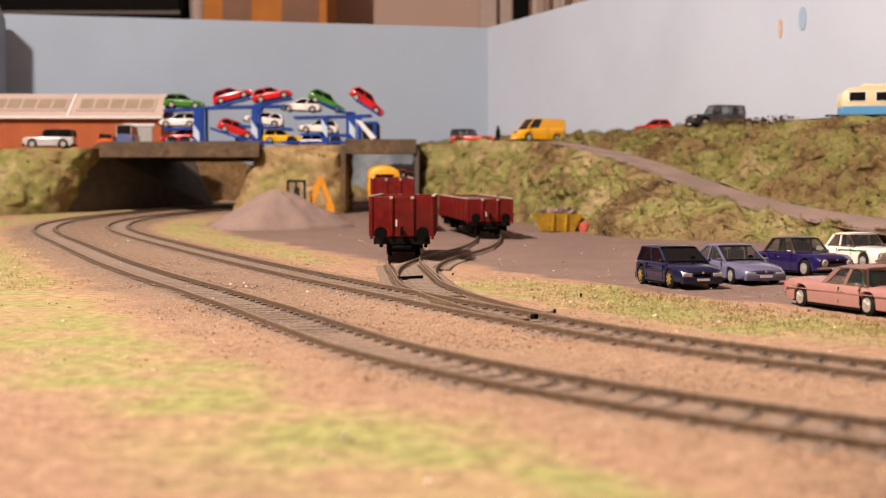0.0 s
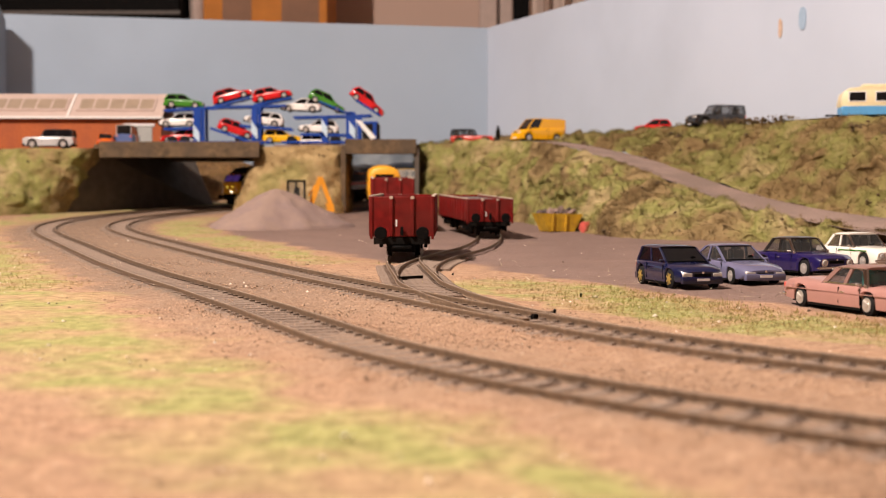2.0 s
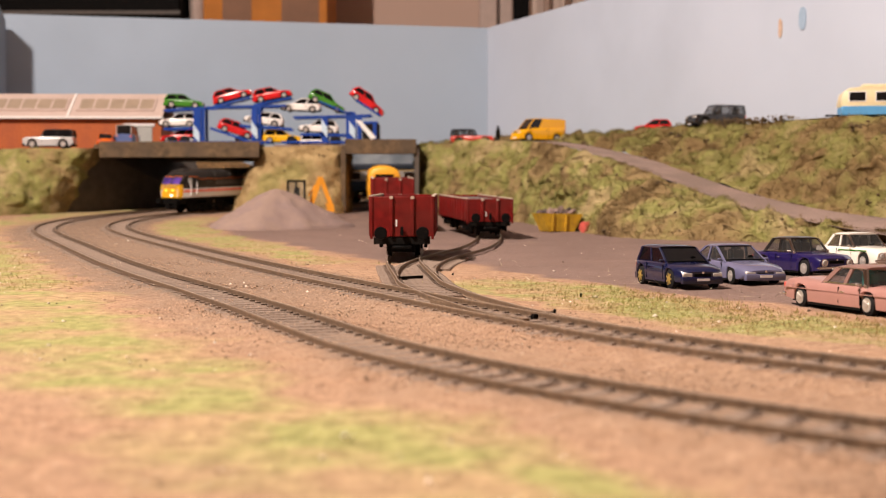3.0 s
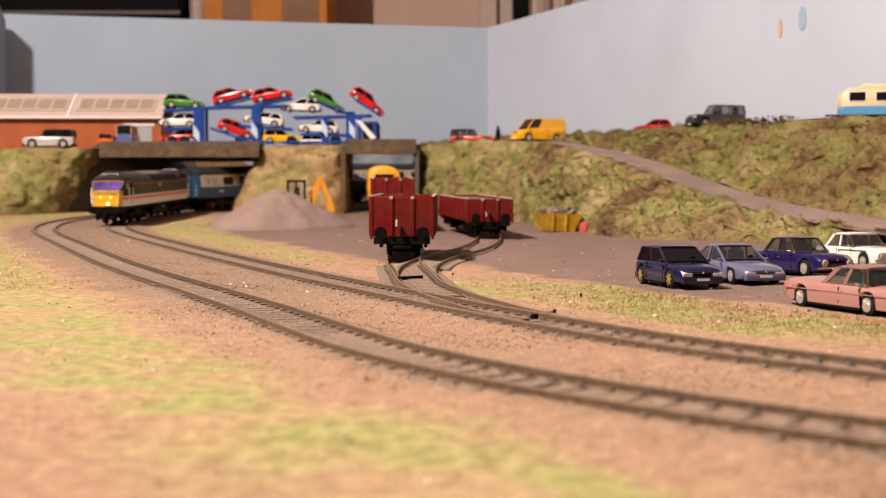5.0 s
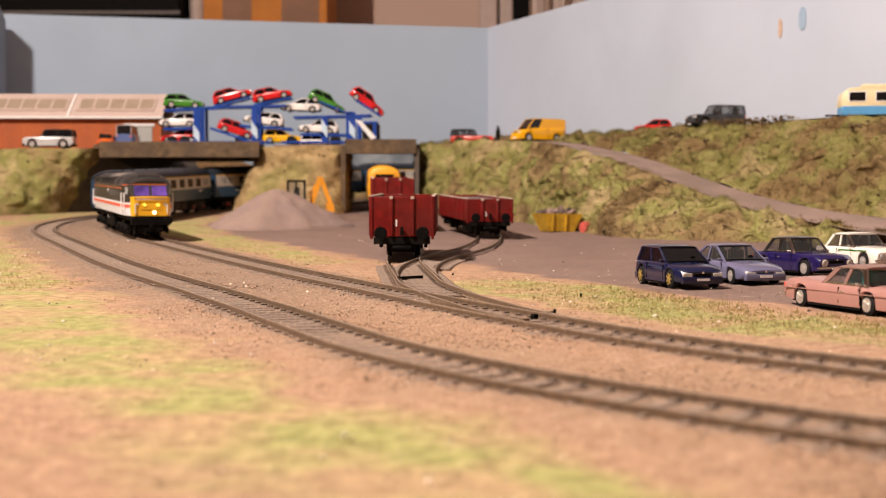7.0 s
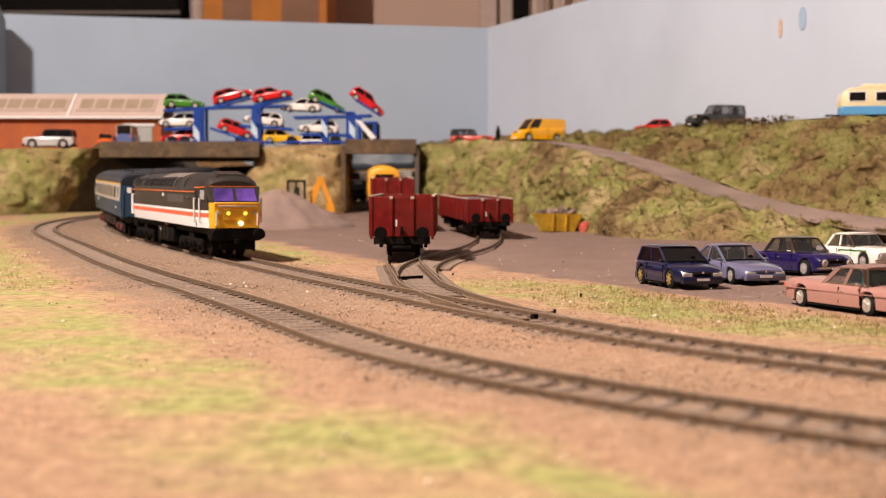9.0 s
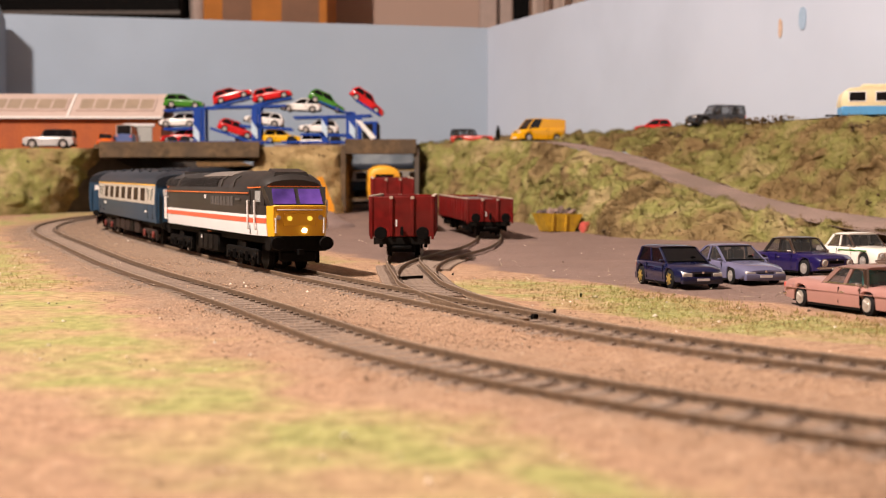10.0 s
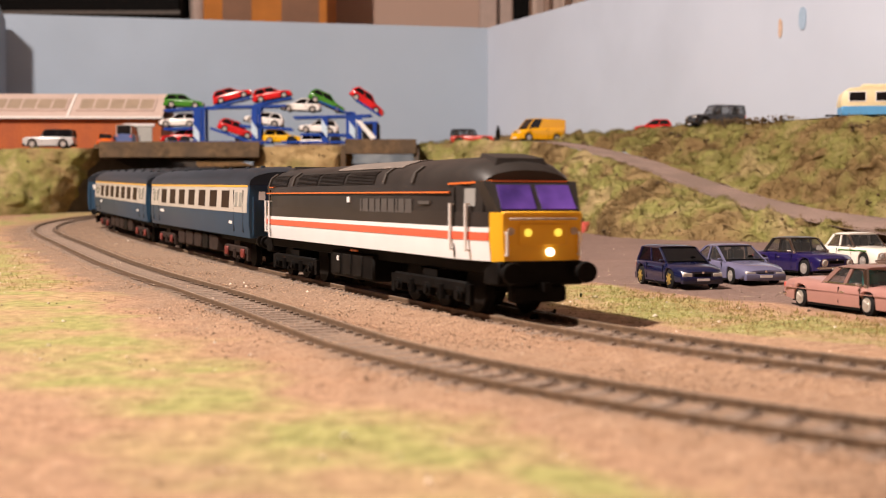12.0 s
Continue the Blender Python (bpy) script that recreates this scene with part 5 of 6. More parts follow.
def car(name, label, category, body, L=49, W=21, H=18, deck=((-1, .52), (-.9, .60), (-.4, .60), (.3, .58), (.8, .52), (1, .42)), cab=(-.95, -.80, .05, .38), waist=.58,
        roof=None, window=None, rim=None, wheel=3.9, axles=(-.60, .62), bumper=None, trim=None, box_back=False, group="", stripe=None, lamps="block", pillar=0.085, seats=None, nose=0.20):
    """A model car, nose towards +x. deck: shares of half length and of height; cab: rear foot, rear top, front top, front foot."""
    t = thing(name, label, category, group=group)
    h, w = L / 2, W / 2
    zb = wheel * 0.55
    rim, window, bumper, roof = rim or M_RIM, window or M_GLASSC, bumper or M_BLACK, roof or body
    dx, dz = [p[0] for p in deck], [p[1] for p in deck]
    arch = wheel * 1.16
    # lower body: crowned deck, shoulder line, tucked sills and open wheel arches
    xs = sorted(set([-1, -0.99, -0.965, 0.965, 0.99, 1] + [round(v, 3) for v in np.linspace(-0.93, 0.93, 25)] + [round(ax + k * arch / h, 3) for ax in axles for k in (-1.03, -0.99, -0.85, -0.5, 0, 0.5, 0.85, 0.99, 1.03)]))
    loops = []
    for x in xs:
        zd = float(np.interp(x, dx, dz)) * H
        e = max(0, abs(x) - 0.72) / 0.28
        ww = w * (1 - nose * e ** 2.4) * (1 - 0.03 * abs(x))
        low = zb + 0.9 * e
        for ax in axles:
            d = abs(x - ax) * h
            if d < arch:
                low = max(low, wheel + math.sqrt(arch * arch - d * d))
        low = min(low, zd - 1.6)
        sh = zd - 1.0
        mid = low + (sh - low) * 0.55
        half = [(ww * 0.90, low), (ww * 0.97, low + 0.35), (ww, mid), (ww * 0.985, mid + (sh - mid) * 0.5), (ww * 0.955, sh), (ww * 0.89, zd - 0.25), (ww * 0.5, zd + 0.25)]
        loops.append(scaled([(x * h, -y, z) for y, z in half] + [(x * h, 0, zd + 0.4)] + [(x * h, y, z) for y, z in half[::-1]]))
    bm = bmesh.new()
    loft(bm, loops)
    bod = part("body", bm, body, t, "", 48)
    bx("underside", (-h * 0.92, h * 0.92, -w * 0.74, w * 0.74, zb - 0.2, zb + (H * 0.28)), M_BLACK, t)
    # greenhouse: roof panel on pillars, panes between them
    x0, x1, x2, x3 = [c * h for c in cab]
    zw, zr = waist * H, H
    w0, w1 = w * 0.885, w * 0.74

    def wide_at(x):
        return (1 - nose * (max(0, abs(x / h) - 0.72) / 0.28) ** 2.4) * (1 - 0.03 * abs(x / h))

    r0, r3 = w0 * wide_at(x0), w0 * wide_at(x3)
    t1 = w1 * min(1, 0.02 + wide_at(x0) ** 0.5)
    F = [Vector((x0, -r0, zw - 0.5)), Vector((x3, -r3, zw - 0.5)), Vector((x3, r3, zw - 0.5)), Vector((x0, r0, zw - 0.5))]
    T = [Vector((x1, -t1, zr - 1.1)), Vector((x2, -w1, zr - 1.1)), Vector((x2, w1, zr - 1.1)), Vector((x1, t1, zr - 1.1))]
    bm = bmesh.new()
    loops = []
    for k in range(9):
        u = k / 8
        x = x1 - 0.5 + (x2 - x1 + 1.0) * u
        c = 1 - 0.55 * abs(2 * u - 1) ** 6
        wr = t1 + (w1 - t1) * min(1, 2 * u)
        loops.append(scaled([(x, -wr - 0.1, zr - 1.35), (x, -wr - 0.15, zr - 0.95), (x, -wr * 0.86, zr - 0.95 + 0.62 * c), (x, -wr * 0.45, zr - 0.95 + 0.9 * c), (x, wr * 0.45, zr - 0.95 + 0.9 * c), (x, wr * 0.86, zr - 0.95 + 0.62 * c), (x, wr + 0.15, zr - 0.95), (x, wr + 0.1, zr - 1.35)]))
    loft(bm, loops)
    top = part("roof", bm, roof, bod, "", 60)

    def post(a, b, wide, nm="pillar", m=None):
        a, b = Vector(a), Vector(b)
        d = (b - a).normalized()
        n = Vector((0, 1, 0)) if abs(d.y) < 0.7 else Vector((1, 0, 0))
        sx = Vector((1, 0, 0))
        bm = bmesh.new()
        loft(bm, [scaled([q - sx * wide - n * 0.35, q + sx * wide - n * 0.35, q + sx * wide + n * 0.35, q - sx * wide + n * 0.35]) for q in (a, b)])
        part(nm, bm, m or roof, top)

    pw = pillar * h * 0.36
    for a, b in ((0, 1), (3, 2)):
        post(F[a], T[a], pw * 1.35)
        post(F[b], T[b], pw * 0.85, m=trim)
        kb = 0.5 if not box_back else 0.70
        post(F[a].lerp(F[b], kb), T[a].lerp(T[b], kb), pw * 0.8)
        spans = ((kb, 1.0),) if box_back else ((0.0, kb), (kb, 1.0))
        for k0, k1 in spans:
            q = [F[a].lerp(F[b], k0), F[a].lerp(F[b], k1), T[a].lerp(T[b], k1), T[a].lerp(T[b], k0)]
            quad_plate("side_window", q, 0.10, window, top)
            if trim:
                for u, v in ((q[0].lerp(q[3], 0.12), q[1].lerp(q[2], 0.12)), (q[0].lerp(q[3], 0.95), q[1].lerp(q[2], 0.95))):
                    bmt = bmesh.new()
                    s = Vector((0, 0.35 if a else -0.35, 0))
                    loft(bmt, [scaled([r + s, r + s + Vector((0, 0, 0.32)), r - s + Vector((0, 0, 0.32)), r - s]) for r in (u, v)])
                    part("window_trim", bmt, trim, top)
        if box_back:
            quad_plate("side_panel", [F[a], F[a].lerp(F[b], kb), T[a].lerp(T[b], kb), T[a]], 0.4, body, top)
    for k, nm in ((1, "windscreen"), (3, "rear_window")):
        q = [F[k], F[(k + 1) % 4], T[(k + 1) % 4], T[k]]
        quad_plate(nm, q, 0.10, window, top)
        m_ = trim or M_BLACK
        for u, v in ((q[0].lerp(q[3], 0.10), q[1].lerp(q[2], 0.10)), (q[0].lerp(q[3], 0.97), q[1].lerp(q[2], 0.97))):
            bmt = bmesh.new()
            s = Vector((0.28, 0, 0))
            loft(bmt, [scaled([r - s, r + s, r + s + Vector((0, 0, 0.4)), r - s + Vector((0, 0, 0.4))]) for r in (u, v)])
            part("screen_trim", bmt, m_, top)
    # seats, dashboard and steering wheel behind the panes
    bx("cabin_floor", (x0 + 1.5, x3 - 1.0, -r0 * 0.92, r0 * 0.92, zw - 1.2, zw + 0.1), M_TRIM_IN, top)
    for sx in (x2 - 5.0, x1 + (3.0 if x2 - x1 > 14 else 1.0)):
        for sy in (-1, 1):
            bm = bmesh.new()
            box(bm, sx * MM, (sx + 1.6) * MM, *[k * MM for k in sorted((sy * w * 0.12, sy * w * 0.60))], (zw - 0.5) * MM, (zw + (zr - zw) * 0.62) * MM, 0.0005)
            box(bm, (sx + 0.2) * MM, (sx + 1.3) * MM, *[k * MM for k in sorted((sy * w * 0.24, sy * w * 0.48))], (zw + (zr - zw) * 0.6) * MM, (zw + (zr - zw) * 0.8) * MM, 0.0003)
            part("seat", bm, seats or M_TRIM_IN, top)
    bx("dashboard", (x3 - 3.4, x3 - 1.2, -w0 * 0.8, w0 * 0.8, zw - 0.4, zw + 0.7), M_BLACK, top, "", 0.3)
    part("steering_wheel", cyl(bmesh.new(), ((x3 - 4.0) * MM, w * 0.36 * MM, (zw + 1.0) * MM), (-1, 0, 0.5), 1.5 * MM, 0.3 * MM, 14), M_BLACK, top)
    # wheels
    tyre, rimm = wheel_mesh(wheel, 3.0, rim)
    for ax in axles:
        for sy in (-1, 1):
            ty = new("wheel", tyre)
            ty.parent = t
            ty.matrix_basis = pose(ax * h * MM, sy * (w - 1.75) * MM, wheel * MM, 0, 0, 0 if sy < 0 else 180)
            rm = new("rim", rimm)
            rm.parent = ty
    zn = float(np.interp(0.95, dx, dz)) * H
    zt = float(np.interp(-0.95, dx, dz)) * H
    wn = w * (1 - nose * 0.8)
    for sy in (-1, 1):
        if lamps == "round":
            ring = part("headlight_ring", cyl(bmesh.new(), ((h - 0.2) * MM, sy * wn * 0.68 * MM, (zn - 2.2) * MM), (1, 0, 0), 1.75 * MM, 1.2 * MM, 20), M_CHROME, bod)
            part("headlight", cyl(bmesh.new(), ((h + 0.5) * MM, sy * wn * 0.68 * MM, (zn - 2.2) * MM), (1, 0, 0), 1.4 * MM, 0.5 * MM, 20, 1.0 * MM), M_LENS, ring)
        else:
            bx("headlight", (h - 2.2, h + 0.15, *sorted((sy * wn * 0.46, sy * wn * 0.96)), zn - 2.9, zn - 0.7), M_LENS, bod, "", 0.5)
            bx("fog_light", (h - 0.5, h + 0.45, *sorted((sy * wn * 0.55, sy * wn * 0.80)), zb + 0.6, zb + 1.5), M_LENS, bod, "", 0.2)
        bx("tail_light", (-h - 0.12, -h * 0.96, *sorted((sy * wn * 0.62, sy * wn * 0.96)), zt - 3.4, zt - 1.2), M_DRUM, bod, "", 0.3)
        bx("mirror", (x3 - 3.2, x3 - 2.2, *sorted((sy * (w * 0.90), sy * (w + 0.9))), zw + 0.1, zw + 1.2), trim or body, bod, "", 0.3)
        for xx in (cab[3] * h * 0.9 - 0.5, (x0 + x3) * 0.5 - 1.5):
            zs = float(np.interp(xx / h, dx, dz)) * H
            bx("door_seam", (xx, xx + 0.22, *sorted((sy * (w * 0.93), sy * (w * 0.992))), zb + 1.2, zs - 1.0), M_DARK, bod)
        bx("door_handle", ((x0 + x3) * 0.5, (x0 + x3) * 0.5 + 1.9, *sorted((sy * (w * 0.95), sy * (w + 0.12))), zw - 2.5, zw - 2.0), M_CHROME if trim else M_DARK, bod, "", 0.1)
        bx("sill", ((axles[0] * h + arch), (axles[1] * h - arch), *sorted((sy * (w * 0.86), sy * (w * 0.955))), zb - 0.5, zb + 0.5), M_BLACK, bod)
        if stripe:
            bx("side_stripe", (-h * 0.15, h * 0.72, *sorted((sy * (w * 0.93), sy * (w * 0.985))), zw - 2.0, zw - 1.3), stripe, bod)
    zc = float(np.interp(cab[3] + 0.05, dx, dz)) * H
    bx("bonnet_seam", (x3 + 0.6, x3 + 0.85, -w * 0.74, w * 0.74, zc - 0.5, zc + 0.32), M_DARK, bod)
    bx("wiper", (x3 - 0.4, x3 - 0.1, -w * 0.5, w * 0.1, zw + 0.1, zw + 0.4), M_BLACK, bod)
    bx("grille", (h * 0.955, h + 0.12, -wn * 0.42, wn * 0.42, zn - 2.7, zn - 1.1), M_BLACK, bod, "", 0.2)
    part("badge", cyl(bmesh.new(), ((h + 0.2) * MM, 0, (zn - 0.9) * MM), (1, 0, 0), 0.5 * MM, 0.5 * MM, 10), M_CHROME, bod)
    for sg in (-1, 1):
        bm = bmesh.new()
        box(bm, *[k * MM for k in sorted((sg * h * 0.92, sg * (h + 0.7)))], -wn * 0.98 * MM, wn * 0.98 * MM, (zb + (1.6 if trim else 0.0)) * MM, (zb + 2.9) * MM, 0.0006, 2)
        part("bumper", bm, bumper, bod)
        bx("plate_bar", (*sorted((sg * (h + 0.5), sg * (h + 0.85))), -w * 0.26, w * 0.26, zb + 1.3, zb + 2.3), M_WHITE if sg > 0 else M_CYEL, bod)
    return t


def put_car(c, x, y, rz, z=None, ry=0):
    c.matrix_world = pose(x, y, rise(y) if z is None else z, 0, ry, rz)
    return c


C_NAVY, C_LAV, C_PURP, C_CREAM, C_PINK = paint("navy_blue", (0.006, 0.009, 0.040)), paint("lavender_blue", (0.125, 0.122, 0.205), 0.2), paint("deep_violet", (0.012, 0.008, 0.065)), paint("cream_white", (0.78, 0.72, 0.64)), paint("salmon_pink", (0.36, 0.185, 0.158), 0.35)
C_RED, C_GREEN, C_WHITE, C_YEL, C_BLACK = paint("bright_red", (0.55, 0.012, 0.015)), paint("leaf_green", (0.05, 0.20, 0.02)), paint("car_white", (0.78, 0.74, 0.70)), paint("sun_yellow", (0.75, 0.42, 0.01)), paint("gloss_black", (0.015, 0.014, 0.014))
C_AMBER, C_TBLUE, C_GREY = paint("van_amber", (0.78, 0.38, 0.005)), paint("truck_blue", (0.012, 0.055, 0.30)), paint("roof_grey_pink", (0.22, 0.12, 0.10), 0.5)
HATCH = dict(L=49, W=21.5, H=17.2, deck=((-1, .50), (-.96, .60), (-.4, .61), (.3, .60), (.62, .555), (.9, .49), (1, .40)), cab=(-.97, -.78, .0, .42), waist=.60)
SALOON = dict(L=54, W=21.5, H=18.2, deck=((-1, .50), (-.96, .58), (-.5, .60), (.3, .60), (.85, .56), (1, .46)), cab=(-.62, -.40, .06, .30), waist=.59, nose=0.10)
COUPE = dict(wheel=3.6, L=58, W=22, H=16.6, deck=((-1, .56), (-.95, .62), (-.5, .60), (.3, .57), (.7, .50), (.9, .44), (1, .36)), cab=(-.88, -.40, -.04, .36), waist=.575)
JEEP = dict(L=55, W=23, H=24, deck=((-1, .56), (-.97, .60), (.3, .60), (.9, .57), (1, .50)), cab=(-.97, -.92, .12, .28), waist=.60, wheel=4.8, nose=0.06, pillar=0.10)
put_car(car("hatchback_car", "dark navy blue hatchback with gold wheels parked on dirt", "car", C_NAVY, window=M_GLASSD, rim=M_GOLD, bumper=C_NAVY, group="parked cars", **HATCH), 0.0983, 0.548, -76)
put_car(car("coupe_car", "metallic lavender three-door coupe parked on dirt", "car", C_LAV, window=M_CLEAR, bumper=C_LAV, group="parked cars", **COUPE), 0.1285, 0.575, -77)
put_car(car("saloon_car", "deep violet two-door saloon with chrome trim", "car", C_PURP, window=M_CLEAR, trim=M_CHROME, roof=C_BLACK, bumper=M_CHROME, lamps="round", group="parked cars", **SALOON), 0.1705, 0.622, -70)
M_STRIPE = paint("green_stripe", (0.03, 0.16, 0.02))
put_car(car("saloon_car", "cream white saloon with green side stripe", "car", C_CREAM, window=M_CLEAR, trim=M_CHROME, bumper=M_CHROME, stripe=M_STRIPE, lamps="round", group="parked cars", **SALOON), 0.2170, 0.680, -72)
put_car(car("hatchback_car", "black small car parked at the row's end", "car", C_BLACK, window=M_GLASSD, group="parked cars", **HATCH), 0.292, 0.80, -84)
M_TEAL = paint("teal_seat", (0.03, 0.36, 0.32))
pink = car("vintage_car", "salmon pink vintage American car with chrome trim and teal seats", "car", C_PINK, L=70, W=25, H=15.6, deck=((-1, .50), (-.97, .58), (-.9, .635), (-.5, .60), (.3, .58), (.9, .58), (1, .50)), cab=(-.33, -.12, .28, .36), waist=.575,
           roof=C_GREY, window=M_CLEAR, trim=M_CHROME, bumper=M_CHROME, wheel=3.5, axles=(-.66, .42), rim=M_RIM, lamps="round", seats=M_TEAL, nose=0.08, group="parked cars")
for sy in (-1, 1):
    bx("side_crease", (-33, 32, *sorted((sy * 11.9, sy * 12.50)), 6.4, 6.65), C_PINK, pink)
put_car(pink, 0.1400, 0.426, -73)

# vehicles on the banks
put_car(car("pickup_car", "faded red four-wheel-drive with black roof on the bank top", "car", paint("faded_red", (0.45, 0.045, 0.03)), window=M_CLEAR, roof=M_DARK, rim=M_DARK, **{**JEEP, "L": 50, "H": 20, "cab": (-.97, -.92, -.02, .12)}), 0.035, 1.50, -12, 0.0995)
van = put_car(car("delivery_van", "yellow delivery van with ladder rack on the bank top", "van", C_AMBER, box_back=True, L=58, W=24, H=26, deck=((-1, .6), (.4, .58), (.95, .46), (1, .36)), cab=(-.99, -.97, .36, .66), waist=.56, wheel=4.4, rim=M_RIM, bumper=C_AMBER), 0.1045, 1.44, 206, 0.1015)
put_car(car("hatchback_car", "small red hatchback on the bank top behind grass", "car", C_RED, **{**HATCH, "H": 16, "L": 40}), 0.2275, 1.42, 170, 0.1095)
put_car(car("offroad_car", "black boxy four-wheel-drive with a spare wheel behind", "car", C_BLACK, window=M_CLEAR, **JEEP), 0.267, 1.285, 196, 0.1072)
put_car(car("offroad_car", "silver white four-wheel-drive with black roof on the yard", "car", paint("silver_white", (0.46, 0.45, 0.44)), roof=C_BLACK, window=M_GLASSD, **{**JEEP, "L": 56, "H": 22}), -0.446, 1.488, 184, 0.0965)
put_car(car("small_car", "small orange car half hidden behind the bridge girder", "car", paint("orange_red", (0.65, 0.12, 0.01)), window=M_GLASSD, **HATCH), -0.392, 1.53, 100, 0.0985)
put_car(car("minibus_van", "pale blue and grey minibus behind the bridge girder", "van", paint("grey_blue", (0.10, 0.14, 0.30)), roof=paint("pale_grey", (0.45, 0.42, 0.40)), L=50, W=24, H=26, deck=((-1, .55), (.6, .55), (1, .5)), cab=(-.99, -.96, .66, .80), waist=.5, wheel=4.2), -0.372, 1.545, 95, 0.1002)

cv = thing("touring_caravan", "cream touring caravan with sky-blue skirt and dark windows", "caravan")
M_CV = mat("caravan_cream", (0.72, 0.60, 0.36), 0.45, vary=0.04)
M_CVB = mat("caravan_blue", (0.10, 0.33, 0.60), 0.45, vary=0.05)
bm = bmesh.new()
prof = [(-29, 12), (29, 12), (31, 18), (29, 27), (24, 31), (14, 32.5), (-14, 33), (-24, 31), (-29, 26), (-31, 18)]
loft(bm, [scaled([(x * k, y, 22 + (z - 22) * k) for x, z in prof]) for y, k in ((-13, 0.96), (-12.2, 1), (12.2, 1), (13, 0.96))])
cvb = part("shell", bm, M_CV, cv)
bx("skirt", (-30.2, 30.2, -13.2, 13.2, 8, 16.5), M_CVB, cvb, "sky-blue lower panels", 0.8)
for x0, x1 in ((11, 24), (-12, 2)):
    for sy in (-1, 1):
        bx("window_frame", (x0 - 1, x1 + 1, *sorted((sy * 12.4, sy * 13.25)), 19.5, 28.5), M_WHITE, cvb)
        bx("window", (x0, x1, *sorted((sy * 12.5, sy * 13.4)), 20.4, 27.6), M_GLASSD, cvb)
bx("roof_light", (-12, 12, -6, 6, 32.6, 35), M_CV, cvb, "", 0.8)
for sy in (-1, 1):
    part("wheel", cyl(bmesh.new(), (0, sy * 11 * MM, 4.4 * MM), (0, 1, 0), 4.4 * MM, 3 * MM, 20), M_TYRE, cv)
bx("drawbar", (30, 42, -1, 1, 8, 9.5), M_DARK, cv)
cv.matrix_world = pose(0.371, 1.125, 0.1015, 0, 0, 172)

fg = bmesh.new()
loft(fg, [scaled([(r * math.cos(a * 0.785), r * 0.7 * math.sin(a * 0.785), z) for a in range(8)]) for z, r in ((0, 2.6), (6, 2.4), (11, 3.2), (17, 3.4), (19, 1.3), (20.5, 1.8), (22.5, 1.7), (23.5, 0.6))])
fgo = new("figurine", finish("figurine", fg, M_DARK, 60))
fgo.location = (0.060, 1.43, 0.1025)
fgo.scale = (0.8, 0.8, 0.7)
tagged(fgo, "small dark plain standing figurine beside the yellow van", "figurine")

# car transporter: two blue decks of frames, loaded with cars
tr = thing("car_transporter", "blue double-deck car transporter lorry and trailer with white flashes", "transporter")
M_FLASH = mat("pale_blue_flash", (0.50, 0.62, 0.72), 0.4, vary=0.05)


def bar(a, b, w=1.6, d=1.6, m=None, nm="rail", label=""):
    bm = bmesh.new()
    beam(bm, a, b, w, d)
    return part(nm, bm, m or C_TBLUE, tr, label)


for y in (-11, 11):
    bar((-126, y, 5), (-4, y, 5), 1.2, 1.2, None, "chassis")
    bar((8, y, 5), (118, y, 5), 1.2, 1.2, None, "chassis")
    bar((-128, y, 41.5), (-64, y, 45.5), 1.2, 1.3, None, "upper_track")
    bar((-64, y, 45.5), (14, y, 47), 1.2, 1.3, None, "upper_track")
    bar((22, y, 33.5), (86, y, 35), 1.2, 1.3, None, "upper_track")
    bar((86, y, 35), (112, y, 36), 1.2, 1.3, None, "upper_track")
    bar((-70, y, 46.0), (-28, y, 57.0), 1.0, 1.0, None, "ramp")
    bar((-24, y, 47.8), (20, y, 56.4), 1.0, 1.0, None, "ramp")
    bar((-128, y, 20), (-92, y, 21), 1.0, 1.4, None, "mid_track")
    bar((-74, y, 21), (-26, y, 5), 1.0, 1.4, None, "mid_track")
    bar((-40, y, 24), (20, y, 20), 1.0, 1.4, None, "mid_track")
    bar((30, y, 14), (84, y, 13), 1.0, 1.4, None, "mid_track")
    bar((52, y, 52), (90, y, 36), 1.0, 1.0, None, "ramp")
    bar((94, y, 54), (122, y, 36), 1.0, 1.0, None, "ramp")
    for x, z0, z1, ww in ((-89, 4, 43, 4.4), (-82, 4, 43, 1.6), (-23, 0, 46, 3.4), (-17, 0, 46, 1.5), (58, 4, 34, 3.5), (88, 4, 40, 5.0), (98, 4, 36, 2.2), (116, 4, 28, 2.0)):
        bar((x, y, z0), (x, y, z1), 1.0, ww, None, "post")
    for x, z in ((-90, 18), (-23, 22), (58, 24), (90, 22)):
        quad_plate("flash", [(x - 3.5, y * 1.12, z - 6), (x + 3.5, y * 1.12, z - 14), (x + 3.5, y * 1.12, z - 2), (x - 3.5, y * 1.12, z + 8)], 0.3, M_FLASH, tr, "pale blue and white flash")
    quad_plate("flash", [(94, y * 1.1, 30), (100, y * 1.1, 30), (118, y * 1.1, 10), (112, y * 1.1, 8)], 0.3, M_WHITE, tr, "white diagonal flash")
bx("cab_roof_panel", (102, 120, -11, 11, 26, 29), C_TBLUE, tr, "", 0.8)
bx("cab", (102, 122, -11, 11, 5, 26), M_GLASSC, tr, "", 1.0)
for x in (-118, -104, -40, 20, 70, 108):
    for sy in (-1, 1):
        part("wheel", cyl(bmesh.new(), (x * MM, sy * 9.5 * MM, 6.2 * MM), (0, 1, 0), 6.2 * MM, 4 * MM, 18), M_TYRE, tr)
TR = pose(-0.195, 1.528, 0.1002)
tr.matrix_world = TR
SMALL = {**HATCH, "L": 45, "W": 19.5, "H": 16.5, "wheel": 3.5}
proto = {}
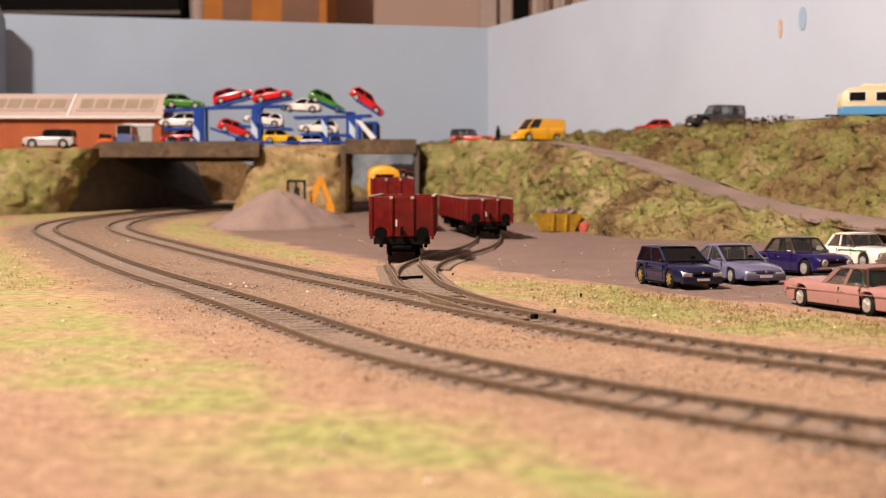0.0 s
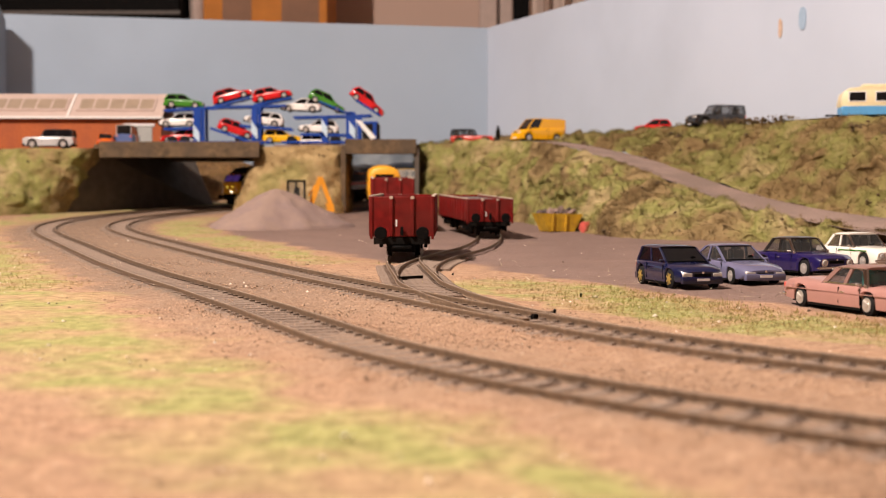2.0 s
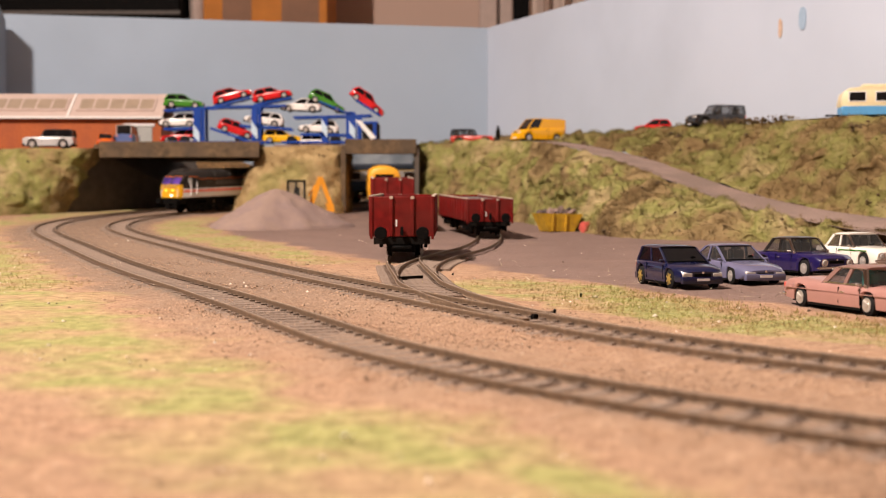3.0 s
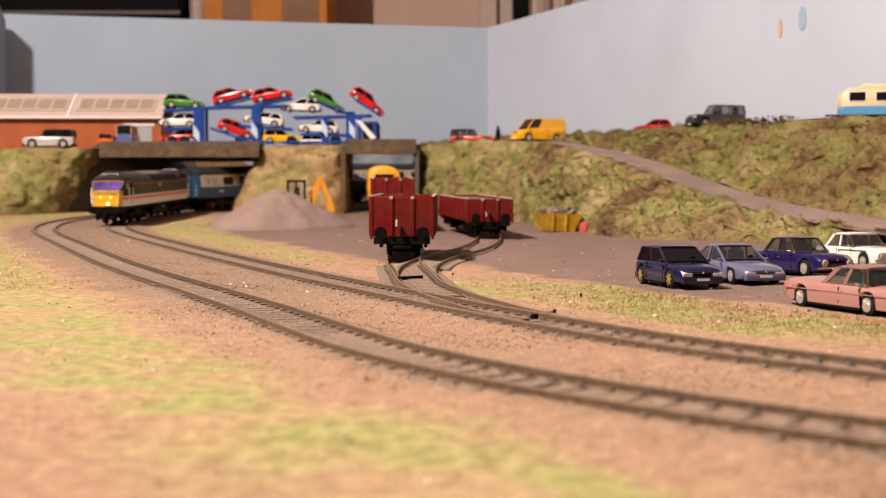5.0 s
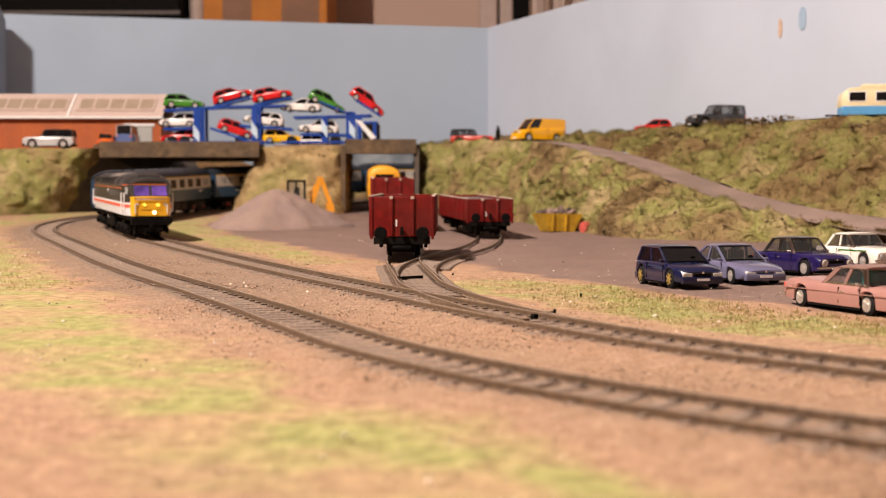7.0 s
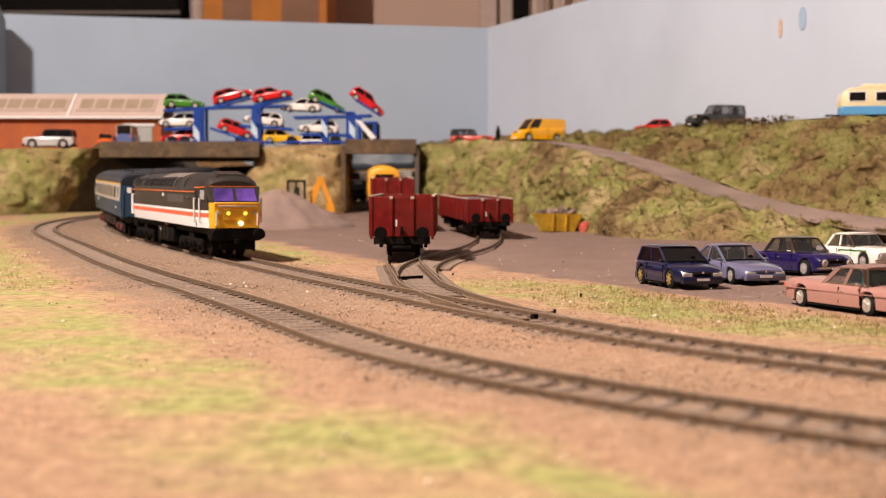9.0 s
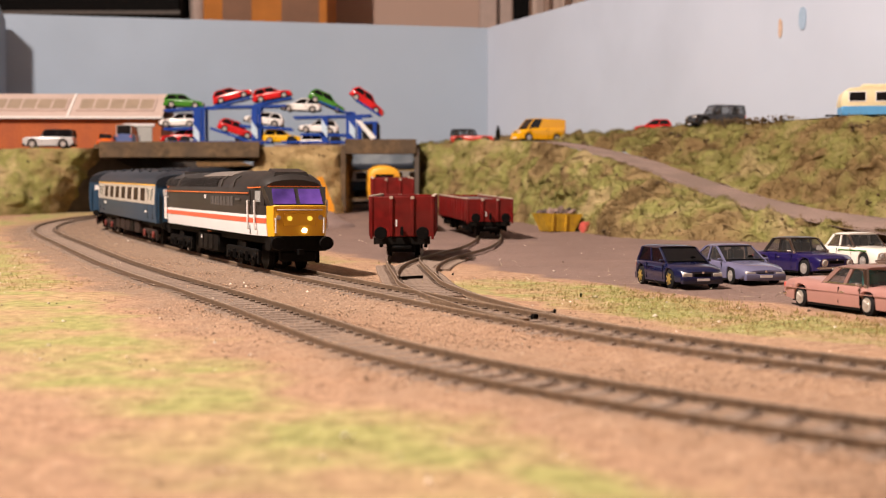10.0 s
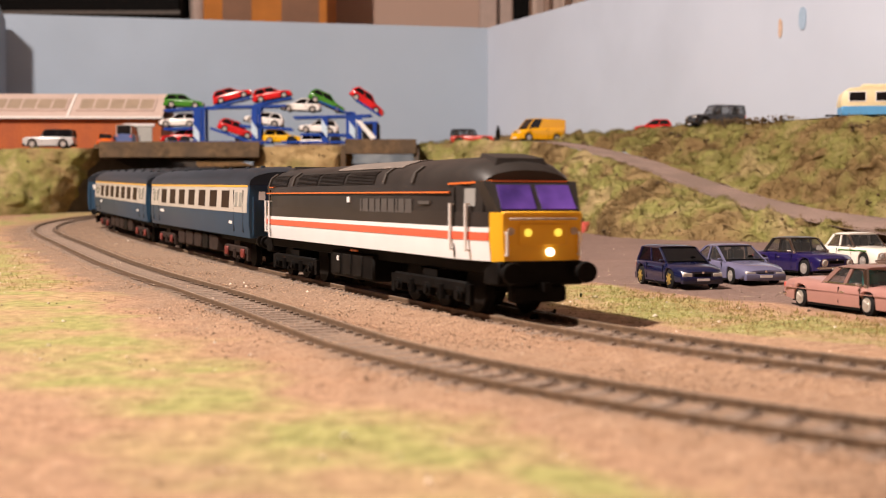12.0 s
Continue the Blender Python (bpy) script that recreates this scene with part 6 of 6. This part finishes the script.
for nm, paint_m, lab in (("red", C_RED, "glossy red hatchback carried on the transporter"), ("green", C_GREEN, "glossy green hatchback carried on the transporter"), ("white", C_WHITE, "white hatchback carried on the transporter"), ("yellow", C_YEL, "yellow sports car carried on the transporter")):
    proto[nm] = car("carried_car", lab, "car", paint_m, window=M_GLASSD, bumper=paint_m if nm != "white" else None, group="cars on the transporter", **SMALL)
used = set()
for nm, px, z, tilt, turn in (("green", -106, 44.5, 2, 0), ("red", -48, 53, -15, 0), ("red", -2, 53.5, -11, 0), ("white", 30, 40, 2, 180), ("green", 58, 45.5, 24, 0), ("red", 104, 46.5, 33, 0),
                          ("white", -112, 22.5, 0, 180), ("red", -46, 13.0, 17, 0), ("white", -14, 24.5, 8, 180), ("white", 50, 15.2, 4, 180), ("red", -110, 4.0, 0, 180), ("yellow", 8, 3.5, 0, 0), ("white", 50, -1.8, 0, 0)):
    m = TR @ pose(px * MM, 0, z * MM, 0, tilt if turn == 0 else -tilt, turn)
    if nm in used:
        copy_thing(proto[nm], m)
    else:
        proto[nm].matrix_world = m
        used.add(nm)

# ---- factory building on the left bank ----
M_BRICK = mat("orange_brick_card", (0.42, 0.105, 0.028), 0.85, vary=0.12, scale=400, second=(0.36, 0.09, 0.03), second_scale=40)
M_ROOFP = mat("roof_cream_pink", (0.50, 0.385, 0.335), 0.7, vary=0.06, scale=80)
M_SKYL = mat("skylight_beige", (0.31, 0.235, 0.17), 0.6, vary=0.1, scale=60)
M_DOORG = mat("door_grey", (0.36, 0.36, 0.34), 0.6, vary=0.06)
fb = thing("factory_building", "orange brick factory with cream roof and long skylights", "building")
bx("wall", (-330, 0, 0, 90, 0, 43), M_BRICK, fb)
ROOF_A = pose(0, 0, 0, 36, 0, 0)
bm = bmesh.new()
loft(bm, [scaled([(x, -4, 42), (x, 46, 74), (x, 94, 42), (x, 94, 40.5), (x, 46, 72), (x, -4, 40.5)]) for x in (-334, 2)])
rf = part("roof", bm, M_ROOFP, fb, "cream roof", 20)
U = Vector((0, 50, 32)).normalized()
NN = Vector((0, -32, 50)).normalized()


def roof_plate(nm, x0, x1, u0, u1, lift, thick, m, parent):
    o = Vector((0, -4, 42))
    bm = bmesh.new()
    loft(bm, [[(o + Vector((x, 0, 0)) + U * u + NN * k) * MM for x, u in ((x0, u0), (x1, u0), (x1, u1), (x0, u1))] for k in (lift, lift + thick)])
    return part(nm, bm, m, parent, "", 0)


for k in range(3):
    x0 = -330 + k * 108
    fr = roof_plate("skylight_frame", x0 + 8, x0 + 104, 14, 46, 0.2, 1.6, M_ROOFP, rf)
    for j in range(5):
        roof_plate("skylight", x0 + 11 + j * 18.6, x0 + 27 + j * 18.6, 18, 42, 1.2, 1.0, M_SKYL, fr)
    roof_plate("roof_batten", x0 - 1, x0 + 1.5, 0, 58, 0.2, 1.2, M_WHITE, rf)
bx("gutter", (-334, 2, -6.5, -4, 39.5, 42.5), M_WHITE, fb, "pale gutter", 0.5)
dz = bx("door", (-43, -11, -1.2, 0.5, 0, 31), M_DOORG, fb, "grey roller door", 0.3)
bx("door_lintel", (-46, -8, -2.2, 0.4, 31, 34), M_WHITE, dz)
bx("bargeboard", (0.5, 2.5, -5, 2, 38, 43), M_WHITE, fb)
fb.matrix_world = pose(-0.3475, 1.618, 0.0985, 0, 0, 2)

# ---- unseen board added at the left, shaped to shadow the back board ----
bm = bmesh.new()
loft(bm, [[(x, 1.645, 0.0), (x, 1.79, 0.0), (x, 1.79, 0.284), (x, 1.645, 0.368)] for x in (-0.604, -0.595)])
plain("wall_left", bm, M_SKY, "unseen board added at the left to cast the shadow on the back board", "backscene board")

# paint marks on the side board
M_MARKO = mat("orange_smudge", (0.52, 0.37, 0.28), 0.8, vary=0.15, scale=200)
M_MARKB = mat("blue_smudge", (0.30, 0.40, 0.52), 0.8, vary=0.1, scale=200)


def smudge(name, s, z, w, h, m, label, lean=0.0):
    o = CORNER + SIDE_DIR * s
    n = Vector((SIDE_DIR.y, -SIDE_DIR.x, 0))
    if n.x > 0:
        n = -n
    bm = bmesh.new()
    ring = []
    for k in range(20):
        a = 2 * math.pi * k / 20
        ring.append((w * math.copysign(abs(math.cos(a)) ** 0.7, math.cos(a)) * (0.45 if (lean and math.cos(a) < 0) else 1), h * math.copysign(abs(math.sin(a)) ** 0.8, math.sin(a))))
    loft(bm, [[o + SIDE_DIR * x + n * d + Vector((0, 0, z + y)) for x, y in ring] for d in (0.0003, 0.0009)])
    ob = new(name, finish(name, bm, m, 0))
    tagged(ob, label, "paint mark")


# ---- the room behind and round the layout ----
M_RWALL = mat("room_wall_pink_beige", (0.52, 0.37, 0.30), 0.85, vary=0.03, scale=4)
M_CEIL = mat("room_ceiling", (0.55, 0.52, 0.49), 0.9, vary=0.03, scale=4)
M_CARPET = mat("room_carpet", (0.22, 0.17, 0.14), 0.95, vary=0.2, scale=60)


def slab(name, dims, m, label, category):
    return plain(name, box(bmesh.new(), *dims), m, label, category)


slab("wall_room_back", (-2.2, 2.2, 2.80, 2.86, -0.9, 1.6), M_RWALL, "pink-beige plastered room wall", "wall")
slab("wall_room_left", (-2.26, -2.2, -1.5, 2.80, -0.9, 1.6), M_RWALL, "pink-beige plastered room wall", "wall")
slab("wall_room_right", (2.2, 2.26, -1.5, 2.80, -0.9, 1.6), M_RWALL, "pink-beige plastered room wall", "wall")
slab("wall_room_front", (-2.2, 2.2, -1.56, -1.5, -0.9, 1.6), M_RWALL, "pink-beige plastered room wall", "wall")
slab("ceiling", (-2.2, 2.2, -1.5, 2.80, 1.60, 1.66), M_CEIL, "white room ceiling", "ceiling")
slab("floor", (-2.2, 2.2, -1.5, 2.80, -0.96, -0.9), M_CARPET, "brown room carpet", "floor")


def rx(px, y):
    return (px - 784) / 2315.3 * y


DY = 2.52
sh = thing("dark_cabinet", "black cabinet front edge behind the backscene", "cabinet")
part("panel", box(bmesh.new(), rx(-160, DY), rx(322, DY), DY, DY + 0.25, -0.9, 0.80, 0.004), M_BLACK, sh)
part("lower_trim", box(bmesh.new(), rx(-160, DY), rx(322, DY), DY - 0.004, DY - 0.001, 0.395, 0.402), M_WAGON_IN, sh)
M_CARD = mat("orange_cardboard", (0.48, 0.17, 0.025), 0.8, vary=0.12, scale=30)
M_CARDB = mat("brown_tape", (0.20, 0.085, 0.035), 0.6, vary=0.12, scale=30)
cb = thing("cardboard_box", "orange-brown cardboard box with brown tape bands", "box")
part("carton", box(bmesh.new(), rx(362, DY), rx(580, DY), DY, DY + 0.22, -0.9, 0.62, 0.003), M_CARD, cb)
for a, b in ((396, 447), (500, 566)):
    part("tape_band", box(bmesh.new(), rx(a, DY), rx(b, DY), DY - 0.0012, DY - 0.0002, -0.9, 0.60), M_CARDB, cb)
bag = thing("paper_bag", "pale crumpled paper bag beside the cardboard box", "bag")
bm = bmesh.new()
loft(bm, [[(rx(345, DY) + 0.020 * k * math.cos(a * 0.628), DY + 0.05 + 0.03 * k * math.sin(a * 0.628), z + 0.01 * math.sin(a * 2.1)) for a in range(10)] for z, k in ((-0.9, 1.0), (0.30, 1.05), (0.38, 0.8), (0.46, 0.9), (0.52, 0.3))])
part("sack", bm, M_ROOFP, bag)
df = thing("door_1", "cream painted door frame in the room wall", "door frame", kind="structure")
for a, b, d in ((848, 880, 0.035), (884, 908, 0.02)):
    part("frame_post", box(bmesh.new(), rx(a, 2.76), rx(b, 2.76), 2.795 - d, 2.795, -0.9, 1.2, 0.004), M_ROOFP, df)
part("dark_gap", box(bmesh.new(), rx(909, 2.76), rx(940, 2.76), 2.785, 2.796, -0.9, 1.2), M_BLACK, df)
cu_t = thing("curtain", "cream pleated curtain hanging in the room", "curtain")
M_CURT = mat("curtain_cream", (0.55, 0.44, 0.38), 0.9, vary=0.08, scale=200)
bm = bmesh.new()
n = 160
loops = []
for i in range(n + 1):
    x = rx(936, 2.7) + 0.62 * i / n
    y = 2.70 + 0.02 * math.sin(i * 0.62) + 0.006 * math.sin(i * 1.7)
    loops.append([(x, y, -0.85), (x, y, 1.3), (x, y + 0.004, 1.3), (x, y + 0.004, -0.85)])
loft(bm, loops)
part("cloth", bm, M_CURT, cu_t, "", 60)
smudge("orange_paint_mark", 0.678, 0.2116, 0.0042, 0.0095, M_MARKO, "orange crescent smudge on the side board", 1.0)
smudge("blue_paint_mark", 0.713, 0.2170, 0.0055, 0.0112, M_MARKB, "blue oval smudge on the side board")

# ---- loose scenic cover: fibres, foam, ballast grains ----
rng = np.random.default_rng(11)
OCTA = np.array([(1, 0, 0), (0, 1, 0), (-1, 0, 0), (0, -1, 0), (0, 0, 1), (0, 0, -1)], float)
OCTA_F = np.array([(0, 1, 4), (1, 2, 4), (2, 3, 4), (3, 0, 4), (1, 0, 5), (2, 1, 5), (3, 2, 5), (0, 3, 5)])


def stuff_mesh(name, verts, faces, material, label, category):
    me = bpy.data.meshes.new(name)
    me.vertices.add(len(verts))
    me.vertices.foreach_set("co", verts.astype(np.float32).ravel())
    me.loops.add(len(faces) * 3)
    me.loops.foreach_set("vertex_index", faces.astype(np.int32).ravel())
    me.polygons.add(len(faces))
    me.polygons.foreach_set("loop_start", np.arange(0, len(faces) * 3, 3, dtype=np.int32))
    me.update(calc_edges=True)
    me.validate()
    me.materials.append(material)
    ob = new(name, me)
    return tagged(ob, label, category, kind="stuff")


def lumps(points, radius, flat=0.8):
    n = len(points)
    k = OCTA[None] * rng.uniform(0.55, 1.25, (n, 6, 1)) * radius[:, None, None] * np.array([1, 1, flat])
    a = rng.uniform(0, 6.283, n)
    c, s = np.cos(a), np.sin(a)
    r = np.stack([k[..., 0] * c[:, None] - k[..., 1] * s[:, None], k[..., 0] * s[:, None] + k[..., 1] * c[:, None], k[..., 2]], -1)
    v = (points[:, None] + r).reshape(-1, 3)
    f = (OCTA_F[None] + 6 * np.arange(n)[:, None, None]).reshape(-1, 3)
    return v, f


def blades(points, normals, length, width, lean=0.6):
    n = len(points)
    d = normals + rng.normal(0, lean, (n, 3)) + np.array([0, 0, 0.35])
    d /= np.linalg.norm(d, axis=1)[:, None]
    side = np.cross(d, rng.normal(0, 1, (n, 3)))
    side /= np.linalg.norm(side, axis=1)[:, None] + 1e-9
    tip = points + d * length[:, None]
    v = np.stack([points - side * width[:, None], points + side * width[:, None], tip], 1).reshape(-1, 3)
    return v, np.arange(3 * n).reshape(-1, 3)


def sample(ob, count):
    me = ob.data
    me.calc_loop_triangles()
    co = np.empty(len(me.vertices) * 3)
    me.vertices.foreach_get("co", co)
    co = co.reshape(-1, 3)
    tri = np.empty(len(me.loop_triangles) * 3, dtype=np.int32)
    me.loop_triangles.foreach_get("vertices", tri)
    tri = tri.reshape(-1, 3)
    A, B, C = co[tri[:, 0]], co[tri[:, 1]], co[tri[:, 2]]
    nr = np.cross(B - A, C - A)
    ar = np.linalg.norm(nr, axis=1)
    i = rng.choice(len(tri), count, p=ar / ar.sum())
    u, w = rng.random(count), rng.random(count)
    fl = u + w > 1
    u[fl], w[fl] = 1 - u[fl], 1 - w[fl]
    p = A[i] + (B[i] - A[i]) * u[:, None] + (C[i] - A[i]) * w[:, None]
    n = nr[i] / (ar[i][:, None] + 1e-12)
    n[n[:, 2] < 0] *= -1
    return p, n


def patchy(p, scale, seed):
    return np.array([noise.noise(Vector((q[0] * scale + seed, q[1] * scale, q[2] * scale * 1.6))) for q in p])


for bank, count, nm in (("embankment_lower", 13000, "lower embankment"), ("embankment_upper", 13000, "upper embankment"), ("embankment_left", 6000, "left embankment"), ("embankment_pillar", 3500, "bank between the bridges"), ("embankment_rear", 1500, "rear bank")):
    count = count * 3 // 2
    p, n = sample(bpy.data.objects[bank], count)
    w = patchy(p, 38, 3) + 0.5 * patchy(p, 120, 9)
    dark = (w < -0.62) | (rng.random(count) < 0.008)
    m = M_BANK_UP_FIBRE if bank == "embankment_upper" else M_BANK_LEFT_FIBRE if bank == "embankment_left" else M_BANK_STRAW_FIBRE if bank == "embankment_pillar" else M_BANK_FIBRE
    q, qn = p[~dark], n[~dark]
    h = len(q) // 2
    v1, f1 = lumps(q[:h] + qn[:h] * 0.0002, rng.gamma(3.0, 0.00011, h) + 0.0002, 0.5)
    bl = np.repeat(q[h:], 7, 0) + rng.normal(0, 0.0011, ((len(q) - h) * 7, 3))
    v2, f2 = blades(bl, np.repeat(qn[h:], 7, 0), rng.uniform(0.0012, 0.0036, len(bl)), rng.uniform(0.00009, 0.0002, len(bl)))
    stuff_mesh("turf_cover", np.concatenate([v1, v2]), np.concatenate([f1, f2 + len(v1)]), m, "straw and yellow-green scenic fibre and foam on the " + nm, "turf")
    q, qn = p[dark], n[dark]
    v1, f1 = lumps(np.repeat(q, 2, 0) + rng.normal(0, 0.0008, (2 * len(q), 3)), rng.gamma(3.0, 0.00026, 2 * len(q)) + 0.0003)
    stuff_mesh("foam_clumps", v1, f1, M_TUFT_BROWN, "dark brown foam clumps on the " + nm, "turf")

# brushwood on the crest of the upper bank
i0 = len(CREST) * 5 // 8
cr = np.array([CREST[i0 + int(rng.uniform(0, 40) * rng.random() ** 0.4)] for _ in range(700)]) + rng.normal(0, 0.003, (700, 3)) * np.array([1, 1, 0.6])
v1, f1 = lumps(cr + np.array([0, 0, 0.002]), rng.uniform(0.0004, 0.0018, 700))
stuff_mesh("brushwood", v1, f1, M_TUFT_BROWN, "dark brown foam brushwood along the bank's crest", "brushwood")

# fibres on the flat turf
pts, green = [], []
tries = 0
while len(pts) < 26000 and tries < 150000:
    tries += 1
    y = 0.14 + 1.1 * rng.random() ** 2.2
    x = rng.uniform(-0.40, 0.40) * y * 0.98
    a = turf_amount(x, y)
    if rng.random() < a * (0.0 if y < 0.30 or (y < 0.52 and x < 0.02) else 1) * (0.55 + 0.45 * noise.noise(Vector((x * 40, y * 40, 1)))):
        pts.append((x, y, rise(y)))
        green.append(noise.noise(Vector((x * 24, y * 24, 5))) + rng.normal(0, 0.15) > 0.12)
pts, green = np.array(pts), np.array(green)
for sel, m, lab in ((~green, M_TUFT_STRAW, "straw-coloured static grass lying on the ground"), (green, M_TUFT_GREEN, "light green static grass lying on the ground")):
    q = np.repeat(pts[sel], 3, 0) + rng.normal(0, 0.0012, (sel.sum() * 3, 3)) * np.array([1, 1, 0])
    up = np.tile(np.array([[0, 0, 1.0]]), (len(q), 1))
    v2, f2 = blades(q, up, rng.uniform(0.0007, 0.0021, len(q)), rng.uniform(0.00005, 0.00011, len(q)), 1.2)
    stuff_mesh("static_grass", v2, f2, m, lab, "grass")

# ballast grains and loose stones
for count, rad, m, lab, band in ((40000, 0.00022, mat("ballast_grain", (0.34, 0.225, 0.148), 0.95, vary=0.2, scale=900, island=0.7), "sandy brown ballast grains along the tracks", True),
                                 (1500, 0.00028, mat("dark_grain", (0.13, 0.085, 0.06), 0.95, vary=0.2, scale=900, island=0.5), "dark grains strewn over the ground", False),
                                 (700, 0.00042, mat("pale_chip", (0.62, 0.52, 0.42), 0.7, vary=0.1, scale=900, island=0.35), "pale stone chips strewn over the ground", False)):
    y = 0.15 + 1.0 * rng.random(count * 2) ** 2.0
    x = rng.uniform(-0.40, 0.40, count * 2) * y
    keep = []
    for a, b in zip(x, y):
        d, s = side_of_line(a, b)
        if not band or -0.035 < d < 0.10:
            keep.append((a, b, rise(b) + ballast(a, b)))
        if len(keep) >= count:
            break
    q = np.array(keep)
    v1, f1 = lumps(q, (rng.gamma(4.0, rad / 4.0, len(q)) + 0.0001) * np.clip(q[:, 1] * 2.2, 0.5, 1.0))
    stuff_mesh("ground_grains", v1, f1, m, lab, "gravel")

# long dry straws strewn over the yard and verge
q = []
while len(q) < 260:
    x, y = rng.uniform(0.005, 0.22), rng.uniform(0.38, 0.72)
    d, s = side_of_line(x, y)
    if -0.15 < d < -0.035:
        q.append((x, y, rise(y) + 0.0003))
q = np.array(q)
v2, f2 = blades(q, np.tile(np.array([[0, 0, -0.2]]), (len(q), 1)) + rng.normal(0, 1.2, (len(q), 3)) * np.array([1, 1, 0.12]), rng.uniform(0.002, 0.0062, len(q)), rng.uniform(0.0001, 0.0002, len(q)), 0.02)
v2[:, 2] = np.maximum(v2[:, 2], np.repeat(q[:, 2], 3) + 0.0001)
stuff_mesh("dry_straw", v2, f2, mat("pale_straw", (0.62, 0.52, 0.34), 0.8, vary=0.1, island=0.3), "pale dry straws strewn over the yard's edge", "straw")

# taller weeds along the verge by the parked cars
q = []
while len(q) < 400:
    x, y = rng.uniform(0.03, 0.16), rng.uniform(0.36, 0.56)
    d, s = side_of_line(x, y)
    if -0.106 < d < -0.082 or (-0.082 < d < -0.04 and rng.random() < 0.12):
        q.append((x, y, rise(y)))
q = np.repeat(np.array(q), 4, 0) + rng.normal(0, 0.0008, (1600, 3)) * np.array([1, 1, 0])
for k, m, lab in ((0, M_TUFT_STRAW, "straw-coloured weeds along the verge by the cars"), (1, M_TUFT_GREEN, "green weeds along the verge by the cars")):
    r = q[k::2]
    v2, f2 = blades(r, np.tile(np.array([[0, 0, 1.0]]), (len(r), 1)), rng.uniform(0.0007, 0.0024, len(r)), rng.uniform(0.00008, 0.00016, len(r)), 0.9)
    stuff_mesh("verge_weeds", v2, f2, m, lab, "grass")


motions()
